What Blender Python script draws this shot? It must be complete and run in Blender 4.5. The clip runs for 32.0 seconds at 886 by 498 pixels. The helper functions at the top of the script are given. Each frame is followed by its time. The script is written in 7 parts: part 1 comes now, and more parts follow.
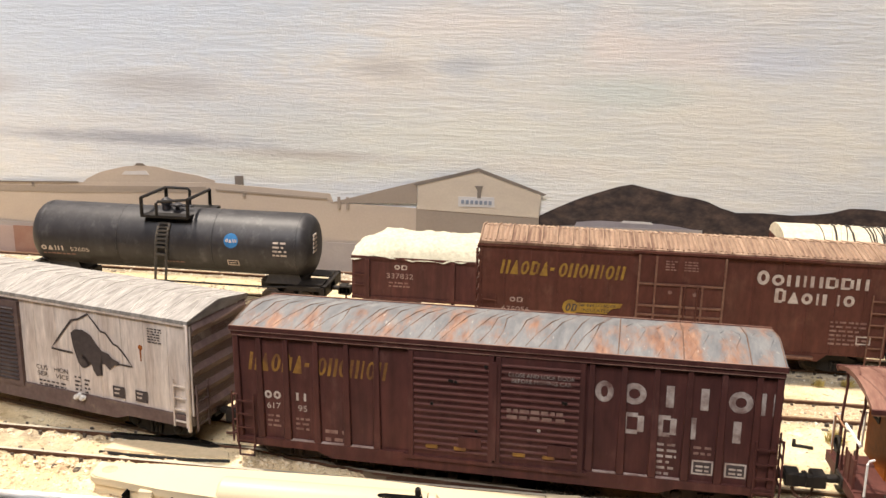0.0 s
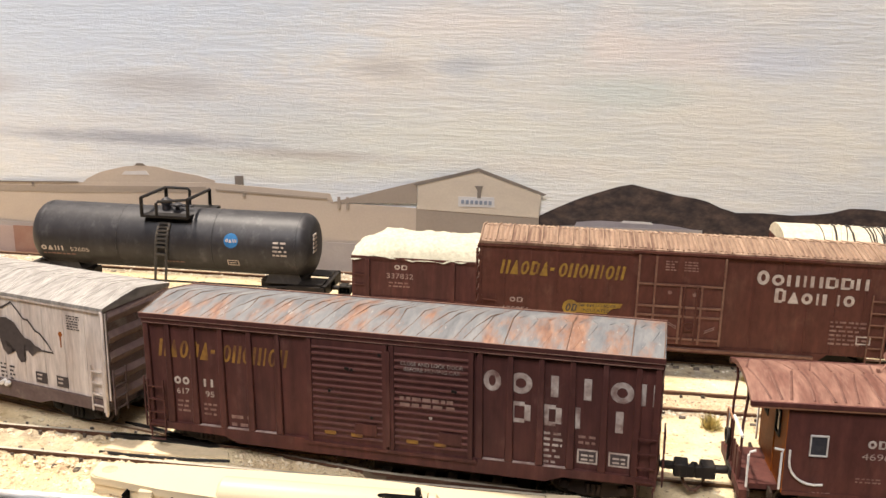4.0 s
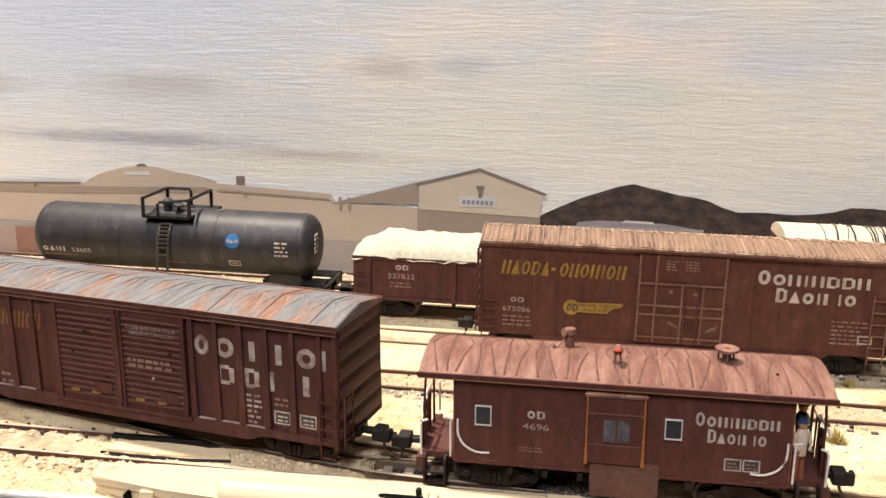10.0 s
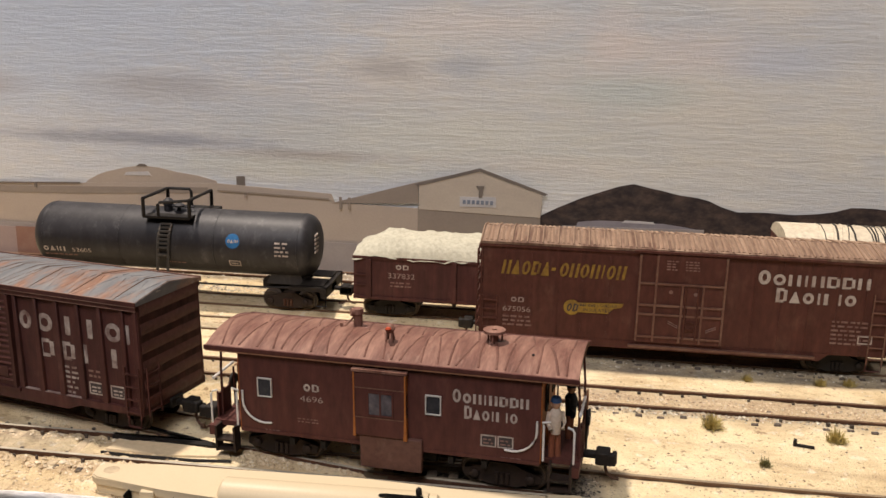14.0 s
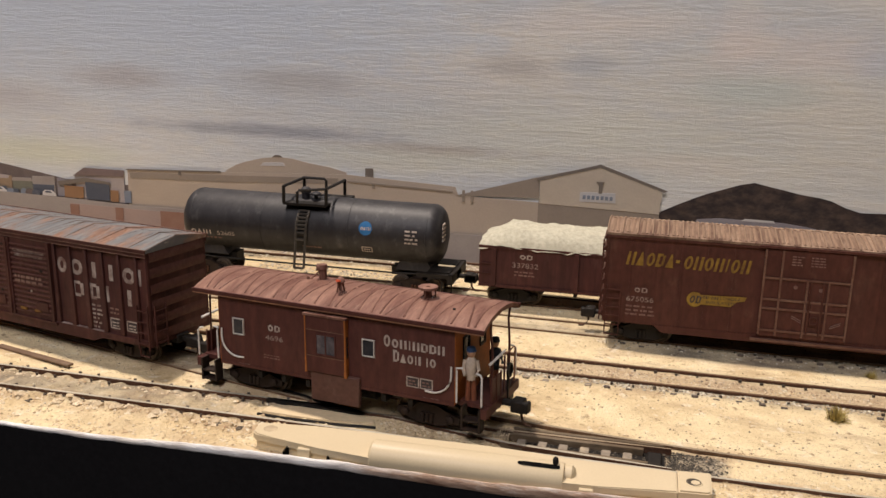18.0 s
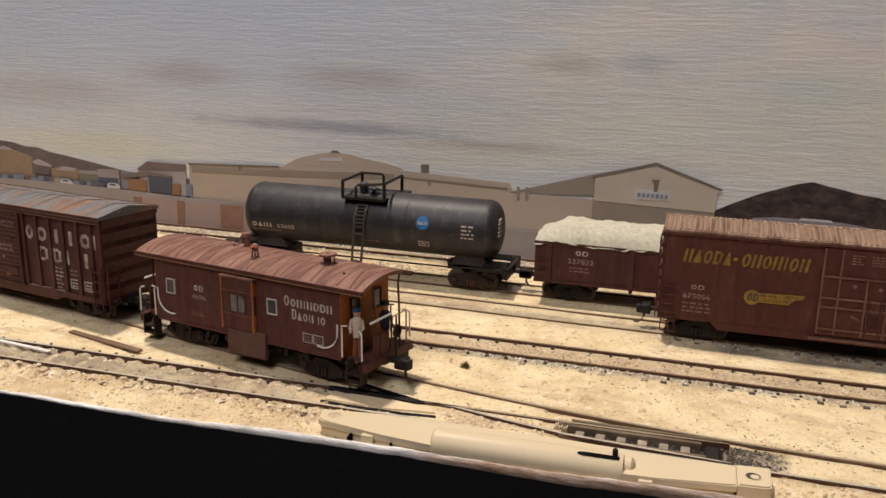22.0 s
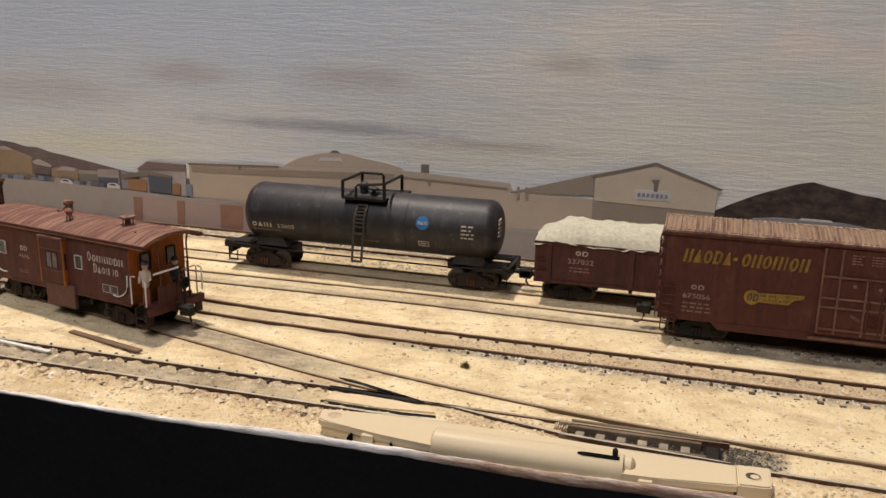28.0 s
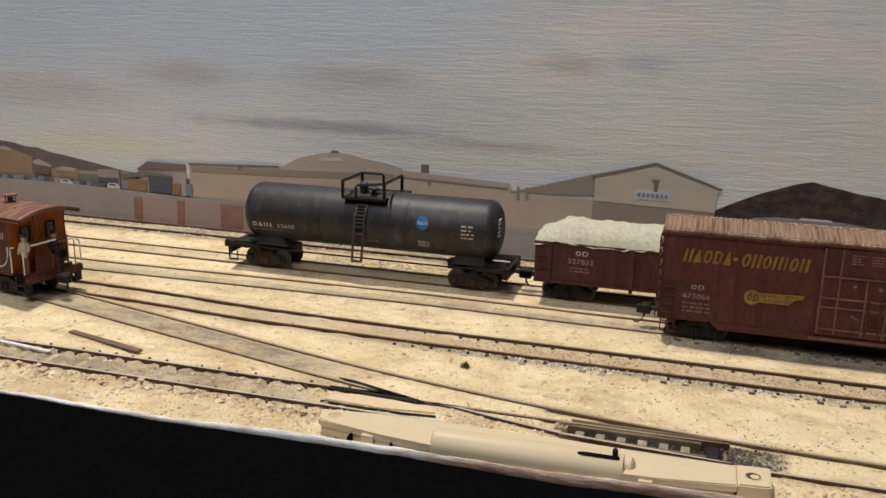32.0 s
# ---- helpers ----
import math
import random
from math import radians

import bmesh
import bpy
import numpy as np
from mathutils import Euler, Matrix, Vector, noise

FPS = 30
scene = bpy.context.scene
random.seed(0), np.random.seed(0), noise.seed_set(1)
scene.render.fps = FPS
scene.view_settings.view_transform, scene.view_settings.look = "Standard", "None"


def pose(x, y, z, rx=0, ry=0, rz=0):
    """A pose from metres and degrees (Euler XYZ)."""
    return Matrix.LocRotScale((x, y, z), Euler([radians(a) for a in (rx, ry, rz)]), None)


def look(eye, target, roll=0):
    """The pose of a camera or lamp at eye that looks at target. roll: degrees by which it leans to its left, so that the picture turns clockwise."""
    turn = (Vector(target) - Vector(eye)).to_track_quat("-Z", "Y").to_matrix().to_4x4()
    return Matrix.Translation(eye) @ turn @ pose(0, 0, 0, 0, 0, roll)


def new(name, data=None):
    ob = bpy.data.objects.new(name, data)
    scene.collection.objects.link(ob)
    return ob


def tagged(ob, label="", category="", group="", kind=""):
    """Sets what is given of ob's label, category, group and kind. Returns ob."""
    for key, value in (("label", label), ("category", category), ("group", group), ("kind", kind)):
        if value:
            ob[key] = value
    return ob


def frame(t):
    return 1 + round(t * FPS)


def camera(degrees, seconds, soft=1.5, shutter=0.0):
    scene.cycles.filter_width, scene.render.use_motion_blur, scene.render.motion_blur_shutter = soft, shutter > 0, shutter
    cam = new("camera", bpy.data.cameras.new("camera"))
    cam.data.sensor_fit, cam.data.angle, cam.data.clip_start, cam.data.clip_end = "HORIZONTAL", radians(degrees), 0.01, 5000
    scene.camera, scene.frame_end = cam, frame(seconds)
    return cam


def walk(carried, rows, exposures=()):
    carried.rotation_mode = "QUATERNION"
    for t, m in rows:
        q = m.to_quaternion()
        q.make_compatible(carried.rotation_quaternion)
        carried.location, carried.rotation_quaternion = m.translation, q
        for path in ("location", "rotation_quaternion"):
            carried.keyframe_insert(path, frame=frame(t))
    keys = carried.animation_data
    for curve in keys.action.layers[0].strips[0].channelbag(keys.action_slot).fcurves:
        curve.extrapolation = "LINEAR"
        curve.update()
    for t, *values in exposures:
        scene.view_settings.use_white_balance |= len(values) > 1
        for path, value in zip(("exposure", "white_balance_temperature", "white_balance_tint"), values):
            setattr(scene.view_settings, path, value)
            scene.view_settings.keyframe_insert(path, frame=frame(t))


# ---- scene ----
U = 0.01  # the model is drawn in centimetres: a table-top railway at 1:160

cam = camera(52.0, 32.0, soft=1.5)
walk(cam, [
    (0.0, look((0.01941, -0.22056, 0.08617), (-0.00559, -0.02838, 0.03673), 1.40)),
    (9.4, look((0.01941, -0.22056, 0.08617), (-0.00559, -0.02838, 0.03673), 1.40)),
    (10.2, look((0.01981, -0.22061, 0.08635), (-0.00579, -0.02854, 0.03682), 1.26)),
    (14.0, look((0.01981, -0.22061, 0.08635), (-0.00579, -0.02854, 0.03682), 1.26)),
    (14.5, look((0.01929, -0.22160, 0.08640), (-0.00648, -0.02950, 0.03713), 1.30)),
    (16.5, look((0.01588, -0.22832, 0.08615), (-0.01968, -0.03780, 0.03678), 1.30)),
    (17.0, look((0.01430, -0.23090, 0.08591), (-0.02477, -0.04108, 0.03649), 1.32)),
    (17.5, look((0.01340, -0.23239, 0.08550), (-0.02967, -0.04344, 0.03608), 1.35)),
    (18.0, look((0.01262, -0.23386, 0.08538), (-0.03285, -0.04554, 0.03595), 1.36)),
    (18.5, look((0.01208, -0.23494, 0.08535), (-0.03500, -0.04701, 0.03582), 1.37)),
    (19.0, look((0.01155, -0.23606, 0.08530), (-0.03728, -0.04850, 0.03574), 1.39)),
    (19.5, look((0.01098, -0.23745, 0.08540), (-0.03997, -0.05051, 0.03570), 1.42)),
    (20.0, look((0.01059, -0.23835, 0.08540), (-0.04248, -0.05210, 0.03548), 1.41)),
    (20.5, look((0.01015, -0.23875, 0.08526), (-0.04450, -0.05300, 0.03527), 1.42)),
    (20.9, look((0.00983, -0.23869, 0.08516), (-0.04476, -0.05289, 0.03518), 1.41)),
    (32.0, look((0.00983, -0.23869, 0.08516), (-0.04476, -0.05289, 0.03518), 1.41)),
], exposures=[(0.0, 0.43, 6500, 10), (9.0, 0.42, 6500, 11), (11.0, 0.27, 6500, 11), (12.0, 0.07, 6500, 11), (13.2, 0.04, 6500, 11), (14.0, -0.3, 6550, 13), (16.5, -0.47, 6550, 14), (20.0, -0.55, 6550, 13), (24.5, -0.65, 6450, 12), (29.1, -0.67, 6450, 11), (29.8, -0.71, 6150, 8), (32.0, -0.73, 6150, 8)])

# ---- light: one bright lamp over the layout, an added unseen fill, a little room air ----
world = bpy.data.worlds.new("room_air")
scene.world = world
world.use_nodes = True
world.node_tree.nodes["Background"].inputs[0].default_value = (1.0, 0.93, 0.84, 1)
world.node_tree.nodes["Background"].inputs[1].default_value = 0.05


def area_lamp(name, eye, target, size, watts, colour):
    data = bpy.data.lights.new(name, "AREA")
    data.shape, data.size, data.energy, data.color = "DISK", size, watts, colour
    ob = new(name, data)
    ob.matrix_world = look(eye, target)
    return ob


area_lamp("layout_lamp", (-0.26, 0.055, 0.85), (-0.06, 0.0, 0.0), 0.05, 13.2, (1.0, 0.89, 0.77))
# unseen soft fill added on the camera side for backdrop and car sides
area_lamp("room_fill_lamp", (-0.15, -1.0, 1.25), (0.0, 0.0, 0.0), 0.7, 19.0, (1.0, 0.965, 0.985))


# ---- materials ----
def nodes_of(name):
    m = bpy.data.materials.new(name)
    m.use_nodes = True
    nt = m.node_tree
    return m, nt, nt.nodes["Principled BSDF"]


def node(nt, kind, **values):
    n = nt.nodes.new(kind)
    for key, value in values.items():
        n.inputs[key].default_value = value
    return n


def ramp(nt, source, stops):
    r = nt.nodes.new("ShaderNodeValToRGB")
    while len(r.color_ramp.elements) < len(stops):
        r.color_ramp.elements.new(0.5)
    for e, (at, c) in zip(r.color_ramp.elements, stops):
        e.position, e.color = at, (*c, 1) if len(c) == 3 else c
    nt.links.new(source, r.inputs[0])
    return r.outputs[0]


def coords(nt, stretch=(1, 1, 1)):
    c = nt.nodes.new("ShaderNodeTexCoord")
    m = nt.nodes.new("ShaderNodeMapping")
    m.inputs["Scale"].default_value = stretch
    nt.links.new(c.outputs["Object"], m.inputs["Vector"])
    return m.outputs[0]


def noise_of(nt, vec, scale, detail=4.0, rough=0.6):
    n = node(nt, "ShaderNodeTexNoise", Scale=scale, Detail=detail, Roughness=rough)
    nt.links.new(vec, n.inputs["Vector"])
    return n.outputs["Fac"]


def mixed(nt, fac, a, b, blend="MIX"):
    n = nt.nodes.new("ShaderNodeMix")
    n.data_type, n.blend_type = "RGBA", blend
    for i, v in ((6, a), (7, b)):
        if isinstance(v, tuple):
            n.inputs[i].default_value = (*v, 1) if len(v) == 3 else v
        else:
            nt.links.new(v, n.inputs[i])
    if isinstance(fac, float):
        n.inputs[0].default_value = fac
    else:
        nt.links.new(fac, n.inputs[0])
    return n.outputs[2]


def bumped(nt, bsdf, height, strength, distance):
    b = node(nt, "ShaderNodeBump", Strength=strength, Distance=distance)
    nt.links.new(height, b.inputs["Height"])
    nt.links.new(b.outputs[0], bsdf.inputs["Normal"])


def paint(name, base, worn, dust=(0.42, 0.34, 0.24), rough=0.6, fine=900.0, broad=70.0, amount=0.5, stretch=(1, 1, 1), bump=0.25, metal=0.0, dusty=0.25, grainy=1.0, spec=0.22, streaks=0.0):
    """Weathered model paint: broad fading, streaks and fine dust on the base colour."""
    m, nt, b = nodes_of(name)
    v = coords(nt, stretch)
    broad_n = ramp(nt, noise_of(nt, v, broad), [(0.38, (0, 0, 0)), (0.68, (1, 1, 1))])
    fine_n = noise_of(nt, v, fine, 5.0)
    dust_n = ramp(nt, noise_of(nt, v, fine * 0.35, 6.0, 0.7), [(0.55, (0, 0, 0)), (0.78, (1, 1, 1))])
    half = nt.nodes.new("ShaderNodeMath")
    half.operation, half.inputs[1].default_value = "MULTIPLY", amount
    nt.links.new(broad_n, half.inputs[0])
    c = mixed(nt, half.outputs[0], base, worn)
    d = nt.nodes.new("ShaderNodeMath")
    d.operation, d.inputs[1].default_value = "MULTIPLY", dusty
    nt.links.new(dust_n, d.inputs[0])
    c = mixed(nt, d.outputs[0], c, dust)
    if streaks:  # washed-down dirt, lighter and darker runs
        run_n = noise_of(nt, coords(nt, (1, 1, 0.07)), 620.0, 4.0, 0.65)
        c = mixed(nt, 1.0, c, ramp(nt, run_n, [(0.30, (1 - streaks * 1.2,) * 3), (0.50, (1.0, 1.0, 1.0)), (0.72, (1 + streaks * 1.6, 1 + streaks * 1.5, 1 + streaks * 1.4))]), "MULTIPLY")
    grain = ramp(nt, fine_n, [(0.3, (1 - 0.22 * grainy,) * 3), (0.7, (1 + 0.12 * grainy,) * 3)])
    c = mixed(nt, 1.0, c, grain, "MULTIPLY")
    nt.links.new(c, b.inputs["Base Color"])
    b.inputs["Roughness"].default_value, b.inputs["Metallic"].default_value = rough, metal
    b.inputs["Specular IOR Level"].default_value = spec
    bumped(nt, b, fine_n, bump, 0.0001)
    return m


M_BROWN = paint("boxcar_red_paint", (0.076, 0.0252, 0.0180), (0.098, 0.038, 0.0275), fine=700, broad=60, stretch=(1, 1, 0.5), dust=(0.26, 0.16, 0.11), dusty=0.2, streaks=0.11)
M_BROWN_DARK = paint("dark_boxcar_red_paint", (0.080, 0.0275, 0.0225), (0.056, 0.0225, 0.0205), fine=620, broad=80, stretch=(1, 1, 0.4), amount=0.8, dusty=0.26, dust=(0.24, 0.14, 0.115), streaks=0.16)
M_CABOOSE = paint("caboose_brown_paint", (0.080, 0.027, 0.0215), (0.102, 0.039, 0.031), broad=80, stretch=(1, 1, 0.4), dusty=0.12, dust=(0.25, 0.15, 0.11), streaks=0.11)
M_CAB_ROOF = paint("faded_red_roof_paint", (0.13, 0.055, 0.04), (0.275, 0.148, 0.108), broad=120, stretch=(2.6, 0.5, 1), amount=1.0, dusty=0.5, dust=(0.36, 0.235, 0.175))
# darker than the roof: relief shading and wash of the ribs put into the colour
M_CAB_RIB = paint("shaded_red_roof_ribs", (0.112, 0.048, 0.035), (0.245, 0.13, 0.094), broad=200, dusty=0.3, dust=(0.25, 0.15, 0.11))
M_BOX_ROOF = paint("dusty_brown_roof_paint", (0.12, 0.066, 0.045), (0.33, 0.225, 0.155), broad=170, stretch=(2.2, 0.4, 1), amount=0.95, dusty=0.5, dust=(0.40, 0.30, 0.21))
M_CREAM_ROOF = paint("cream_roof_paint", (0.62, 0.55, 0.42), (0.50, 0.42, 0.30), broad=150, amount=0.7)
M_BLACK = paint("tank_black_paint", (0.0148, 0.0137, 0.0158), (0.047, 0.044, 0.0462), dust=(0.20, 0.187, 0.186), rough=0.5, broad=75, amount=0.65, stretch=(1.0, 1, 0.6), dusty=0.28, spec=0.35, streaks=0.12)
M_UNDER = paint("grimy_black_underframe", (0.011, 0.0095, 0.0085), (0.026, 0.02, 0.016), dust=(0.12, 0.085, 0.055), dusty=0.25)
M_TRUCK = paint("rusty_truck_castings", (0.022, 0.015, 0.012), (0.05, 0.029, 0.02), dust=(0.15, 0.095, 0.06), broad=260, dusty=0.3)
M_RUST = paint("rust_brown_truck_springs", (0.085, 0.034, 0.020), (0.05, 0.024, 0.016), broad=300, dusty=0.2)
M_STEEL = paint("wheel_steel", (0.07, 0.055, 0.045), (0.14, 0.105, 0.078), rough=0.45, metal=0.4, dusty=0.2)
M_WHITE = paint("white_paint", (0.72, 0.70, 0.66), (0.55, 0.50, 0.45), dusty=0.15, fine=1200)
M_LETTER = paint("worn_white_lettering", (0.48, 0.42, 0.37), (0.29, 0.22, 0.185), broad=420, amount=0.9, dusty=0.1)
M_LETTER_DIM = paint("dim_white_lettering", (0.38, 0.30, 0.265), (0.20, 0.125, 0.105), broad=420, amount=0.9, dusty=0.1)
M_LETTER_FADED = paint("faded_white_lettering", (0.24, 0.15, 0.125), (0.14, 0.07, 0.058), broad=420, amount=0.9, dusty=0.1)
M_LETTER_PATCHY = paint("patchy_white_lettering", (0.42, 0.36, 0.32), (0.12, 0.055, 0.045), broad=330, amount=1.0, dusty=0.1)
M_YELLOW = paint("yellow_lettering", (0.29, 0.175, 0.03), (0.13, 0.065, 0.024), broad=300, amount=1.0, dusty=0.15)
M_YELLOW_WORN = paint("worn_yellow_lettering", (0.27, 0.14, 0.03), (0.10, 0.04, 0.025), broad=260, amount=1.0, dusty=0.1)
M_ORANGE = paint("orange_end_paint", (0.30, 0.085, 0.012), (0.20, 0.06, 0.012), broad=220, dusty=0.2, dust=(0.28, 0.18, 0.11))
M_GLASS = paint("dark_window_glazing", (0.03, 0.03, 0.034), (0.075, 0.073, 0.078), rough=0.2, dusty=0.1, bump=0.02, spec=0.5)
# lit copy of the orange: the glow on the bay edges is put into the colour
M_BAY_EDGE = paint("lit_orange_edge", (0.36, 0.125, 0.03), (0.26, 0.085, 0.022), broad=300, dusty=0.3, dust=(0.42, 0.26, 0.15))
# the pale patches are a reflection painted into the pane's colour
M_PANE = paint("pale_reflection_glazing", (0.06, 0.055, 0.062), (0.17, 0.15, 0.155), rough=0.15, broad=330, amount=0.9, dusty=0.15, bump=0.02, spec=0.6)
M_FRAME = paint("silver_window_frame", (0.6, 0.58, 0.54), (0.42, 0.4, 0.37), dusty=0.1)
M_BLUE = paint("blue_disc_decal", (0.025, 0.13, 0.31), (0.035, 0.16, 0.34), dusty=0.15)
M_GREY = paint("weathered_grey_white_paint", (0.62, 0.545, 0.485), (0.42, 0.34, 0.29), broad=170, stretch=(2.0, 1, 0.3), amount=0.85, dusty=0.35, dust=(0.26, 0.17, 0.13), streaks=0.06)
M_GREY_ROOF = paint("streaked_grey_roof_paint", (0.33, 0.31, 0.285), (0.15, 0.135, 0.125), broad=330, stretch=(3.0, 0.45, 1), amount=0.85, dusty=0.5, dust=(0.42, 0.40, 0.37))
M_MAUVE = paint("dirty_mauve_end_paint", (0.10, 0.065, 0.06), (0.16, 0.115, 0.10), broad=150, dusty=0.3)
M_CHAR = paint("charcoal_decal", (0.048, 0.038, 0.038), (0.075, 0.058, 0.055), dusty=0.15)
M_TARP = paint("cream_canvas", (0.47, 0.445, 0.345), (0.37, 0.345, 0.265), broad=260, rough=0.9, bump=0.6, dusty=0.25)
M_PLASTIC = paint("beige_sanded_plastic", (0.57, 0.47, 0.31), (0.63, 0.525, 0.355), dust=(0.48, 0.37, 0.23), rough=0.42, fine=2500, broad=40, bump=0.02, dusty=0.22, grainy=0.2)
# scuffs, lightened so that the door bars' tan highlights are in the colour
M_SCUFF_LIT = paint("scuffed_highlit_brown_edges", (0.135, 0.063, 0.044), (0.24, 0.145, 0.10), broad=240, dusty=0.25)
M_DARKMETAL = paint("dark_rail_side", (0.082, 0.039, 0.024), (0.135, 0.071, 0.043), dust=(0.3, 0.22, 0.13), broad=160, dusty=0.35, rough=0.6)
M_HEADTAN = paint("dull_worn_rail_head", (0.30, 0.225, 0.145), (0.46, 0.38, 0.27), rough=0.45, metal=0.2, broad=160, stretch=(0.3, 1, 1), dusty=0.3)
M_RAILTAN = paint("tan_rusty_rail", (0.135, 0.078, 0.045), (0.21, 0.125, 0.073), dust=(0.42, 0.31, 0.19), broad=200, dusty=0.4)
# bare metal, with the lamp's bright reflection put into a pale base colour
M_NICKEL = paint("bare_rail_head_with_glint", (0.58, 0.52, 0.41), (0.34, 0.29, 0.21), rough=0.35, metal=0.25, broad=160, stretch=(0.3, 1, 1), dusty=0.15)
M_TIE = paint("sanded_dark_tie", (0.055, 0.045, 0.036), (0.10, 0.08, 0.06), dust=(0.45, 0.35, 0.22), broad=300, dusty=0.9, amount=0.7)
M_TIE_GREY = paint("grey_weathered_tie", (0.24, 0.20, 0.155), (0.36, 0.30, 0.225), dust=(0.62, 0.50, 0.33), broad=300, dusty=0.9)
M_WOOD = paint("old_stripwood", (0.15, 0.095, 0.062), (0.23, 0.155, 0.10), broad=200, stretch=(0.3, 1, 1))
M_SHRUB = paint("dry_shrub_fibre", (0.40, 0.31, 0.10), (0.50, 0.41, 0.17), broad=500, rough=0.95, dusty=0.3, bump=0.6)
M_SHRUB_GREEN = paint("olive_tuft_fibre", (0.15, 0.13, 0.045), (0.24, 0.195, 0.085), broad=500, rough=0.95, dusty=0.3, bump=0.6)
M_FASCIA = paint("black_fascia_cloth", (0.0105, 0.0098, 0.0105), (0.0125, 0.0117, 0.0125), dust=(0.015, 0.014, 0.015), rough=1.0, dusty=0.2, spec=0.1)
M_TIE_SAND = paint("sand_covered_tie", (0.50, 0.40, 0.265), (0.34, 0.265, 0.18), dust=(0.66, 0.54, 0.37), broad=260, dusty=0.9, rough=0.95, bump=0.6)
M_PLATE = paint("smooth_tan_filler", (0.62, 0.49, 0.31), (0.68, 0.56, 0.38), broad=60, dusty=0.3, rough=0.9, grainy=0.5)
M_PEACH = paint("peach_faded_trim", (0.34, 0.17, 0.095), (0.26, 0.12, 0.07), broad=200, dusty=0.3)
M_LADDER = paint("dusty_dark_ladder", (0.05, 0.046, 0.042), (0.10, 0.085, 0.07), dusty=0.5)
M_PANEL = paint("dusty_brown_panel", (0.105, 0.05, 0.038), (0.13, 0.068, 0.052), broad=120, dusty=0.3, dust=(0.28, 0.2, 0.15))
M_YELLOW_DULL = paint("dull_yellow_badge", (0.32, 0.20, 0.03), (0.20, 0.115, 0.028), broad=420, amount=0.9, dusty=0.15)
M_SEAM = paint("dark_brown_roof_seams", (0.105, 0.062, 0.045), (0.19, 0.115, 0.078), broad=260, dusty=0.3)
M_TIE_PLATE = paint("slate_grey_tie_plates", (0.085, 0.068, 0.056), (0.15, 0.12, 0.10), broad=400, dusty=0.3)
M_BLADE = paint("dull_tan_point_blades", (0.115, 0.083, 0.053), (0.23, 0.175, 0.11), broad=200, stretch=(0.3, 1, 1), dusty=0.4, rough=0.5)
# black that stands for shade inside the slot and undercut; also the moulding seams
M_HOLLOW = paint("black_hollow", (0.003, 0.003, 0.003), (0.004, 0.004, 0.004), rough=1.0, dusty=0.1, spec=0.1)
M_MAUVE_PALE = paint("pale_mauve_end_paint", (0.19, 0.13, 0.12), (0.28, 0.205, 0.185), broad=150, dusty=0.3)
M_PRESSED = paint("worn_pressed_door_ribs", (0.105, 0.042, 0.035), (0.07, 0.028, 0.024), broad=160, stretch=(0.4, 1, 1), dusty=0.3, dust=(0.3, 0.2, 0.16))
M_WORN_EDGE = paint("paint_worn_edge", (0.27, 0.16, 0.12), (0.12, 0.052, 0.04), broad=240, stretch=(0.5, 1, 1), amount=1.0, dusty=0.3, dust=(0.40, 0.29, 0.24))
M_CHALK = paint("chalky_pale_scratches", (0.52, 0.49, 0.45), (0.34, 0.31, 0.285), broad=300, amount=0.9, dusty=0.3)
M_MARKER = paint("red_marker_lens", (0.42, 0.06, 0.02), (0.3, 0.05, 0.02), dusty=0.1)
M_WALL = paint("room_wall_paint", (0.42, 0.39, 0.35), (0.38, 0.35, 0.31), fine=40, broad=3, bump=0.05)
M_FLOOR = paint("dark_room_floor", (0.05, 0.045, 0.04), (0.07, 0.06, 0.055), fine=30, broad=2)
M_SKIN = paint("figure_flesh_paint", (0.55, 0.32, 0.2), (0.48, 0.27, 0.17), dusty=0.1)


def crumb_material(name, tones):
    """Loose grains, each in one of a few tones."""
    m, nt, b = nodes_of(name)
    g = nt.nodes.new("ShaderNodeNewGeometry")
    c = ramp(nt, g.outputs["Random Per Island"], [(i / (len(tones) - 1), t) for i, t in enumerate(tones)])
    fine_n = noise_of(nt, coords(nt), 2500.0, 3.0)
    c = mixed(nt, 1.0, c, ramp(nt, fine_n, [(0.3, (0.75, 0.75, 0.75)), (0.7, (1.15, 1.15, 1.15))]), "MULTIPLY")
    nt.links.new(c, b.inputs["Base Color"])
    b.inputs["Roughness"].default_value = 0.95
    return m


M_GRIT = crumb_material("loose_sand_crumbs", [(0.42, 0.30, 0.18), (0.62, 0.48, 0.30), (0.70, 0.58, 0.40), (0.80, 0.70, 0.52)])
M_CINDER = crumb_material("grey_cinder_crumbs", [(0.10, 0.08, 0.055), (0.30, 0.26, 0.19), (0.58, 0.53, 0.41), (0.78, 0.72, 0.58), (0.20, 0.165, 0.115), (0.70, 0.63, 0.49)])
M_SLATE = crumb_material("dark_slag_crumbs", [(0.028, 0.024, 0.02), (0.06, 0.05, 0.038), (0.15, 0.125, 0.09), (0.035, 0.03, 0.024)])
M_BALLAST = crumb_material("pinkish_ballast_crumbs", [(0.28, 0.18, 0.11), (0.58, 0.44, 0.275), (0.70, 0.57, 0.385), (0.40, 0.28, 0.18), (0.76, 0.66, 0.48), (0.16, 0.12, 0.085)])
M_ROOF_RIB = crumb_material("uneven_dusty_roof_ribs", [(0.115, 0.065, 0.042), (0.25, 0.15, 0.095), (0.36, 0.25, 0.165), (0.16, 0.095, 0.062), (0.30, 0.20, 0.13), (0.20, 0.12, 0.08)])
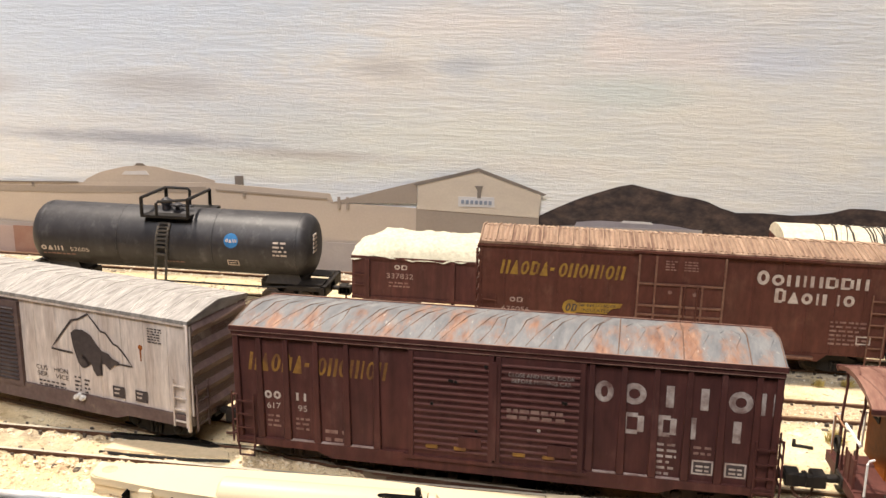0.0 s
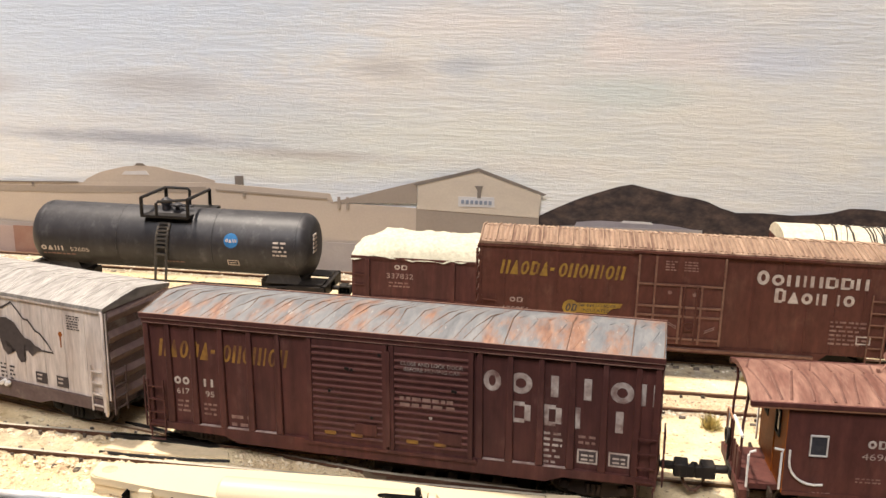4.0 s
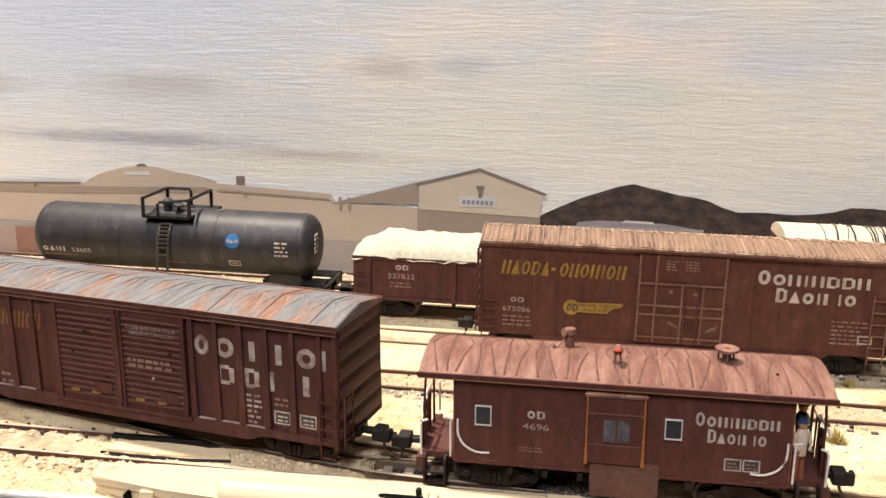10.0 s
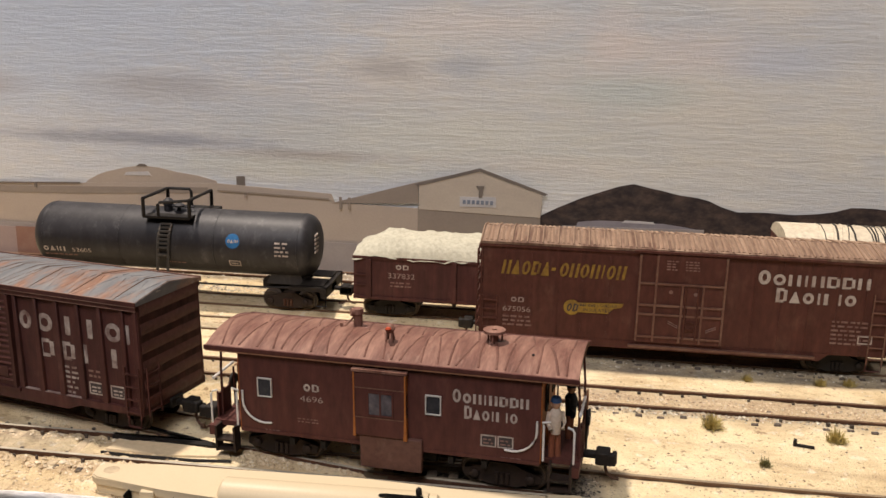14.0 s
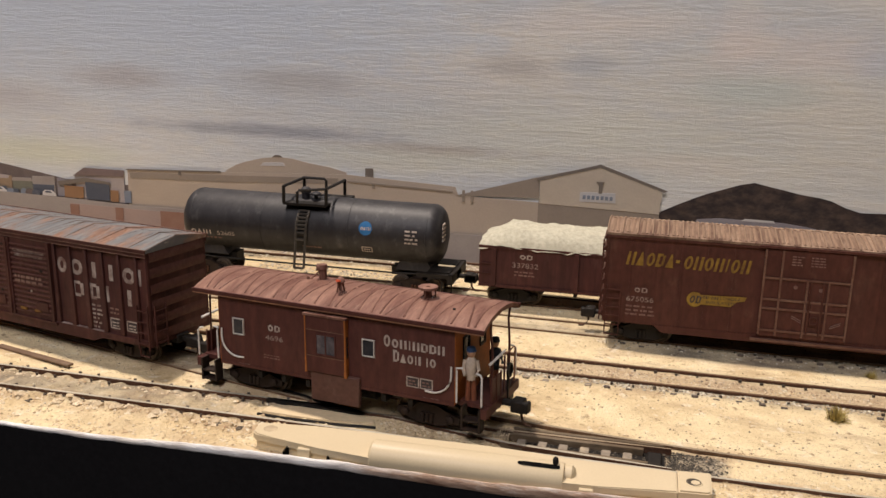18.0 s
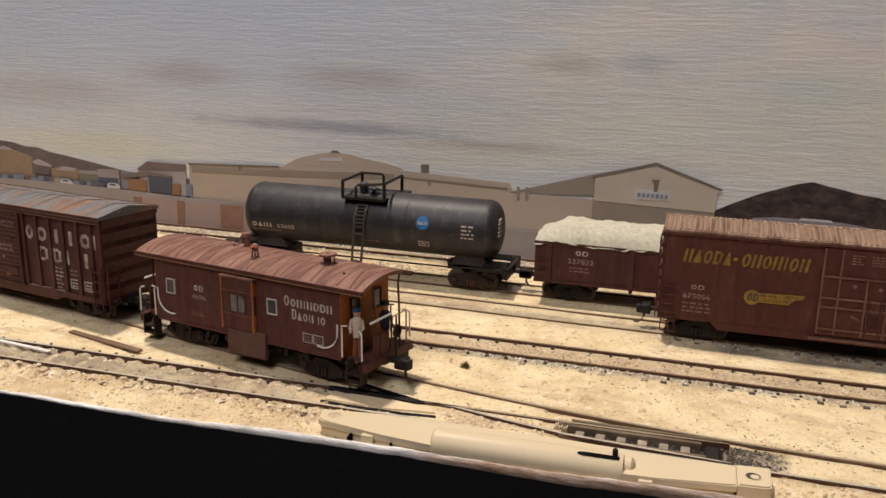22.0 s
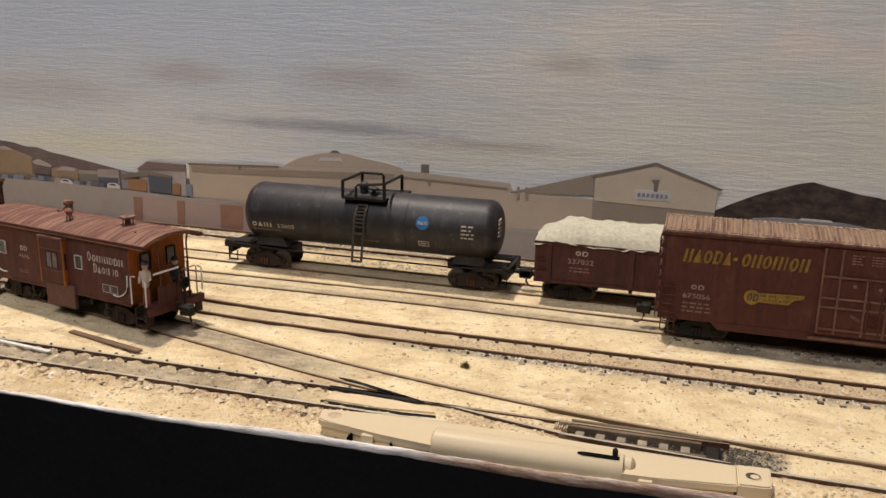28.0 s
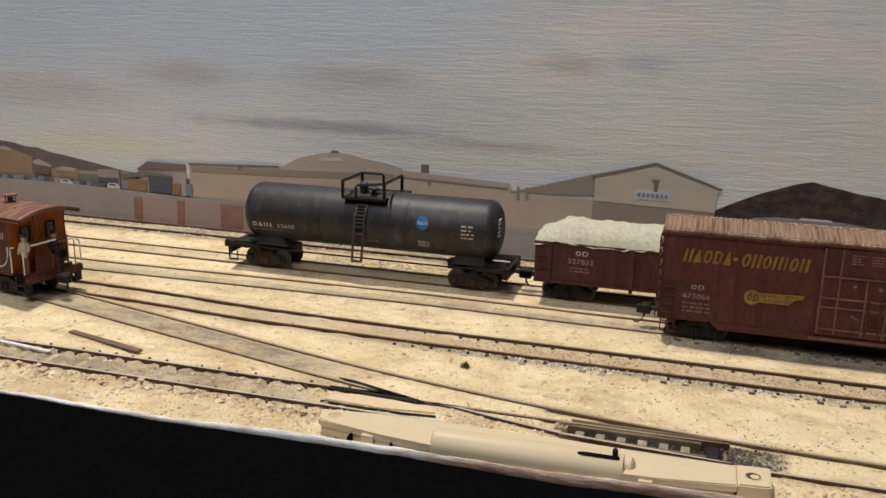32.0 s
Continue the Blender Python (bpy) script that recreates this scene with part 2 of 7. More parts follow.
M_SPECK = crumb_material("brown_grains", [(0.16, 0.10, 0.06), (0.30, 0.20, 0.12), (0.08, 0.06, 0.045), (0.24, 0.16, 0.10)])
M_GRAVEL = crumb_material("pale_far_gravel", [(0.40, 0.33, 0.25), (0.66, 0.58, 0.46), (0.75, 0.69, 0.57), (0.28, 0.22, 0.16)])


def sand_material():
    """Sieved sand on plaster: pale crust, fine specks, and grimy wash where the ground's dirt value is high."""
    m, nt, b = nodes_of("sanded_plaster_ground")
    v = coords(nt)

    def times(a, k):
        f = nt.nodes.new("ShaderNodeMath")
        f.operation, f.inputs[1].default_value = "MULTIPLY", k
        nt.links.new(a, f.inputs[0])
        return f.outputs[0]

    c = ramp(nt, noise_of(nt, v, 48.0, 7.0, 0.72), [(0.28, (0.50, 0.345, 0.17)), (0.39, (0.70, 0.545, 0.315)), (0.54, (0.84, 0.69, 0.425)), (0.70, (0.90, 0.775, 0.515))])
    stain = ramp(nt, noise_of(nt, coords(nt, (0.28, 1, 1)), 130.0, 6.0, 0.65), [(0.52, (0, 0, 0)), (0.68, (1, 1, 1))])
    c = mixed(nt, times(stain, 0.7), c, (0.50, 0.35, 0.20))
    chips = ramp(nt, noise_of(nt, v, 330.0, 3.0, 0.6), [(0.60, (0, 0, 0)), (0.68, (1, 1, 1))])
    c = mixed(nt, times(chips, 0.5), c, (0.92, 0.85, 0.70))
    crumb = ramp(nt, noise_of(nt, v, 420.0, 5.0, 0.7), [(0.59, (0, 0, 0)), (0.66, (1, 1, 1))])
    c = mixed(nt, times(crumb, 0.85), c, (0.33, 0.21, 0.11))
    # grime washed along the tracks
    at = nt.nodes.new("ShaderNodeAttribute")
    at.attribute_name = "dirt"
    sep = nt.nodes.new("ShaderNodeSeparateColor")
    nt.links.new(at.outputs["Color"], sep.inputs[0])
    patch = ramp(nt, noise_of(nt, coords(nt, (0.35, 1, 1)), 210.0, 6.0, 0.7), [(0.30, (0.35, 0.35, 0.35)), (0.58, (1, 1, 1))])
    grey = nt.nodes.new("ShaderNodeMath")
    grey.operation = "MULTIPLY"
    nt.links.new(sep.outputs[0], grey.inputs[0])
    nt.links.new(patch, grey.inputs[1])
    tone = ramp(nt, noise_of(nt, v, 260.0, 5.0, 0.7), [(0.35, (0.11, 0.09, 0.072)), (0.65, (0.30, 0.26, 0.21))])
    c = mixed(nt, grey.outputs[0], c, tone)
    rust = nt.nodes.new("ShaderNodeMath")
    rust.operation = "MULTIPLY"
    nt.links.new(sep.outputs[1], rust.inputs[0])
    nt.links.new(patch, rust.inputs[1])
    c = mixed(nt, rust.outputs[0], c, (0.39, 0.265, 0.165))
    specks = ramp(nt, noise_of(nt, v, 1500.0, 3.0, 0.7), [(0.29, (0.45, 0.37, 0.29)), (0.38, (0.96, 0.95, 0.94)), (0.55, (1.0, 1.0, 1.0)), (0.70, (1.09, 1.08, 1.07))])
    c = mixed(nt, 1.0, c, specks, "MULTIPLY")
    nt.links.new(c, b.inputs["Base Color"])
    b.inputs["Roughness"].default_value = 0.95
    h = mixed(nt, 0.5, noise_of(nt, v, 420.0, 8.0, 0.8), noise_of(nt, v, 1700.0, 3.0, 0.7))
    bumped(nt, b, h, 1.0, 0.0011)
    return m


def sky_material():
    """Hand-brushed sky: horizontal bristle ridges under thin washes of cream, grey-blue and rose."""
    m, nt, b = nodes_of("brushed_sky_paint")

    def layer(under, colour, stretch, scale, low, high, amount, detail=5.0):
        n = ramp(nt, noise_of(nt, coords(nt, stretch), scale, detail, 0.62), [(low, (0, 0, 0)), (high, (1, 1, 1))])
        f = nt.nodes.new("ShaderNodeMath")
        f.operation, f.inputs[1].default_value = "MULTIPLY", amount
        nt.links.new(n, f.inputs[0])
        return mixed(nt, f.outputs[0], under, colour)

    def daub(under, colour, x, z, wide, high, amount):
        """A soft brushed patch of another tint, centred at x, z on the board."""
        tc, mp = nt.nodes.new("ShaderNodeTexCoord"), nt.nodes.new("ShaderNodeMapping")
        mp.inputs["Scale"].default_value = (1 / (wide * U), 0, 1 / (high * U))
        mp.inputs["Location"].default_value = (-x / wide, 0, -z / high)
        nt.links.new(tc.outputs["Object"], mp.inputs["Vector"])
        ln = nt.nodes.new("ShaderNodeVectorMath")
        ln.operation = "LENGTH"
        nt.links.new(mp.outputs[0], ln.inputs[0])
        wob = nt.nodes.new("ShaderNodeMath")
        wob.operation, wob.inputs[1].default_value = "MULTIPLY_ADD", 1.5
        nt.links.new(edge, wob.inputs[0])
        nt.links.new(ln.outputs["Value"], wob.inputs[2])
        n = ramp(nt, wob.outputs[0], [(0.0, (1, 1, 1)), (1.0, (0, 0, 0))])
        shift = n.node
        shift.color_ramp.elements[0].position, shift.color_ramp.elements[1].position = 0.55, 1.0
        half = nt.nodes.new("ShaderNodeMath")
        half.operation, half.inputs[1].default_value = "MULTIPLY", 0.5
        nt.links.new(wob.outputs[0], half.inputs[0])
        nt.links.new(half.outputs[0], shift.inputs[0])
        f = nt.nodes.new("ShaderNodeMath")
        f.operation, f.inputs[1].default_value = "MULTIPLY", amount
        nt.links.new(n, f.inputs[0])
        return mixed(nt, f.outputs[0], under, colour)

    edge = noise_of(nt, coords(nt, (0.6, 1, 1.7)), 85.0, 7.0, 0.72)
    v = coords(nt, (0.8, 1, 2.6))
    c = ramp(nt, noise_of(nt, v, 12.0, 5.0, 0.6), [(0.30, (0.60, 0.635, 0.67)), (0.45, (0.66, 0.675, 0.675)), (0.58, (0.715, 0.70, 0.665)), (0.74, (0.745, 0.71, 0.665))])
    c = layer(c, (0.59, 0.60, 0.60), (0.7, 1, 3.4), 24.0, 0.55, 0.72, 0.5, 6.0)
    c = layer(c, (0.78, 0.75, 0.68), (0.6, 1, 3.0), 30.0, 0.56, 0.70, 0.5)
    c = layer(c, (0.55, 0.605, 0.68), (0.75, 1, 2.0), 46.0, 0.50, 0.66, 0.4, 7.0)
    c = layer(c, (0.77, 0.735, 0.64), (0.75, 1, 2.2), 58.0, 0.53, 0.68, 0.4, 7.0)
    for colour, x, z, wide, high, amount in (
            ((0.62, 0.68, 0.75), -14, 9.6, 11.0, 2.8, 0.8), ((0.60, 0.67, 0.76), -17, 8.4, 7.5, 1.7, 0.8), ((0.61, 0.675, 0.77), -27, 7.8, 7.5, 1.8, 0.75), ((0.62, 0.68, 0.74), -8.5, 7.7, 4.0, 0.9, 0.55),
            ((0.60, 0.675, 0.78), -21, 8.0, 15.0, 5.2, 0.7), ((0.77, 0.73, 0.60), 5.5, 5.2, 9.0, 2.6, 0.45), ((0.68, 0.69, 0.60), -3.0, 4.7, 7.0, 1.2, 0.4), ((0.48, 0.45, 0.45), -18.6, 6.1, 2.3, 0.5, 0.6), ((0.53, 0.49, 0.48), -25, 5.2, 4.5, 0.7, 0.5), ((0.47, 0.46, 0.46), -11.6, 6.2, 2.6, 0.5, 0.65),
            ((0.37, 0.39, 0.44), -13.0, 4.40, 5.5, 0.26, 0.9), ((0.45, 0.41, 0.38), -6.6, 4.05, 3.4, 0.22, 0.75), ((0.49, 0.47, 0.45), -3.7, 7.0, 1.6, 0.42, 0.7),
            ((0.45, 0.48, 0.52), -1.4, 7.1, 1.1, 0.33, 0.6), ((0.78, 0.72, 0.665), -1.0, 8.5, 3.2, 0.6, 0.55), ((0.80, 0.715, 0.655), 3.3, 8.0, 0.9, 1.05, 0.6),
            ((0.78, 0.70, 0.66), 5.6, 7.7, 2.6, 0.75, 0.5), ((0.57, 0.62, 0.70), 8.4, 7.6, 1.8, 0.7, 0.7), ((0.56, 0.64, 0.61), 3.7, 6.4, 2.2, 0.6, 0.55),
            ((0.66, 0.68, 0.52), -22.9, 3.1, 4.5, 0.6, 0.6), ((0.71, 0.70, 0.56), -8.0, 3.6, 5.0, 0.5, 0.4), ((0.72, 0.66, 0.58), 1.0, 4.0, 3.5, 0.4, 0.5)):
        c = daub(c, colour, x, z, wide, high, amount)
    bristle = noise_of(nt, coords(nt, (0.10, 1, 1)), 1250.0, 4.0, 0.7)
    ridge = noise_of(nt, coords(nt, (0.085, 1, 1.05)), 520.0, 6.0, 0.68)
    dab = noise_of(nt, coords(nt, (0.5, 1, 1.0)), 700.0, 4.0, 0.7)
    streak = ramp(nt, ridge, [(0.3, (0.965, 0.965, 0.97)), (0.7, (1.03, 1.03, 1.025))])
    c = mixed(nt, 1.0, c, streak, "MULTIPLY")
    nt.links.new(c, b.inputs["Base Color"])
    b.inputs["Roughness"].default_value = 0.5
    bumped(nt, b, mixed(nt, 0.25, mixed(nt, 0.45, ridge, bristle), dab), 1.0, 0.00095)
    return m


def print_material(name, base, worn, scale=90.0):
    return paint(name, base, worn, dust=worn, rough=0.55, fine=1500, broad=scale, amount=0.6, bump=0.04, dusty=0.1, grainy=0.25)


def metal_roof_material():
    """Dull galvanised roof with slanting rust streaks and old red paint along the seams."""
    m, nt, b = nodes_of("rust_patched_zinc_roof")
    v = coords(nt, (2.0, 0.45, 1))
    zinc = ramp(nt, noise_of(nt, v, 230.0, 6.0, 0.7), [(0.3, (0.075, 0.077, 0.083)), (0.52, (0.128, 0.13, 0.134)), (0.78, (0.21, 0.205, 0.195))])
    rusty = ramp(nt, noise_of(nt, coords(nt, (1.6, 0.5, 1)), 62.0, 7.0, 0.72), [(0.49, (0, 0, 0)), (0.60, (1, 1, 1))])
    red = ramp(nt, noise_of(nt, v, 420.0, 4.0, 0.65), [(0.30, (0.10, 0.046, 0.030)), (0.52, (0.20, 0.098, 0.058)), (0.72, (0.28, 0.165, 0.105))])
    c = mixed(nt, rusty, zinc, red)
    scratch = ramp(nt, noise_of(nt, v, 700.0, 3.0, 0.6), [(0.66, (0, 0, 0)), (0.74, (0.5, 0.5, 0.5))])
    c = mixed(nt, scratch, c, (0.50, 0.46, 0.40))
    nt.links.new(c, b.inputs["Base Color"])
    b.inputs["Roughness"].default_value, b.inputs["Metallic"].default_value = 0.6, 0.05
    bumped(nt, b, noise_of(nt, v, 900.0), 0.3, 0.0001)
    return m


def edge_material():
    """Bare white plaster, scraped and rust-stained where the rim's dirt value is high."""
    m, nt, b = nodes_of("scraped_plaster_edge")
    v = coords(nt, (0.45, 2, 2))
    at = nt.nodes.new("ShaderNodeAttribute")
    at.attribute_name = "dirt"
    white = ramp(nt, noise_of(nt, v, 150.0, 6.0, 0.7), [(0.3, (0.58, 0.52, 0.45)), (0.52, (0.84, 0.82, 0.79))])
    rusty = ramp(nt, noise_of(nt, v, 170.0, 6.0, 0.75), [(0.34, (0.20, 0.10, 0.06)), (0.52, (0.40, 0.27, 0.19)), (0.68, (0.68, 0.60, 0.52))])
    lump = nt.nodes.new("ShaderNodeMath")
    lump.operation, lump.use_clamp = "ADD", True
    part_n = ramp(nt, noise_of(nt, v, 80.0, 5.0, 0.7), [(0.35, (0, 0, 0)), (0.65, (0.9, 0.9, 0.9))])
    shift = nt.nodes.new("ShaderNodeMath")
    shift.operation, shift.inputs[1].default_value, shift.inputs[2].default_value = "MULTIPLY_ADD", 1.7, -0.85
    nt.links.new(at.outputs["Fac"], shift.inputs[0])
    nt.links.new(shift.outputs[0], lump.inputs[0])
    nt.links.new(part_n, lump.inputs[1])
    c = mixed(nt, lump.outputs[0], white, rusty)
    nt.links.new(c, b.inputs["Base Color"])
    b.inputs["Roughness"].default_value = 0.8
    bumped(nt, b, noise_of(nt, v, 600.0, 6.0, 0.7), 0.8, 0.0006)
    return m


M_SAND, M_SKY, M_ZINC, M_EDGE = sand_material(), sky_material(), metal_roof_material(), edge_material()


# ---- building blocks, all in centimetres ----
def bx(bm, x0, x1, y0, y1, z0, z1):
    vs = [bm.verts.new((x, y, z)) for x in (x0, x1) for y in (y0, y1) for z in (z0, z1)]
    for f in ((0, 1, 3, 2), (4, 6, 7, 5), (0, 4, 5, 1), (2, 3, 7, 6), (0, 2, 6, 4), (1, 5, 7, 3)):
        bm.faces.new([vs[i] for i in f])
    return vs


def prism_x(bm, profile, x0, x1):
    a = [bm.verts.new((x0, y, z)) for y, z in profile]
    b = [bm.verts.new((x1, y, z)) for y, z in profile]
    n = len(profile)
    for i in range(n):
        bm.faces.new((a[i], a[(i + 1) % n], b[(i + 1) % n], b[i]))
    bm.faces.new(a[::-1])
    bm.faces.new(b)


def plate_xz(bm, pts, y0, y1):
    a = [bm.verts.new((x, y0, z)) for x, z in pts]
    b = [bm.verts.new((x, y1, z)) for x, z in pts]
    n = len(pts)
    for i in range(n):
        bm.faces.new((a[i], b[i], b[(i + 1) % n], a[(i + 1) % n]))
    bm.faces.new(a)
    bm.faces.new(b[::-1])


def tube(bm, pts, r, n=8, cap=True):
    pts = [Vector(p) for p in pts]
    rings = []
    for i, p in enumerate(pts):
        d = (pts[min(i + 1, len(pts) - 1)] - pts[max(i - 1, 0)]).normalized()
        side = d.cross(Vector((0, 0, 1)) if abs(d.z) < 0.9 else Vector((1, 0, 0))).normalized()
        up = side.cross(d)
        rings.append([bm.verts.new(p + r * (math.cos(a) * side + math.sin(a) * up)) for a in (2 * math.pi * k / n for k in range(n))])
    for a, b in zip(rings, rings[1:]):
        for k in range(n):
            bm.faces.new((a[k], a[(k + 1) % n], b[(k + 1) % n], b[k]))
    if cap:
        bm.faces.new(rings[0][::-1])
        bm.faces.new(rings[-1])


def lathe_x(bm, stations, n=32, yc=0.0, zc=0.0):
    """Rings of radius r at x, closed at both ends."""
    rings = [[bm.verts.new((x, yc + r * math.cos(a), zc + r * math.sin(a))) for a in (2 * math.pi * k / n for k in range(n))] for x, r in stations]
    for a, b in zip(rings, rings[1:]):
        for k in range(n):
            bm.faces.new((a[k], b[k], b[(k + 1) % n], a[(k + 1) % n]))
    bm.faces.new(rings[0])
    bm.faces.new(rings[-1][::-1])


def lathe_y(bm, stations, n=24, xc=0.0, zc=0.0):
    rings = [[bm.verts.new((xc + r * math.cos(a), y, zc + r * math.sin(a))) for a in (2 * math.pi * k / n for k in range(n))] for y, r in stations]
    for a, b in zip(rings, rings[1:]):
        for k in range(n):
            bm.faces.new((a[k], a[(k + 1) % n], b[(k + 1) % n], b[k]))
    bm.faces.new(rings[0][::-1])
    bm.faces.new(rings[-1])


def lathe_z(bm, stations, n=20, xc=0.0, yc=0.0):
    rings = [[bm.verts.new((xc + r * math.cos(a), yc + r * math.sin(a), z)) for a in (2 * math.pi * k / n for k in range(n))] for z, r in stations]
    for a, b in zip(rings, rings[1:]):
        for k in range(n):
            bm.faces.new((a[k], a[(k + 1) % n], b[(k + 1) % n], b[k]))
    bm.faces.new(rings[0][::-1])
    bm.faces.new(rings[-1])


def soften(bm, width, segments=1):
    bmesh.ops.bevel(bm, geom=bm.edges[:], offset=width, segments=segments, affect="EDGES", clamp_overlap=True)


def mesh_of(name, bm, material, angle=40):
    bmesh.ops.recalc_face_normals(bm, faces=bm.faces[:])
    bm.transform(Matrix.Scale(U, 4))
    me = bpy.data.meshes.new(name)
    bm.to_mesh(me)
    bm.free()
    me.materials.append(material)
    me.shade_smooth()
    me.set_sharp_from_angle(angle=radians(angle))
    return me


def part(name, bm, material, parent=None, label="", at=None):
    ob = new(name, mesh_of(name, bm, material))
    ob.parent = parent
    if at is not None:
        ob.matrix_basis = at
    return tagged(ob, label)


def cm(x, y, z, rx=0, ry=0, rz=0):
    return pose(x * U, y * U, z * U, rx, ry, rz)


def thing(name, label, category, group="", kind="", at=None):
    ob = new(name)
    ob.empty_display_size = 0.01
    if at is not None:
        ob.matrix_basis = at
    return tagged(ob, label, category, group, kind)


def lettering(text, x, z, width, height, y, material, parent, name="lettering", label="", facing=-1):
    """Readable writing on a side at y, between x and x + width, with its foot at z."""
    curve = bpy.data.curves.new("writing", "FONT")
    curve.body, curve.size, curve.extrude = text, 1.0, 0.0
    tmp = bpy.data.objects.new("writing", curve)
    scene.collection.objects.link(tmp)
    me = bpy.data.meshes.new_from_object(tmp.evaluated_get(bpy.context.evaluated_depsgraph_get()))
    bpy.data.objects.remove(tmp)
    co = np.array([v.co[:] for v in me.vertices])
    lo, hi = co.min(0), co.max(0)
    size = np.maximum(hi - lo, 1e-6)
    for v in me.vertices:
        v.co = ((x + (v.co.x - lo[0]) / size[0] * width) * U, y * U, (z + (v.co.y - lo[1]) / size[1] * height) * U)
    me.name = name
    me.materials.append(material)
    ob = new(name, me)
    ob.parent = parent
    return tagged(ob, label)


def marks(kinds, x, z, width, height, y, material, parent, slant=0.0, label="", tall=1.0, name="lettering", cells=None):
    """Company markings as plain shapes, one to a character: ring, frame, bar, pair of bars, wedge. A blank leaves a gap."""
    bm = bmesh.new()
    wide = {"i": 0.55, "-": 0.5, " ": 0.45}
    total = sum(wide.get(k, 1.0) for k in kinds)
    at = x
    for n, k in enumerate(kinds):
        step = width * wide.get(k, 1.0) / total
        x0, w = (at + step * 0.09, step * 0.82) if cells is None else (cells[n][0], cells[n][1] - cells[n][0])
        at += step
        h = height * (tall if n == 0 else 1.0)
        t = min(w * 0.34, h * 0.3)

        def quad(a, b, c, d):
            bm.faces.new([bm.verts.new((x0 + px + slant * pz, y, z + pz)) for px, pz in ((a, c), (b, c), (b, d), (a, d))])

        if k == "o":
            m = 18
            rings = [[bm.verts.new((x0 + w / 2 + (w / 2 - q) * math.cos(a) + slant * (h / 2 + (h / 2 - q) * math.sin(a)), y, z + h / 2 + (h / 2 - q) * math.sin(a))) for a in (2 * math.pi * j / m for j in range(m))] for q in (0.0, t * 0.9)]
            for j in range(m):
                bm.faces.new((rings[0][j], rings[0][(j + 1) % m], rings[1][(j + 1) % m], rings[1][j]))
        elif k == "b":
            quad(0, t, 0, h)
            quad(w - t * 0.9, w, h * 0.12, h * 0.88)
            quad(t, w - t * 0.9, 0, h * 0.2)
            quad(t, w - t * 0.9, h * 0.8, h)
        elif k == "h":
            quad(0, t, 0, h)
            quad(w - t, w, 0, h)
        elif k == "i":
            quad(w * 0.5 - t * 0.55, w * 0.5 + t * 0.55, 0, h)
        elif k == "l":
            quad(0, t * 1.15, 0, h)
        elif k == "w":
            bm.faces.new([bm.verts.new((x0 + px + slant * pz, y, z + pz)) for px, pz in ((0, 0), (w, 0), (w * 0.58, h), (w * 0.42, h))])
        elif k == "-":
            quad(0, w, h * 0.4, h * 0.62)
    return part(name, bm, material, parent, label)


def text_bars(x, z, width, rows, pitch, y, material, parent, seed=1, name="small_print", label="", bar=0.45):
    """Small print too fine to read: broken rows of plain bars."""
    rng, bm = random.Random(seed), bmesh.new()
    for r in range(rows):
        at = 0.0
        while at < width * (0.75 + 0.25 * rng.random()):
            w = pitch * rng.uniform(0.5, 1.6)
            z0 = z - r * pitch
            bm.faces.new([bm.verts.new((x + px, y, pz)) for px, pz in ((at, z0), (min(at + w, width), z0), (min(at + w, width), z0 + pitch * bar), (at, z0 + pitch * bar))])
            at += w + pitch * rng.uniform(0.25, 0.6)
    return part(name, bm, material, parent, label)


# ---- the lie of the tracks ----
GAUGE = 0.99  # between rail centres


def train_line():
    """Centre line of the train's route: straight through the points, then the diverging leg to the left."""
    xs = np.linspace(-70, 45, 2301)
    slope = np.interp(xs, [-28, -17, -8.5, 5.16], [-0.12, -0.2517, -0.2517, 0.0])
    ys = np.cumsum(slope) * (xs[1] - xs[0])
    ys += -6.398 - np.interp(20, xs, ys)
    ss = np.cumsum(np.sqrt(1 + slope**2)) * (xs[1] - xs[0])
    return xs, ys, ss - np.interp(0, xs, ss)


LINE_X, LINE_Y, LINE_S = train_line()


def line_y(x):
    return float(np.interp(x, LINE_X, LINE_Y))


def fork_y(x):
    return float(np.interp(x, [-60, -15, -11, -6, 5, 40], [-0.2, -1.55, -1.9, -2.0, -2.03, -2.03]))


def front_y(x):
    return -6.46 + 0.003 * (x + 8)


def box_y(x):
    return float(np.interp(x, [-60, -18, -12, -7, -2, 40], [1.0, 0.75, 0.95, 1.1, 1.0, 1.0]))


TRACKS = {"far": lambda x: 6.3, "tank": lambda x: 3.2, "box": box_y, "fork": fork_y, "front": front_y, "line": line_y}


def edge_y(x):
    return -8.53 + 0.02 * noise.noise(Vector((x * 0.45, 3.3, 0))) + 0.012 * noise.noise(Vector((x * 2.1, 1.3, 0)))


def tie_heave(x, y, d):
    """Sand heaped on each tie of the front track, and the hollow scooped out past its near end."""
    if d > 1.05:
        return 0.0
    phase = math.cos(2 * math.pi * (x + 0.06 * noise.noise(Vector((x, 0, 3)))) / 0.48)
    some = 0.55 + 0.9 * noise.noise(Vector((x * 1.3, 9, 0)))
    if y < front_y(x) and 0.60 < d:
        edge = min(1.0, (d - 0.60) / 0.1, (1.05 - d) / 0.12)
        return edge * (0.11 * max(0.0, phase) * some - 0.34 * max(0.0, -phase) ** 2 * max(0.0, 0.4 + some * 0.7))
    return 0.03 * phase * min(1.0, (0.62 - d) / 0.1) if d < 0.52 else 0.0


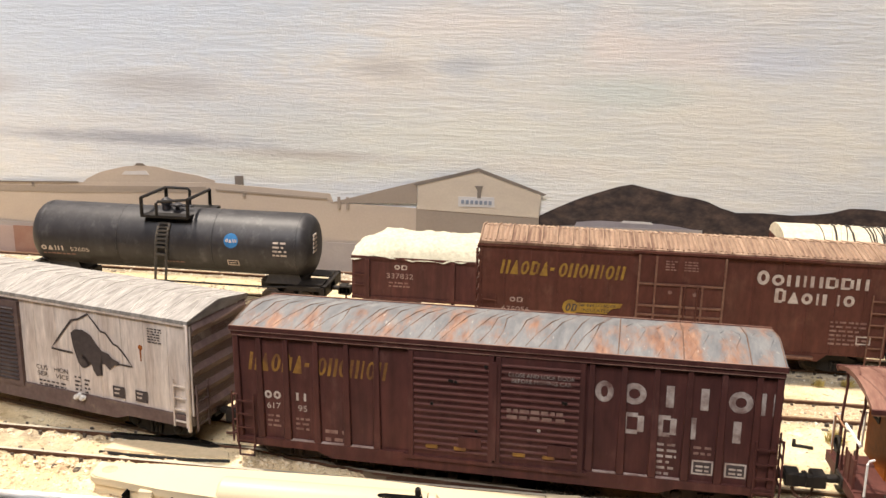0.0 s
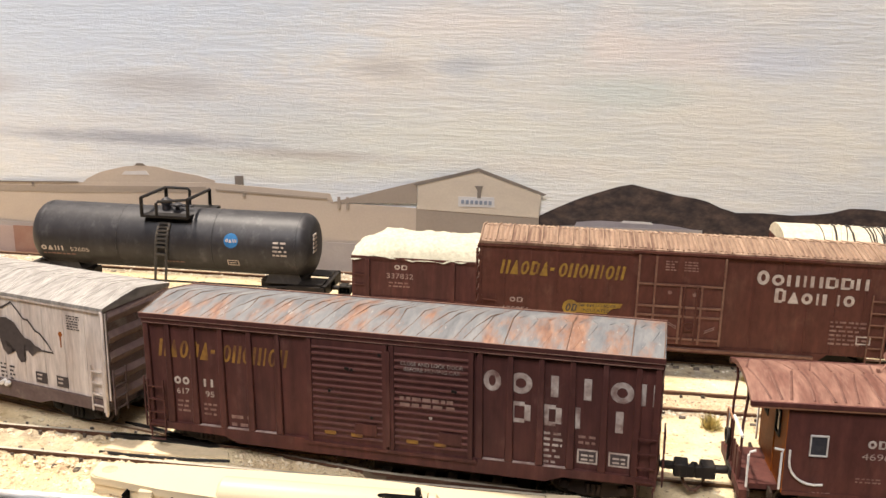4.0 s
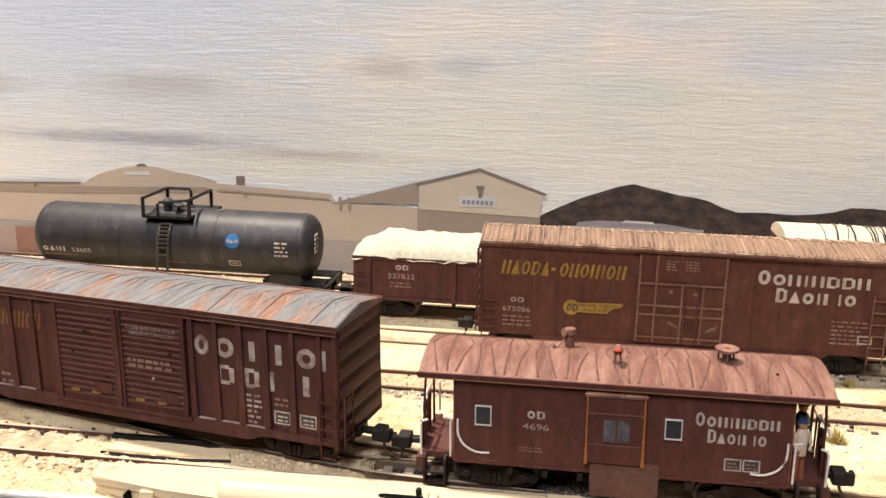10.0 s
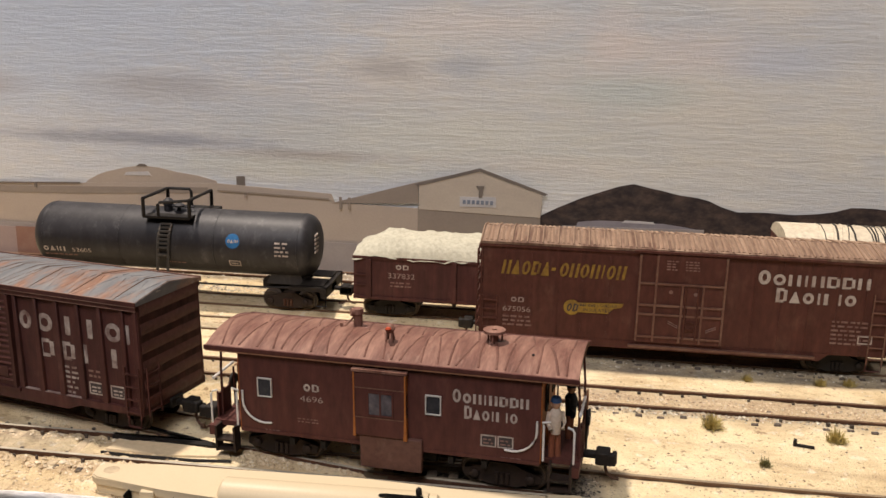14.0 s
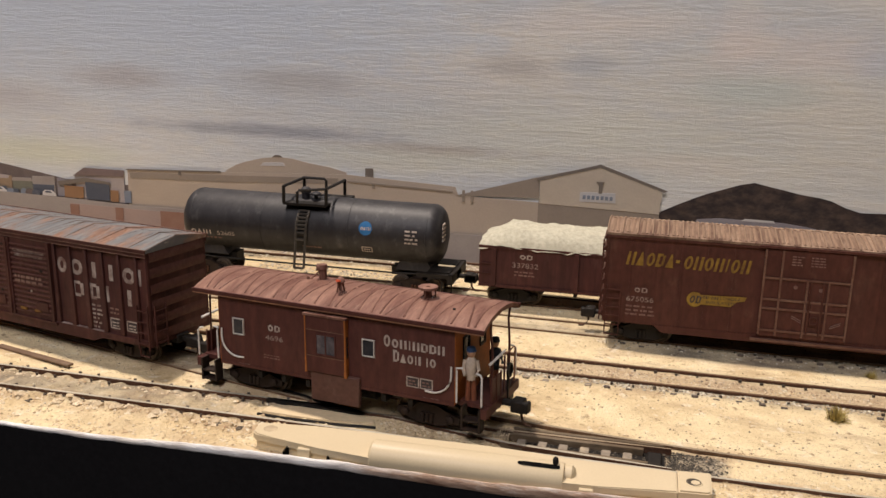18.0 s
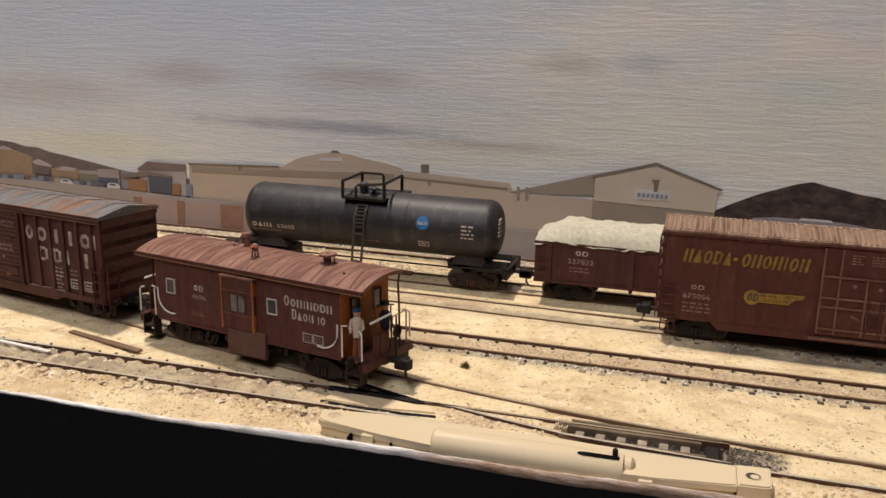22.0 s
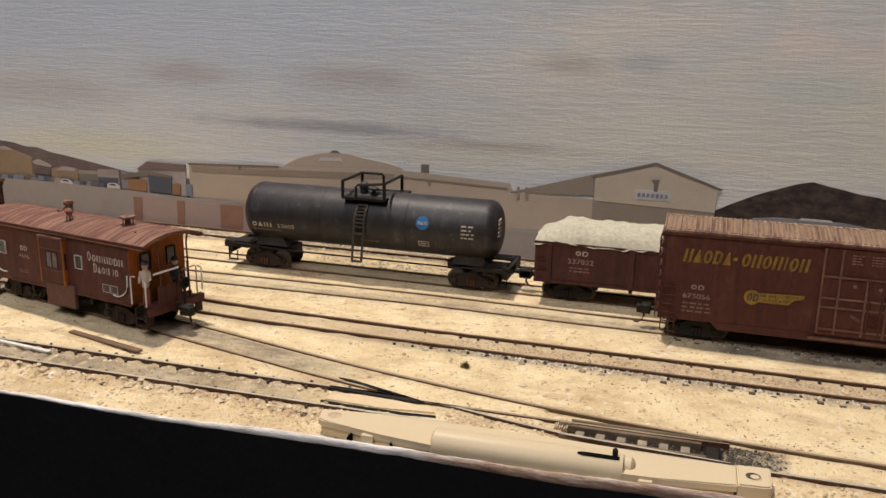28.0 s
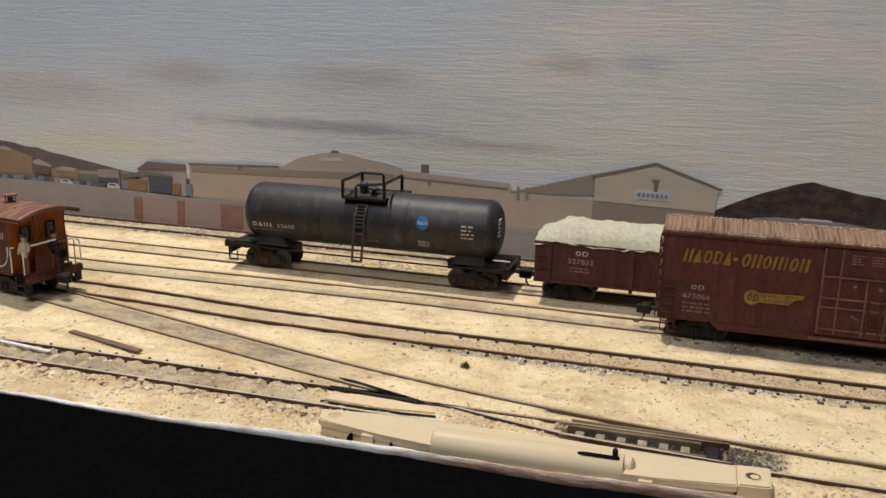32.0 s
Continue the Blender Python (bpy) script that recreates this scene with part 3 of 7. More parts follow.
def ground_z(x, y):
    z = 0.075 + 0.035 * noise.noise(Vector((x * 0.35, y * 0.5, 0))) + 0.018 * noise.noise(Vector((x * 1.7, y * 1.9, 5)))
    for name, f in TRACKS.items():
        if name == "line" and (x > -2 or y < -6.2 - 0.0 * x):
            continue
        d = abs(y - f(x))
        if d < 1.1:
            if name in ("tank", "box", "line"):  # silted up almost to the rail heads
                z = max(z, (0.16 if d < 0.45 else 0.15 if d < 0.62 else 0.15 - 0.16 * (d - 0.62)) + 0.008 * noise.noise(Vector((x * 2.3, y * 2.3, 4))))
            elif name == "front" and x < -5.4:  # sand drifted over the ties, heaped by the rails
                z = max(z, 0.106 - 0.03 * max(0.0, d - 0.6) + 0.05 * noise.noise(Vector((x * 2.1, y * 3.0, 4))) + 0.035 * noise.noise(Vector((x * 5, y * 5, 1))) + tie_heave(x, y, d))
            else:
                z = max(z, 0.122 - 0.05 * max(0.0, d - 0.6) + 0.028 * noise.noise(Vector((x * 1.8, y * 2.6, 4))))
    if -1.5 < x < 1.9 and -6.85 < y < -5.9:  # the open points
        z = 0.01
    if y < -7.0:
        z += (0.05 * abs(noise.noise(Vector((x * 0.9, y * 1.4, 9)))) + 0.10 * abs(noise.noise(Vector((x * 2.4, y * 2.8, 7)))) + 0.03 * noise.noise(Vector((x * 6, y * 6, 2)))) * min(1.0, (-7.0 - y) / 0.25) * max(0.35, min(1.0, (y + 8.4) / 0.6))
    return z


def ground_dirt(x, y):
    """Grey grime and brown rust washed along the tracks; grime also deepens the boxcar's shadow."""
    def band(d, inner, outer):
        return max(0.0, min(1.0, (outer - d) / (outer - inner)))
    d = abs(y - line_y(x))
    grey = 0.8 * band(d, 0.36, 0.50) * band(x, -8.0, -6.0) if x < -6.0 else 0.0
    side = y - box_y(x)
    grey = max(grey, 0.65 * band(abs(side + 0.22), 0.18, 0.34), 0.3 * band(abs(side), 0.5, 1.1), 0.6 * band(abs(side - 0.6), 0.04, 0.16))
    side = y - front_y(x)
    if x < -6.2:
        grey = max(grey, 0.75 * band(abs(side), 0.40, 0.56) * band(x, -8.5, -6.2), 0.2 * band(abs(side), 0.6, 1.0))
    side = y - fork_y(x)
    near = float(np.interp(x, [-9, -6, -2, 9, 13], [0.2, 0.75, 0.7, 0.35, 0.3]))
    grey = max(grey, near * band(abs(side + 0.66), 0.06, 0.22), 0.5 * band(abs(side - 0.62), 0.04, 0.16), 0.3 * band(abs(side), 0.6, 1.15))
    rust = 0.42 * band(abs(side), 0.35, 0.55) * float(np.interp(x, [-14, -6], [0.35, 1]))
    rust = max(rust, 0.55 * band(abs(abs(side) - 0.58), 0.04, 0.2))
    side = y - 3.2
    grey = max(grey, 0.3 * band(abs(side), 0.3, 0.55), 0.8 * band(abs(y - 6.3), 0.7, 1.0))
    rust = max(rust, 0.35 * band(abs(d - 0.62), 0.05, 0.3))
    if x < -5.2:  # brown wash in the hollows by the front track and on the bank below it
        rust = max(rust, 0.75 * band(abs(y + 7.28), 0.12, 0.38) * max(0.0, 0.4 + noise.noise(Vector((x * 1.1, y * 3, 6)))), 0.55 * band(abs(y + 8.0), 0.15, 0.5) * max(0.0, 0.3 + noise.noise(Vector((x * 0.5, y, 2)))))
    # cinder dirt before the boxcar, which also paints its cast shadow darker
    grey = max(grey, 0.85 * band(abs(y - box_y(x) + 0.75), 0.4, 0.68) * band(-x, -2.0, -0.4))
    if 1.6 < x < 3.2 and -6.9 < y < -5.85:  # oily patch by the throw bar
        grey = max(grey, 1.0 * band(abs(x - 2.25), 0.5, 0.85) * band(abs(y + 6.36), 0.3, 0.5))
    return grey, rust


RIM_X = [-60, -14, -9.6, -5.5, -4.5, -2.8, -1.0, 0.5, 40]
RIM_FOOT = [0.05, 0.05, 0.03, 0.115, 0.125, 0.11, 0.10, 0.16, 0.2]
RIM_RISE = [0.05, 0.05, 0.09, 0.15, 0.15, 0.16, 0.21, 0.22, 0.18]


def make_ground():
    xs = np.concatenate([np.arange(-58, -30, 1.0), np.arange(-30, -19, 0.14), np.arange(-19, -4.4, 0.06), np.arange(-4.4, 13, 0.1), np.arange(13, 40.5, 1.0)])
    rows = 170
    verts, faces, tint = [], [], []
    for x in xs:
        y0 = edge_y(x) + 0.06
        for j in range(rows + 1):
            y = y0 + (7.25 - y0) * (j / rows) ** 1.35
            verts.append((x * U, y * U, ground_z(x, y) * U))
            tint += [*ground_dirt(x, y), 0.0, 1.0]
    n = rows + 1
    for i in range(len(xs) - 1):
        for j in range(rows):
            a = i * n + j
            faces.append((a, a + n, a + n + 1, a + 1))
    me = bpy.data.meshes.new("ground")
    me.from_pydata(verts, [], faces)
    me.materials.append(M_SAND)
    me.attributes.new("dirt", "FLOAT_COLOR", "POINT").data.foreach_set("color", tint)
    me.shade_smooth()
    tagged(new("ground", me), "cream sanded plaster ground of a table-top railway", "ground", kind="structure")
    # raised rim of bare plaster along the front edge, and the black cloth below it
    verts, faces, tint = [], [], []
    fine = np.arange(-58, 40.1, 0.1)
    for x in fine:
        e = edge_y(x)
        foot = float(np.interp(x, RIM_X, RIM_FOOT)) + 0.012 * noise.noise(Vector((x * 1.6, 7.7, 0))) + 0.012 * noise.noise(Vector((x * 5.6, 2.7, 0)))
        rise = float(np.interp(x, RIM_X, RIM_RISE)) * (1 + 0.2 * noise.noise(Vector((x * 0.6, 0.4, 2))) + 0.06 * noise.noise(Vector((x * 4.0, 0.4, 7))))
        top = foot + rise
        rusty = float(np.interp(x, [-12, -5, -2, 3], [0.15, 0.3, 0.75, 0.95]))
        tint += [c for k in range(6) for c in ([rusty * (1.15 if k < 3 else 0.85)] * 3 + [1.0])]
        verts += [(x * U, (e + 0.03) * U, (foot - 0.03) * U), (x * U, e * U, (foot + 0.01) * U), (x * U, (e + 0.012) * U, (foot + rise * 0.55) * U), (x * U, (e + 0.035) * U, (top - 0.01) * U), (x * U, (e + 0.055) * U, top * U), (x * U, (e + 0.085) * U, (min(top, ground_z(x, e + 0.08)) - 0.03) * U)]
    for i in range(len(fine) - 1):
        for k in range(5):
            a = i * 6 + k
            faces.append((a, a + 1, a + 7, a + 6))
    me = bpy.data.meshes.new("ground_edge")
    me.from_pydata(verts, [], faces)
    me.materials.append(M_EDGE)
    me.attributes.new("dirt", "FLOAT_COLOR", "POINT").data.foreach_set("color", tint)
    me.shade_smooth()
    tagged(new("ground_edge", me), "chipped white plaster rim along the layout edge", "edge", kind="structure")
    bm = bmesh.new()
    span = list(np.arange(-58, 41, 0.5))
    a = [bm.verts.new((x, edge_y(x) + 0.025, np.interp(x, RIM_X, RIM_FOOT) + 0.0)) for x in span]
    b = [bm.verts.new((x, edge_y(x) + 0.035, -112)) for x in span]
    for i in range(len(a) - 1):
        bm.faces.new((a[i], a[i + 1], b[i + 1], b[i]))
    part("fascia", bm, M_FASCIA)
    tagged(bpy.data.objects["fascia"], "black cloth fascia hanging below the layout edge", "fascia", kind="structure")
    bm = bmesh.new()
    bx(bm, -57.5, 39.5, -8.2, 7.1, -112, -0.6)
    tagged(part("baseboard", bm, M_WOOD), "plain wooden cabinet that carries the layout", "baseboard", kind="structure")


def make_room():
    def wall(name, x0, x1, y0, y1, z0, z1, m, label):
        bm = bmesh.new()
        bx(bm, x0, x1, y0, y1, z0, z1)
        tagged(part(name, bm, m), label, name.split("_")[0], kind="structure")
    wall("floor", -260, 260, -330, 120, -122, -112, M_FLOOR, "dark floor of the hobby room")
    wall("ceiling", -260, 260, -330, 120, 150, 160, M_WALL, "plain pale ceiling of the hobby room")
    wall("wall_north", -260, 260, 110, 120, -112, 150, M_WALL, "plain wall behind the layout")
    wall("wall_south", -260, 260, -330, -320, -112, 150, M_WALL, "plain wall of the hobby room")
    wall("wall_west", -260, -250, -320, 110, -112, 150, M_WALL, "plain wall of the hobby room")
    wall("wall_east", 250, 260, -320, 110, -112, 150, M_WALL, "plain wall of the hobby room")


RAIL = [(-0.09, 0.0), (-0.09, 0.03), (-0.024, 0.05), (-0.024, 0.14), (-0.038, 0.15), (-0.038, 0.2), (0.038, 0.2), (0.038, 0.15), (0.024, 0.14), (0.024, 0.05), (0.09, 0.03), (0.09, 0.0)]


def rail(parent, pts, side, head, name="rail", taper=False, label=""):
    pts = [Vector((x, y, 0)) for x, y in pts]
    bm, rings = bmesh.new(), []
    for i, p in enumerate(pts):
        d = (pts[min(i + 1, len(pts) - 1)] - pts[max(i - 1, 0)]).normalized()
        across = Vector((-d.y, d.x, 0))
        k = 0.4 if taper and i == len(pts) - 1 else 1.0
        rings.append([bm.verts.new(p + across * a * k + Vector((0, 0, z))) for a, z in RAIL])
    n = len(RAIL)
    for a, b in zip(rings, rings[1:]):
        for k in range(n):
            f = bm.faces.new((a[k], b[k], b[(k + 1) % n], a[(k + 1) % n]))
            f.material_index = 1 if k == 5 else 0
    bm.faces.new(rings[0])
    bm.faces.new(rings[-1][::-1])
    ob = part(name, bm, side, parent, label)
    ob.data.materials.append(head)
    return ob


def ties(parent, f, x0, x1, step, material, reach=0.8, top=0.10, name="tie", half=0.1, keep=1.0):
    rng = random.Random(len(bpy.data.objects))
    protos = []
    for k in range(3):
        bm = bmesh.new()
        bx(bm, -half, half, -reach, reach, -0.1, 0)
        soften(bm, 0.012)
        protos.append(mesh_of(name, bm, material))
    x = x0
    while x < x1:
        if rng.random() > keep:
            x += step
            continue
        ob = new(name, rng.choice(protos))
        ob.parent = parent
        ang = math.degrees(math.atan2(f(x + 0.3) - f(x - 0.3), 0.6))
        ob.matrix_basis = cm(x, f(x) + rng.uniform(-0.04, 0.04), top + rng.uniform(-0.03, 0.015), rng.uniform(-1.2, 1.2), 0, ang + rng.uniform(-2, 2))
        x += step * rng.uniform(0.93, 1.07)


def spike_heads(parent, f, x0, x1, step, material, offsets, size=0.04, z=0.10):
    rng, bm = random.Random(7), bmesh.new()
    x = x0
    while x < x1:
        for o in offsets:
            if rng.random() < 0.8:
                y = f(x) + o + rng.uniform(-0.02, 0.02)
                s = size * rng.uniform(0.7, 1.2)
                bx(bm, x - s, x + s, y - s * 0.8, y + s * 0.8, z - 0.06, z + 0.03 * rng.random())
        x += step
    tagged(part("spike_heads", bm, material, parent), "dark spike heads along the rails", kind="stuff")


def run(f, x0, x1, off, step=0.5):
    return [(x, f(x) + off) for x in np.arange(x0, x1 + step, step)]


def make_tracks():
    far = thing("track", "far siding with dark ties in grey gravel", "track", "tracks", "structure")
    for s in (-1, 1):
        rail(far, run(TRACKS["far"], -58, 40, s * GAUGE / 2, 3), M_DARKMETAL, M_RAILTAN)
    ties(far, TRACKS["far"], -32, 13, 0.46, M_TIE, top=0.10)
    tank = thing("track", "siding buried in sand under the tank wagon", "track", "tracks", "structure")
    for s in (-1, 1):
        rail(tank, run(TRACKS["tank"], -58, 40, s * GAUGE / 2, 3), M_RAILTAN, M_RAILTAN)
    boxt = thing("track", "siding buried in sand under the brown boxcar", "track", "tracks", "structure")
    for s in (-1, 1):
        rail(boxt, run(box_y, -58, 40, s * GAUGE / 2, 1), M_RAILTAN, M_HEADTAN)
    ties(boxt, lambda x: box_y(x) - 0.80, 0.6, 12, 0.5, M_TIE_PLATE, top=0.155, reach=0.04, name="tie_end", half=0.075, keep=0.7)
    spike_heads(boxt, box_y, 0.5, 12, 0.5, M_TIE, (-0.66,), 0.03, z=0.17)
    fork = thing("track", "empty siding with rusty rails and pinkish ballast", "track", "tracks", "structure")
    for s in (-1, 1):
        rail(fork, run(fork_y, -58, 40, s * GAUGE / 2, 0.8), M_DARKMETAL, M_RAILTAN)
    ties(fork, lambda x: fork_y(x) - 0.86, 0.4, 13, 0.5, M_TIE_PLATE, top=0.15, reach=0.04, name="tie_end", half=0.075, keep=0.8)
    ties(fork, lambda x: fork_y(x) - 0.84, -5.6, 0.2, 0.5, M_TIE_GREY, top=0.14, reach=0.06, name="tie_end", half=0.08, keep=0.6)
    spike_heads(fork, fork_y, -6.5, 13, 0.5, M_TIE, (-0.70, 0.36), 0.036, z=0.16)
    line = thing("track", "curved diverging track that carries the train, filled with sand", "track", "tracks", "structure")
    h = GAUGE / 2
    rail(line, run(line_y, -60, 40, h * 1.02, 0.6), M_RAILTAN, M_HEADTAN)
    rail(line, [(x, line_y(x) - h * 1.03) for x in np.arange(-60, -5.2, 0.6)], M_RAILTAN, M_HEADTAN)
    front = thing("track", "front track with weathered grey ties half buried in sand", "track", "tracks", "structure")
    rail(front, run(front_y, -58, 4.6, -h, 1) + [(x, line_y(x) - h) for x in np.arange(5.6, 41, 1.0)], M_DARKMETAL, M_NICKEL)
    rail(front, run(front_y, -58, -5.4, h, 1), M_DARKMETAL, M_NICKEL)
    ties(front, front_y, -30, -5.6, 0.48, M_TIE_SAND, top=0.086, reach=0.7)
    ties(front, lambda x: front_y(x) - 0.76, -30, -5.8, 0.48, M_TIE_SAND, top=0.165, reach=0.10, name="tie_end", keep=0.7)
    ties(front, lambda x: front_y(x) - 0.93, -29.8, -5.8, 0.46, M_TIE, top=0.14, reach=0.07, name="tie_stub", half=0.065, keep=0.62)
    spike_heads(front, front_y, -30, -5.6, 0.48, M_TIE_PLATE, (-0.64, 0.36, -0.38, 0.64), 0.026, z=0.165)
    ties(front, line_y, 3.2, 13, 0.5, M_TIE_GREY, top=0.08, reach=0.8)
    # the turnout: frog, wing and closure rails, point blades, throw bar, open ties
    sw = thing("turnout", "plastic-tied railway turnout with dark frog and open points", "turnout", kind="structure")
    bm = bmesh.new()
    plate_v = [(-6.9, -5.42), (-6.55, -5.45), (-4.75, -6.0), (-4.55, -6.12), (-4.75, -6.16), (-6.9, -6.05), (-6.9, -5.93), (-5.6, -5.92)]
    lo = [bm.verts.new((x, y, 0.08)) for x, y in plate_v]
    hi = [bm.verts.new((x, y, 0.2)) for x, y in plate_v]
    for i in range(len(lo)):
        bm.faces.new((lo[i], lo[(i + 1) % len(lo)], hi[(i + 1) % len(lo)], hi[i]))
    bm.faces.new(hi)
    part("frog", bm, M_UNDER, sw, "black frog casting")
    rail(sw, [(-4.7, -6.04), (-3.9, -6.09), (-2.6, -6.37), (-1.3, -6.62), (0.4, -6.72), (1.9, -6.80)], M_DARKMETAL, M_NICKEL, "closure_rail", True)
    rail(sw, [(-4.75, -6.08), (-3.5, -6.05), (-1.6, -6.03), (0.3, -6.0), (1.9, -5.95)], M_DARKMETAL, M_HEADTAN, "closure_rail", True)
    bm = bmesh.new()
    tube(bm, [(-6.8, -6.70, 0.15), (-6.2, -6.74, 0.15), (-4.9, -6.72, 0.15), (-4.15, -6.64, 0.15)], 0.032, 6)
    part("guard_rail", bm, M_UNDER, sw)
    bm = bmesh.new()
    plate = [(-6.78, -6.58), (-6.72, -6.2), (-6.1, -6.12), (-5.3, -6.14), (-4.6, -6.21), (-4.3, -6.28), (-4.22, -6.46), (-5.4, -6.62)]
    top_v = [bm.verts.new((x, y, 0.165)) for x, y in plate]
    low_v = [bm.verts.new((x, y, 0.05)) for x, y in plate]
    bm.faces.new(top_v)
    for i in range(len(plate)):
        bm.faces.new((top_v[i], low_v[i], low_v[(i + 1) % len(plate)], top_v[(i + 1) % len(plate)]))
    soften(bm, 0.02)
    part("filler_plate", bm, M_PLATE, sw, "smooth tan filler beside the frog")
    for x0, y0 in ((-1.65, -6.2), (-1.6, -6.02)):
        bm = bmesh.new()
        for k in range(6):
            bx(bm, x0 + 0.05 * k, x0 + 0.05 * k + 0.03, y0 - 0.13, y0 + 0.13, 0.06, 0.17 + 0.02 * (k % 2))
        part("hinge_block", bm, M_TIE_SAND, sw, "pale fluted hinge block")
    x = -1.2
    while x < 1.3:
        bm = bmesh.new()
        bx(bm, x, x + 0.19, -6.62, -6.16, 0.0, 0.10)
        soften(bm, 0.015)
        part("tie", bm, M_TIE_GREY, sw, "grey moulded tie")
        x += 0.43
    bm = bmesh.new()
    bx(bm, -1.1, 1.78, -6.95, -5.8, 0.0, 0.05)
    part("tie_bed", bm, M_UNDER, sw, "dark bed between the ties")
    for x0, x1, y0, y1, w in ((-1.55, 1.35, -6.13, -6.08, 0.055), (-1.5, 1.45, -6.60, -6.66, 0.05), (-1.35, 1.75, -5.86, -5.82, 0.05)):
        bm = bmesh.new()
        v = [bm.verts.new((x, y + q * w, z)) for x, y in ((x0, y0), (x1, y1)) for q in (-1, 1) for z in (0.03, 0.19)]
        for f in ((0, 1, 3, 2), (4, 6, 7, 5), (0, 4, 5, 1), (2, 3, 7, 6), (0, 2, 6, 4), (1, 5, 7, 3)):
            bm.faces.new([v[k] for k in f])
        soften(bm, 0.012)
        part("point_blade", bm, M_BLADE, sw, "dull tan point blade")
    bm = bmesh.new()
    bx(bm, 1.42, 1.72, -6.62, -6.02, 0.04, 0.12)
    soften(bm, 0.03)
    part("throw_bar", bm, M_UNDER, sw, "black throw bar")


def crumbs(name, label, places, sizes, material, seed=3, floor=0.0):
    rng = np.random.RandomState(seed)
    verts, faces = [], []
    shape = np.array([(1, 0, 0), (-1, 0, 0), (0, 1, 0), (0, -1, 0), (0, 0, 1), (0, 0, -1)], float)
    tri = [(0, 2, 4), (2, 1, 4), (1, 3, 4), (3, 0, 4), (2, 0, 5), (1, 2, 5), (3, 1, 5), (0, 3, 5)]
    for x, y in places:
        s = sizes[0] + (sizes[1] - sizes[0]) * rng.rand() ** 3
        ang = rng.rand() * 6.28
        q = shape * (s * (0.6 + 0.8 * rng.rand(6, 1))) * np.array([1, 0.8, 0.6])
        c, d = math.cos(ang), math.sin(ang)
        q = np.c_[q[:, 0] * c - q[:, 1] * d, q[:, 0] * d + q[:, 1] * c, q[:, 2]] + (x, y, max(floor, ground_z(x, y)) + s * 0.15)
        base = len(verts)
        verts += [tuple(v * U) for v in q]
        faces += [tuple(base + i for i in t) for t in tri]
    me = bpy.data.meshes.new(name)
    me.from_pydata(verts, [], faces)
    me.materials.append(material)
    return tagged(new(name, me), label, "gravel", kind="stuff")


def make_gravel():
    rng = random.Random(11)
    u = rng.uniform
    crumbs("sand_crumbs", "loose cream sand crumbs along the front track", [(u(-20, 6), edge_y(0) + 0.12 + abs(rng.gauss(0, 0.6))) for _ in range(2600)] + [(u(2.5, 9), u(-7.9, -5.9)) for _ in range(420)] + [(rng.gauss(-7.0, 0.5), rng.gauss(-7.5, 0.3)) for _ in range(260)], (0.010, 0.05), M_GRIT)
    crumbs("sand_lumps", "sandy lumps between the closure rails and by the far end of the front track", [(u(-4.1, -1.4), u(-6.7, -6.1)) for _ in range(420)] + [(u(2.6, 6), u(-8.3, -7.0)) for _ in range(500)] + [(x, front_y(x) - 0.78 + rng.gauss(0, 0.12)) for x in (u(-20, -5.6) for _ in range(1100))] + [(x, front_y(x) + 0.3 + rng.gauss(0, 0.06)) for x in (u(-20, -5.6) for _ in range(500))], (0.015, 0.065), M_GRIT, 13)
    crumbs("sand_clods", "pale sand clods heaped on the tie ends of the front track", [(x, front_y(x) - 0.88 + rng.gauss(0, 0.09)) for x in (0.48 * rng.randint(-42, -12) + 0.2 + rng.gauss(0, 0.08) for _ in range(330))] + [(rng.gauss(-5.9, 0.3), rng.gauss(-7.0, 0.22)) for _ in range(110)], (0.04, 0.13), M_GRIT, 17)
    crumbs("sand_grains", "scattered sand grains between the tracks", [(u(-24, 12), u(-8, 6.5)) for _ in range(5200)], (0.008, 0.04), M_GRIT, 5)
    crumbs("dark_grains", "scattered dark grains on the sand", [(u(-22, 12), u(-8, 5)) for _ in range(2400)], (0.008, 0.032), M_SPECK, 6)
    crumbs("pebbles", "brown pebbles strewn over the sand in front of the empty siding", [(u(-3, 12), -2.9 - abs(rng.gauss(0, 1.3))) for _ in range(300)] + [(u(2, 12), u(-6.2, -4.6)) for _ in range(260)] + [(u(-14, -3), u(-5.2, -2.8)) for _ in range(110)], (0.010, 0.036), M_SPECK, 19)
    crumbs("cinders", "grey cinders beside the empty siding", [(x, fork_y(x) - 0.62 + rng.gauss(0, 0.09)) for x in (rng.triangular(-6.6, 12, -3) for _ in range(2600))] + [(x, box_y(x) - 0.75 + rng.gauss(0, 0.2)) for x in (u(0.3, 12) for _ in range(800))], (0.012, 0.052), M_CINDER, 7)
    crumbs("slag", "dark slag crumbs beside the throw bar", [(rng.triangular(1.75, 3.0, 1.9), u(-6.75, -5.95)) for _ in range(900)] + [(u(-1.1, 1.4), u(-6.7, -6.0)) for _ in range(500)], (0.014, 0.045), M_SLATE, 12, 0.055)
    crumbs("ballast", "pinkish ballast between the rails of the empty siding", [(x, fork_y(x) + rng.gauss(0, 0.2)) for x in (u(-5, 12.5) for _ in range(4200))], (0.012, 0.05), M_BALLAST, 8)
    crumbs("far_gravel", "pale gravel between the rails of the far siding", [(u(-32, 13), 6.3 + rng.uniform(-0.75, 0.55)) for _ in range(3200)] + [(u(-12, -5), rng.gauss(4.6, 0.25)) for _ in range(700)], (0.02, 0.075), M_GRAVEL, 9)


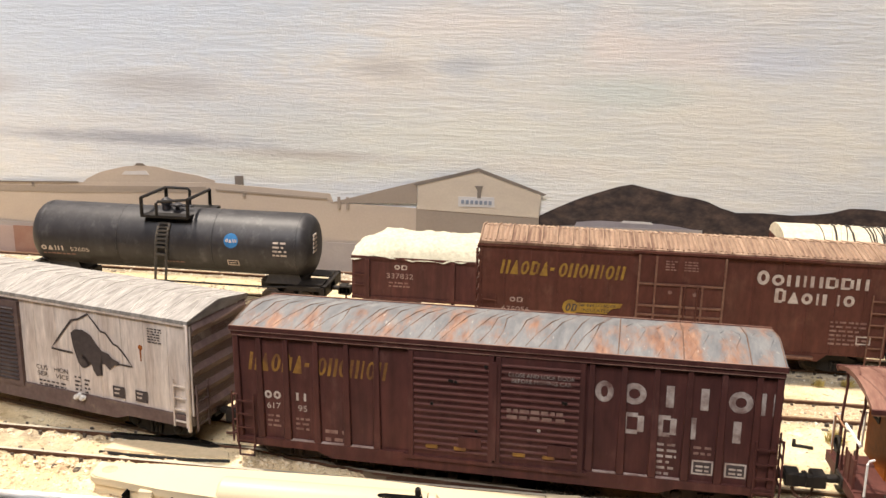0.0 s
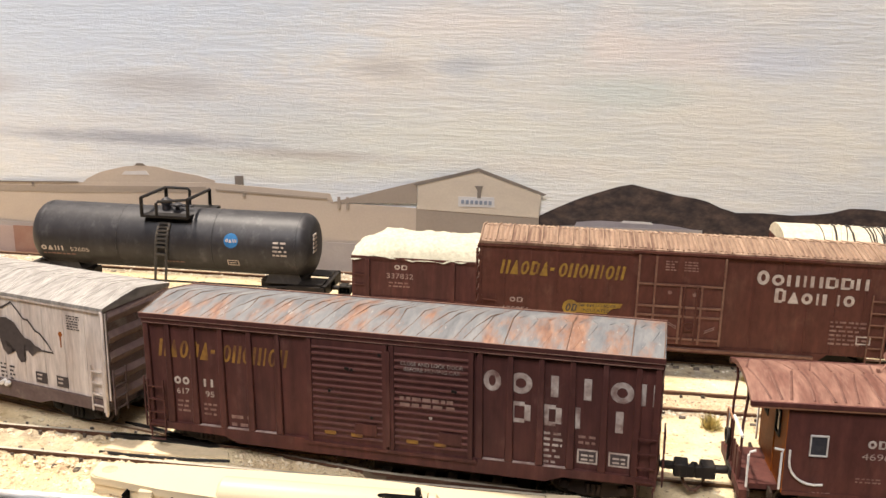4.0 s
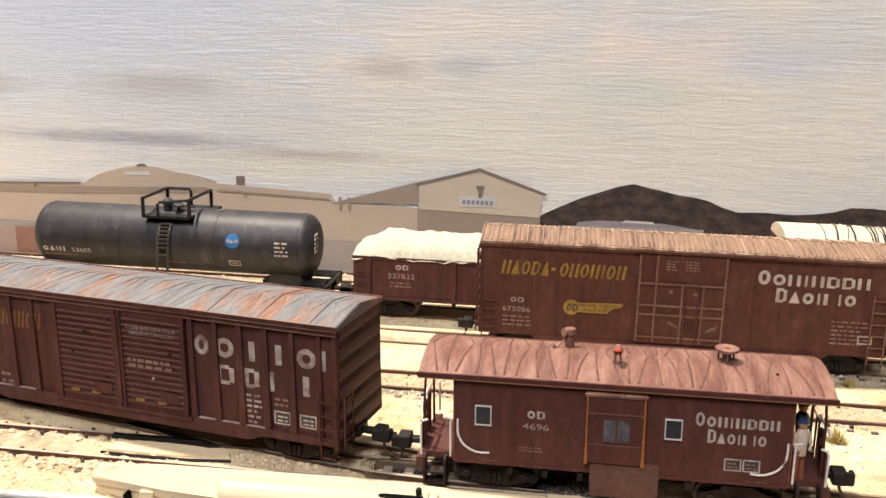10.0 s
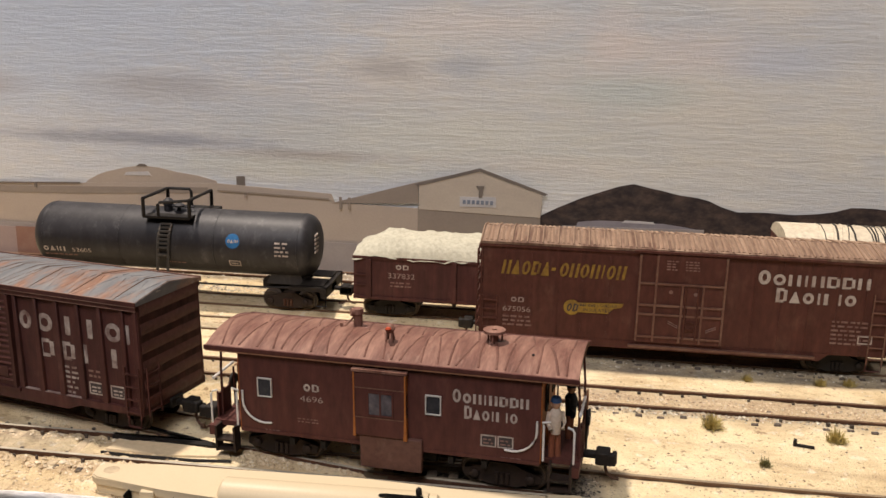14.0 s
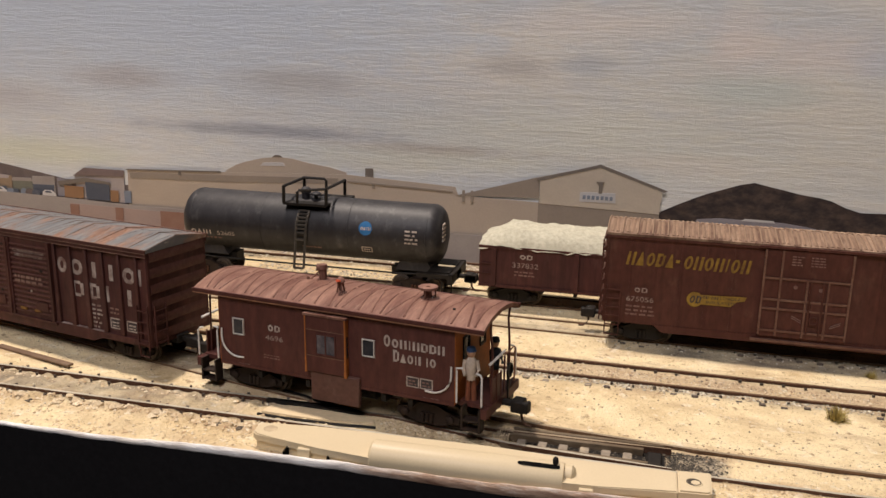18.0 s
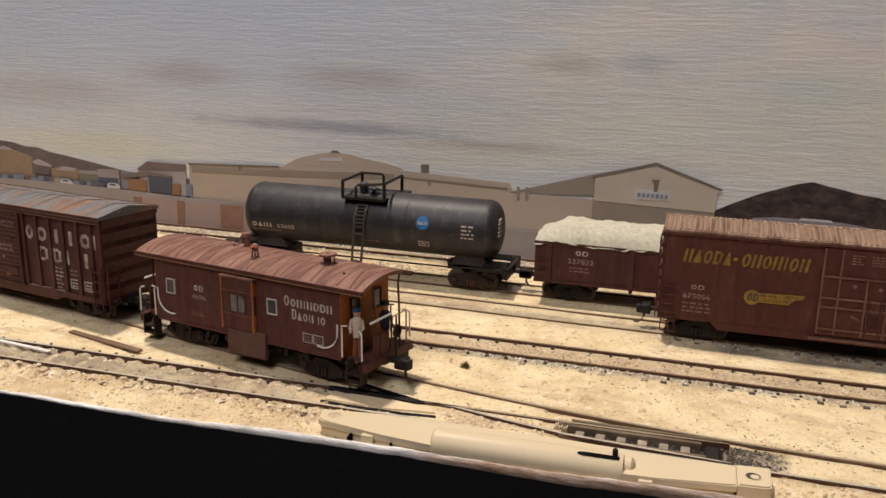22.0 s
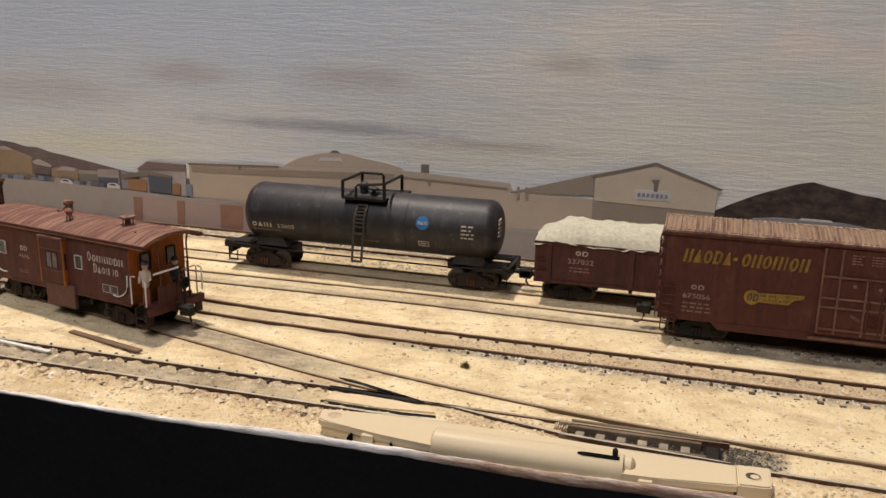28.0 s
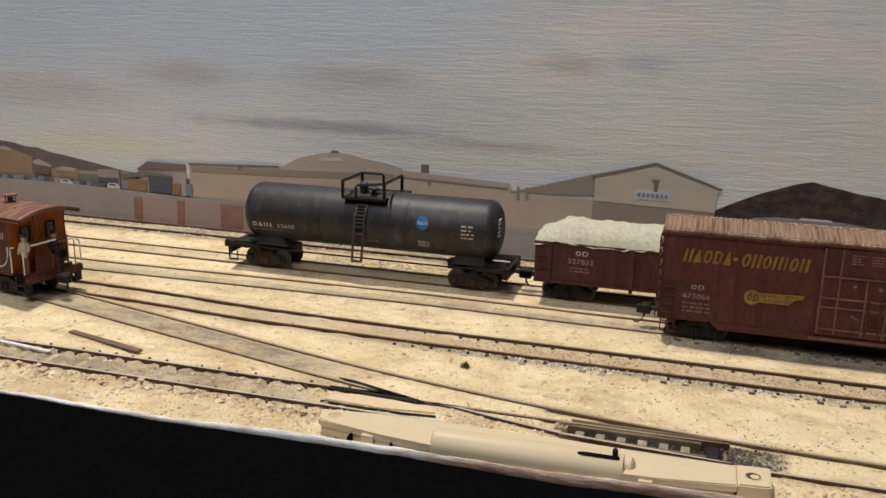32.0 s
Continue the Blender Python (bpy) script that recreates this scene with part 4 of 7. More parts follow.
def make_backdrop():
    Y = 7.2
    bm = bmesh.new()
    bx(bm, -75, 60, Y, Y + 0.8, -3, 26)
    tagged(part("backdrop", bm, M_SKY), "hand-brushed sky backdrop in cream, grey-blue and rose", "backdrop", kind="structure")
    pr = {
        "wall": print_material("printed_grey_wall", (0.33, 0.295, 0.275), (0.27, 0.23, 0.215)),
        "pink": print_material("printed_pink_wall", (0.36, 0.27, 0.24), (0.31, 0.24, 0.22)),
        "rust": print_material("printed_rust_patch", (0.25, 0.135, 0.10), (0.29, 0.18, 0.14), 200),
        "shed": print_material("printed_beige_shed", (0.46, 0.385, 0.315), (0.42, 0.35, 0.29)),
        "shade": print_material("printed_grey_eave", (0.30, 0.25, 0.205), (0.26, 0.215, 0.18)),
        "gable": print_material("printed_cream_gable", (0.53, 0.46, 0.375), (0.48, 0.41, 0.335), 250),
        "roof": print_material("printed_dark_roof", (0.17, 0.145, 0.125), (0.22, 0.185, 0.155)),
        "hill": paint("printed_dark_hill", (0.034, 0.027, 0.027), (0.115, 0.078, 0.062), dust=(0.19, 0.145, 0.125), fine=900, broad=330, amount=0.75, bump=0.04, dusty=0.25, stretch=(0.7, 1, 1.2)),
        "far_hill": print_material("printed_brown_hill", (0.135, 0.108, 0.105), (0.20, 0.16, 0.15), 180),
        "dark_blue": print_material("printed_dark_blue_grey", (0.085, 0.095, 0.125), (0.13, 0.14, 0.165)),
        "pale": print_material("printed_pale_roof", (0.40, 0.35, 0.34), (0.32, 0.28, 0.27)),
        "white": print_material("printed_white_shed", (0.55, 0.53, 0.52), (0.45, 0.44, 0.44)),
        "lilac": print_material("printed_lilac_grey_shed", (0.27, 0.25, 0.27), (0.21, 0.19, 0.205), 200),
        "eaves": print_material("printed_mauve_roof", (0.20, 0.15, 0.145), (0.16, 0.12, 0.115), 200),
        "moss": print_material("printed_grey_green_house", (0.20, 0.20, 0.16), (0.15, 0.15, 0.125), 200),
        "ochre": print_material("printed_ochre_block", (0.30, 0.22, 0.15), (0.24, 0.175, 0.12), 200),
        "blue": print_material("printed_blue_grey", (0.18, 0.21, 0.27), (0.25, 0.27, 0.30)),
        "tan": print_material("printed_tan_crate", (0.29, 0.165, 0.09), (0.22, 0.125, 0.075)),
    }

    def cut(owner, name, pts, key, front=0.02):
        bm = bmesh.new()
        plate_xz(bm, pts, Y - front, Y - front + 0.016)
        part(name, bm, pr[key], owner)

    hills = thing("backdrop_print", "printed dark hill cut-out pasted on the sky backdrop", "backdrop print", kind="structure")
    ridge = [(1.0, 2.2), (1.28, 2.4), (1.8, 2.68), (2.42, 2.98), (2.75, 3.12), (3.3, 3.32), (3.75, 3.48), (4.2, 3.58), (4.7, 3.47), (5.1, 3.4), (5.65, 3.28), (6.2, 3.22), (6.57, 3.14), (7.0, 2.95), (7.48, 2.82), (8.3, 2.85), (9.2, 2.82), (9.9, 2.88), (10.4, 2.97), (10.9, 3.13), (11.5, 3.14), (12.4, 3.08), (14.5, 2.7), (20, 2.4), (30, 2.2), (30, 0), (1.0, 0)]
    cut(hills, "hill", ridge, "hill", 0.02)
    cut(hills, "shed", [(2.4, 2.0), (2.5, 2.26), (3.2, 2.34), (5.2, 2.33), (5.9, 2.25), (6.4, 2.17), (6.4, 2.0)], "lilac", 0.045)
    cut(hills, "shed_roof", [(3.9, 2.31), (4.0, 2.38), (4.9, 2.37), (4.95, 2.30)], "white", 0.055)
    cut(hills, "shed_wall", [(2.0, 0), (2.0, 2.12), (6.5, 2.2), (6.5, 0)], "wall", 0.07)
    sheds = thing("backdrop_print", "printed beige warehouses and grey wall pasted on the sky backdrop", "backdrop print", kind="structure")
    cut(sheds, "far_hill", [(-60, 3.6), (-45, 3.3), (-34, 3.25), (-29, 3.08), (-27.53, 2.98), (-26.91, 2.93), (-26.31, 2.80), (-25.74, 2.80), (-25.1, 2.64), (-24.31, 2.54), (-23.53, 2.42), (-22.75, 2.30), (-21.4, 2.08), (-18.4, 2.0), (-18.4, 0.5), (-60, 0.5)], "far_hill", 0.02)
    cut(sheds, "dome_roof", [(-14.6, 2.7), (-14.43, 2.87), (-14.0, 3.1), (-13.72, 3.2), (-13.0, 3.38), (-12.4, 3.46), (-11.8, 3.42), (-11.2, 3.3), (-10.4, 3.2), (-9.76, 3.05), (-9.7, 2.7)], "shed", 0.02)
    cut(sheds, "roof_vent", [(-12.62, 3.44), (-12.5, 3.53), (-12.3, 3.53), (-12.2, 3.45)], "roof", 0.045)
    cut(sheds, "skylight", [(-13.1, 3.1), (-12.98, 3.22), (-12.2, 3.27), (-12.1, 3.14)], "white", 0.045)
    cut(sheds, "chimney", [(-9.04, 2.9), (-9.04, 3.25), (-8.74, 3.26), (-8.73, 2.9)], "roof", 0.045)
    cut(sheds, "long_shed", [(-18.6, 1.0), (-18.59, 2.62), (-14.67, 2.77), (-9.76, 2.98), (-7.92, 2.9), (-5.72, 2.8), (-5.6, 2.5), (-2.7, 2.45), (1.28, 2.2), (1.28, 1.0)], "shed", 0.07)
    cut(sheds, "eave_shade", [(-18.45, 2.30), (-18.5, 2.53), (-14.6, 2.66), (-10.05, 2.83), (-10.05, 2.62), (-14.6, 2.4)], "shade", 0.095)
    cut(sheds, "roof_edge", [(-18.62, 2.6), (-18.62, 2.655), (-14.67, 2.805), (-14.67, 2.75)], "roof", 0.12)
    cut(sheds, "roof_edge", [(-9.7, 2.72), (-9.7, 2.78), (-5.8, 2.66), (-5.8, 2.60)], "shade", 0.12)
    for x in (-16.4, -8.75, -5.45, -5.15):
        cut(sheds, "downpipe", [(x, 2.3 if x > -7 else 2.55), (x, 2.72), (x + 0.1, 2.72), (x + 0.1, 2.3 if x > -7 else 2.55)], "roof" if x < -10 else "shade", 0.14)
    cut(sheds, "side_roof", [(-5.7, 2.5), (-5.55, 2.5), (-2.76, 2.62), (-2.76, 3.27), (-0.74, 3.80), (-0.74, 3.87), (-2.9, 3.31)], "shade", 0.10)
    cut(sheds, "lower_front", [(-2.78, 1.2), (-2.78, 2.52), (1.28, 2.36), (1.26, 1.2)], "shade", 0.10)
    cut(sheds, "gable_front", [(-2.74, 2.44), (-2.74, 3.22), (-0.74, 3.79), (1.32, 3.09), (1.27, 2.34)], "gable", 0.125)
    cut(sheds, "gable_roof_edge", [(-2.9, 3.28), (-0.74, 3.9), (1.5, 3.14), (1.38, 3.08), (-0.74, 3.79), (-2.76, 3.22)], "roof", 0.15)
    cut(sheds, "sign", [(-1.38, 2.60), (-1.38, 2.93), (-0.2, 2.96), (-0.18, 2.62)], "white", 0.15)
    for i in range(7):
        x = -1.28 + i * 0.15
        cut(sheds, "sign_mark", [(x, 2.70), (x, 2.83), (x + 0.1, 2.835), (x + 0.1, 2.705)], "blue", 0.17)
    cut(sheds, "emblem", [(-0.86, 3.31), (-0.58, 3.32), (-0.62, 3.2), (-0.64, 2.92), (-0.76, 2.92), (-0.76, 3.18)], "roof", 0.17)
    cut(sheds, "low_wall", [(-60, 0.0), (-60, 1.5), (-28, 1.41), (-24.5, 1.42), (-21.7, 1.36), (-18.6, 1.27), (-12, 1.2), (-6, 1.15), (1.3, 1.1), (6, 1.1), (6, 0)], "wall", 0.16)
    cut(sheds, "pink_wall", [(-21.1, 0.02), (-21.1, 1.16), (-16.4, 1.08), (-10, 1.0), (-10, 0.0)], "pink", 0.185)
    for x0, x1 in ((-21.12, -20.72), (-19.13, -18.78), (-17.2, -16.2)):
        cut(sheds, "rust_patch", [(x0, 0.02), (x0, 1.13), (x1, 1.13), (x1 - 0.05, 0.02)], "rust", 0.21)
    cut(sheds, "tall_house", [(-20.8, 1.3), (-20.95, 2.25), (-20.48, 2.5), (-18.75, 2.52), (-18.8, 1.28)], "pale", 0.045)
    cut(sheds, "house_roof", [(-20.98, 2.24), (-20.48, 2.58), (-18.72, 2.58), (-18.78, 2.32), (-20.46, 2.28)], "eaves", 0.10)
    cut(sheds, "awning", [(-21.67, 1.98), (-20.46, 2.2), (-19.35, 2.08), (-19.35, 1.98), (-20.4, 2.04), (-21.63, 1.82)], "roof", 0.125)
    cut(sheds, "doorway", [(-20.46, 2.1), (-19.39, 2.04), (-19.41, 1.35), (-20.42, 1.35)], "dark_blue", 0.11)
    cut(sheds, "crate", [(-21.39, 1.36), (-21.39, 1.84), (-20.53, 1.82), (-20.56, 1.36)], "tan", 0.115)
    cut(sheds, "crate", [(-19.36, 1.33), (-19.36, 1.77), (-19.01, 1.77), (-19.03, 1.33)], "tan", 0.115)
    cut(sheds, "far_doorway", [(-18.74, 1.33), (-18.76, 1.80), (-18.46, 1.80), (-18.46, 1.33)], "blue", 0.13)
    cut(sheds, "ochre_block", [(-31, 1.5), (-31, 2.85), (-27.56, 2.69), (-26.94, 2.62), (-26.04, 2.38), (-25.97, 1.5)], "ochre", 0.03)
    cut(sheds, "pale_roof", [(-27.9, 2.66), (-27.4, 2.76), (-26.95, 2.62), (-27.3, 2.58)], "pale", 0.05)
    cut(sheds, "shadow_side", [(-26.05, 1.7), (-26.05, 2.28), (-25.73, 2.40), (-25.05, 2.15), (-25.19, 1.7)], "far_hill", 0.05)
    cut(sheds, "pale_roof", [(-26.0, 2.2), (-25.72, 2.33), (-25.3, 2.18), (-25.05, 2.08), (-25.1, 2.02), (-25.9, 2.1)], "pale", 0.07)
    cut(sheds, "low_house", [(-25.1, 1.5), (-25.1, 1.98), (-24.56, 2.10), (-23.81, 2.05), (-23.8, 1.5)], "ochre", 0.055)
    cut(sheds, "pale_roof", [(-24.9, 1.92), (-24.5, 2.1), (-23.9, 2.06), (-23.95, 1.94)], "pale", 0.075)
    cut(sheds, "green_house", [(-23.77, 1.5), (-23.77, 1.98), (-22.88, 1.99), (-22.86, 1.5)], "moss", 0.055)
    cut(sheds, "low_roof", [(-23.8, 1.86), (-23.75, 2.0), (-22.9, 2.02), (-22.85, 1.88)], "wall", 0.075)
    cut(sheds, "grey_house", [(-22.86, 1.45), (-22.86, 2.10), (-21.85, 2.14), (-21.83, 1.45)], "wall", 0.055)
    cut(sheds, "dark_bay", [(-22.82, 1.42), (-22.84, 1.78), (-21.87, 1.80), (-21.95, 1.42)], "dark_blue", 0.075)
    cut(sheds, "side_wall", [(-21.75, 1.38), (-21.75, 2.1), (-21.1, 2.02), (-21.1, 1.38)], "lilac", 0.035)
    rng = random.Random(5)
    for i in range(30):  # parked vehicles along the foot of the town
        x = -31.5 + i * 0.30 + rng.uniform(-0.06, 0.06)
        w, z = rng.uniform(0.22, 0.42), 1.46 + rng.uniform(-0.03, 0.06)
        if x < -22.3:
            key = rng.choice(["blue", "dark_blue", "dark_blue", "far_hill", "roof", "blue", "wall"])
            cut(sheds, "parked_shape", [(x, z - 0.08), (x + 0.02, z + 0.05), (x + w * 0.3, z + 0.12), (x + w * 0.8, z + 0.11), (x + w, z + 0.03), (x + w, z - 0.08)], key, 0.09 + 0.002 * i)
    for x in (-24.62, -22.36):
        cut(sheds, "parked_shape", [(x, 1.38), (x, 1.52), (x + 0.12, 1.60), (x + 0.42, 1.60), (x + 0.6, 1.46), (x + 0.6, 1.38)], "white", 0.155)
        cut(sheds, "parked_window", [(x + 0.1, 1.50), (x + 0.16, 1.57), (x + 0.36, 1.57), (x + 0.44, 1.50)], "dark_blue", 0.17)


make_ground()
make_room()
make_tracks()
make_gravel()
make_backdrop()


# ---- rolling stock: drawn about the car's middle, z from the rail head ----
TILT = 0.02  # the train's bodies rise a little towards the tail
SPINNING = []  # wheelsets of the moving train: (object, its place on the truck)


def truck(parent, x, wheel_gap=0.52, material=None, spring=None, moving=False, r=0.27, tilt=0.0):
    """A truck; tilt is the rise of the car body along its length, which the truck does not share."""
    material = material or M_TRUCK
    bm = bmesh.new()
    for s in (-1, 1):
        y0, y1 = s * 0.60, s * 0.70
        outline = [(-wheel_gap - 0.2, 0.33), (-wheel_gap - 0.2, 0.2), (-wheel_gap + 0.05, 0.14), (-0.24, 0.07), (0.24, 0.07), (wheel_gap - 0.05, 0.14), (wheel_gap + 0.2, 0.2), (wheel_gap + 0.2, 0.33), (wheel_gap - 0.1, 0.42), (0.2, 0.52), (-0.2, 0.52), (-wheel_gap + 0.1, 0.42)]
        plate_xz(bm, outline, min(y0, y1), max(y0, y1))
    bx(bm, -0.14, 0.14, -0.6, 0.6, 0.25, 0.5)
    t = part("truck", bm, material, parent, at=cm(x, 0, -tilt * x, 0, math.degrees(tilt), 0))
    for s in (-1, 1):
        bm = bmesh.new()
        for k in (-0.1, 0.0, 0.1):
            lathe_z(bm, [(0.13 + 0.03 * i, 0.045 if i % 2 else 0.035) for i in range(8)], 8, k, s * 0.73)
        part("springs", bm, spring or M_RUST, t, "rusty springs")
        for w in (-1, 1):
            bm = bmesh.new()
            lathe_y(bm, [(s * 0.70, 0.09), (s * 0.76, 0.085), (s * 0.78, 0.05)], 12, w * wheel_gap, 0.27)
            part("journal_box", bm, material, t)
    for w in (-1, 1):
        bm = bmesh.new()
        for s in (-1, 1):
            lathe_y(bm, [(s * 0.44, r + 0.04), (s * 0.47, r + 0.04), (s * 0.48, r), (s * 0.57, r - 0.01), (s * 0.575, r - 0.05), (s * 0.555, r - 0.06), (s * 0.55, 0.1), (s * 0.585, 0.08), (s * 0.59, 0.03)], 24)
        lathe_y(bm, [(-0.46, 0.05), (0.46, 0.05)], 10)
        for s in (-1, 1):  # cast ribs on the wheel face
            for k in range(4):
                a = k * math.pi / 2
                c, d = math.cos(a), math.sin(a)
                tube(bm, [(0.09 * c, s * 0.565, 0.09 * d), (0.19 * c, s * 0.56, 0.19 * d)], 0.02, 5)
        o = part("wheelset", bm, M_STEEL, t, at=cm(w * wheel_gap, 0, r))
        if moving:
            SPINNING.append((o, w * wheel_gap, r))
    return t


def coupler(parent, x, s, z=0.52):
    """Knuckle coupler with its box and bent trip pin; s is the way it points."""
    bm = bmesh.new()
    bx(bm, min(x - s * 0.45, x), max(x - s * 0.45, x), -0.2, 0.2, z - 0.1, z + 0.12)
    soften(bm, 0.02)
    part("draft_gear_box", bm, M_UNDER, parent)
    bm = bmesh.new()
    bx(bm, min(x, x + s * 0.3), max(x, x + s * 0.3), -0.08, 0.08, z - 0.06, z + 0.06)
    bx(bm, min(x + s * 0.24, x + s * 0.5), max(x + s * 0.24, x + s * 0.5), -0.2, 0.13, z - 0.13, z + 0.13)
    bx(bm, min(x + s * 0.46, x + s * 0.62), max(x + s * 0.46, x + s * 0.62), -0.2, -0.08, z - 0.12, z + 0.12)
    bx(bm, min(x + s * 0.54, x + s * 0.63), max(x + s * 0.54, x + s * 0.63), -0.13, 0.02, z - 0.12, z + 0.12)
    soften(bm, 0.025)
    c = part("coupler", bm, M_UNDER, parent, "black knuckle coupler")
    bm = bmesh.new()
    tube(bm, [(x + s * 0.42, 0.02, z - 0.1), (x + s * 0.42, 0.02, z - 0.26), (x + s * 0.46, 0.0, z - 0.36), (x + s * 0.56, -0.04, z - 0.42), (x + s * 0.68, -0.06, z - 0.42)], 0.03, 8)
    part("trip_pin", bm, M_DARKMETAL, c, "bent steel trip pin")


def ladder(parent, x, y, z0, z1, rungs, width=0.36, material=None, name="ladder", out=-1):
    bm = bmesh.new()
    for dx in (0, width):
        bx(bm, x + dx - 0.015, x + dx + 0.015, y + out * 0.05, y + out * 0.02, z0, z1)
    for i in range(rungs):
        z = z0 + (z1 - z0) * (i + 0.5) / rungs
        bx(bm, x, x + width, y + min(out * 0.06, out * 0.03), y + max(out * 0.06, out * 0.03), z - 0.014, z + 0.014)
    part(name, bm, material or M_BROWN, parent)


def end_ladder(parent, x, y, z0, z1, rungs, s, material, width=0.36):
    bm = bmesh.new()
    for dy in (0, width):
        bx(bm, min(x + s * 0.02, x + s * 0.05), max(x + s * 0.02, x + s * 0.05), y + dy - 0.015, y + dy + 0.015, z0, z1)
    for i in range(rungs):
        z = z0 + (z1 - z0) * (i + 0.5) / rungs
        bx(bm, min(x + s * 0.03, x + s * 0.06), max(x + s * 0.03, x + s * 0.06), y, y + width, z - 0.014, z + 0.014)
    part("end_ladder", bm, material, parent)


def underframe(parent, half, z=0.45):
    bm = bmesh.new()
    bx(bm, -half + 0.25, half - 0.25, -0.22, 0.22, z - 0.05, z + 0.2)
    frame_ob = part("underframe", bm, M_UNDER, parent)
    for k in range(7):
        x = -half * 0.62 + half * 1.24 * k / 6
        bm = bmesh.new()
        bx(bm, x - 0.05, x + 0.05, -0.9, 0.9, z + 0.02, z + 0.17)
        part("cross_bearer", bm, M_UNDER, frame_ob)
    for x0, x1, y0, y1, name in ((-0.9, -0.2, 0.3, 0.7, "air_tank"), (0.5, 0.95, -0.7, -0.35, "brake_cylinder")):
        bm = bmesh.new()
        lathe_x(bm, [(x0, 0.08), (x0 + 0.03, 0.14), (x1 - 0.03, 0.14), (x1, 0.08)], 14, (y0 + y1) / 2, z)
        part(name, bm, M_UNDER, frame_ob)


def roof_panels(parent, half, w, eave, rise, material, panels, style, name="roof", over=0.03, rib=None, thick=1.0):
    """Peaked steel roof with raised seams; the ribs are drawn straight, as diamonds or as slanting pairs."""
    bm = bmesh.new()
    prism_x(bm, [(-w - over, eave - 0.07), (-w - over, eave), (-w * 0.5, eave + rise * 0.56), (0, eave + rise), (w * 0.5, eave + rise * 0.56), (w + over, eave), (w + over, eave - 0.07)], -half - 0.02, half + 0.02)
    roof = part(name, bm, material, parent)
    step = 2 * half / panels

    def lift(y):
        return eave + rise * (1 - abs(y) / w) * 1.02 + 0.012 - 0.02 * (1 - thick)

    for i in range(panels + 1) if style != "lean" else (0, panels - 5, panels - 3, panels - 1, panels):
        bm = bmesh.new()
        x = -half + i * step
        for s in (-1, 1):
            tube(bm, [(x, s * w * 0.99, lift(w * 0.99)), (x, s * w * 0.5, lift(w * 0.5) + 0.008), (x, 0, lift(0))], 0.026 * thick, 5)
        part("roof_seam", bm, rib or material, roof)
    rng = random.Random(panels)
    for i in range(panels):
        bm = bmesh.new()
        x = -half + (i + 0.5) * step
        d = step * 0.30
        for s in (-1, 1):
            a, b = (s * w * 0.93, s * w * 0.08)
            if style == "diamond":
                if i % 2:
                    tube(bm, [(x - d, a, lift(a)), (x, (a + b) / 2, lift((a + b) / 2)), (x - d, b, lift(b))], 0.024, 5)
                    tube(bm, [(x + d, a, lift(a)), (x, (a + b) / 2, lift((a + b) / 2)), (x + d, b, lift(b))], 0.024, 5)
                else:
                    tube(bm, [(x - d * 1.2, a, lift(a)), (x + d * 0.4, b, lift(b))], 0.024, 5)
                    tube(bm, [(x + d * 0.2, a, lift(a)), (x + d * 1.4, b, lift(b))], 0.024, 5)
            elif style == "lean":
                if i > panels - 6:  # pressed crosses on the last panels
                    for k in (-1, 1):
                        tube(bm, [(x + k * d, a, lift(a)), (x + k * d * 0.25, (a + b) / 2, lift((a + b) / 2)), (x + k * d, b, lift(b))], 0.02 * thick, 5)
                elif s < 0:
                    for k in (-0.5, 0.02):
                        o, g = k * step + rng.uniform(-0.08, 0.08), step * rng.uniform(0.25, 0.75)
                        bend = rng.uniform(-0.12, 0.12)
                        tube(bm, [(x + o + g * (q + 0.2 * bend), q * w * 0.95, lift(q * w * 0.95)) for q in (-1.0, -0.5)] + [(x + o + bend, 0, lift(0))] + [(x + o + g * q * 0.8 + bend, q * w * 0.95, lift(q * w * 0.95)) for q in (0.5, 1.0)], 0.02 * thick, 5)
            elif style == "slant":
                tube(bm, [(x - d, a, lift(a)), (x - d * 0.1, b, lift(b))], 0.022 * thick, 5)
                tube(bm, [(x + d * 1.2, a, lift(a)), (x + d * 0.2, b, lift(b))], 0.022 * thick, 5)
            else:
                for k in (-0.5, 0.5):  # broad low swages
                    tube(bm, [(x + k * d, a, lift(a) - 0.045), (x + k * d + rng.uniform(-0.03, 0.03), b, lift(b) - 0.045)], 0.062, 8)
        part("roof_rib", bm, material if style == "lean" and i > panels - 6 else rib or material, roof)
    return roof


def corrugated_end(parent, x, s, w, z0, z1, rise, material, ribs=7, name="end_wall", deep=0.08, rib=None):
    bm = bmesh.new()
    pts = [(-w, z0), (-w, z1), (0, z1 + rise), (w, z1), (w, z0)]
    prism_x(bm, pts, min(x - s * 0.06, x), max(x - s * 0.06, x))
    wall = part(name, bm, material, parent)
    for i in range(ribs):
        z = z0 + (z1 - z0) * (i + 0.6) / ribs
        h = (z1 - z0) / ribs * 0.30
        prism = [(x, z - h), (x + s * deep, z), (x, z + h)]
        bm = bmesh.new()
        a = [bm.verts.new((px, -w * 0.93, pz)) for px, pz in prism]
        b = [bm.verts.new((px, w * 0.93, pz)) for px, pz in prism]
        for k in range(3):
            bm.faces.new((a[k], a[(k + 1) % 3], b[(k + 1) % 3], b[k]))
        bm.faces.new(a)
        bm.faces.new(b)
        part("end_rib", bm, rib or material, wall)


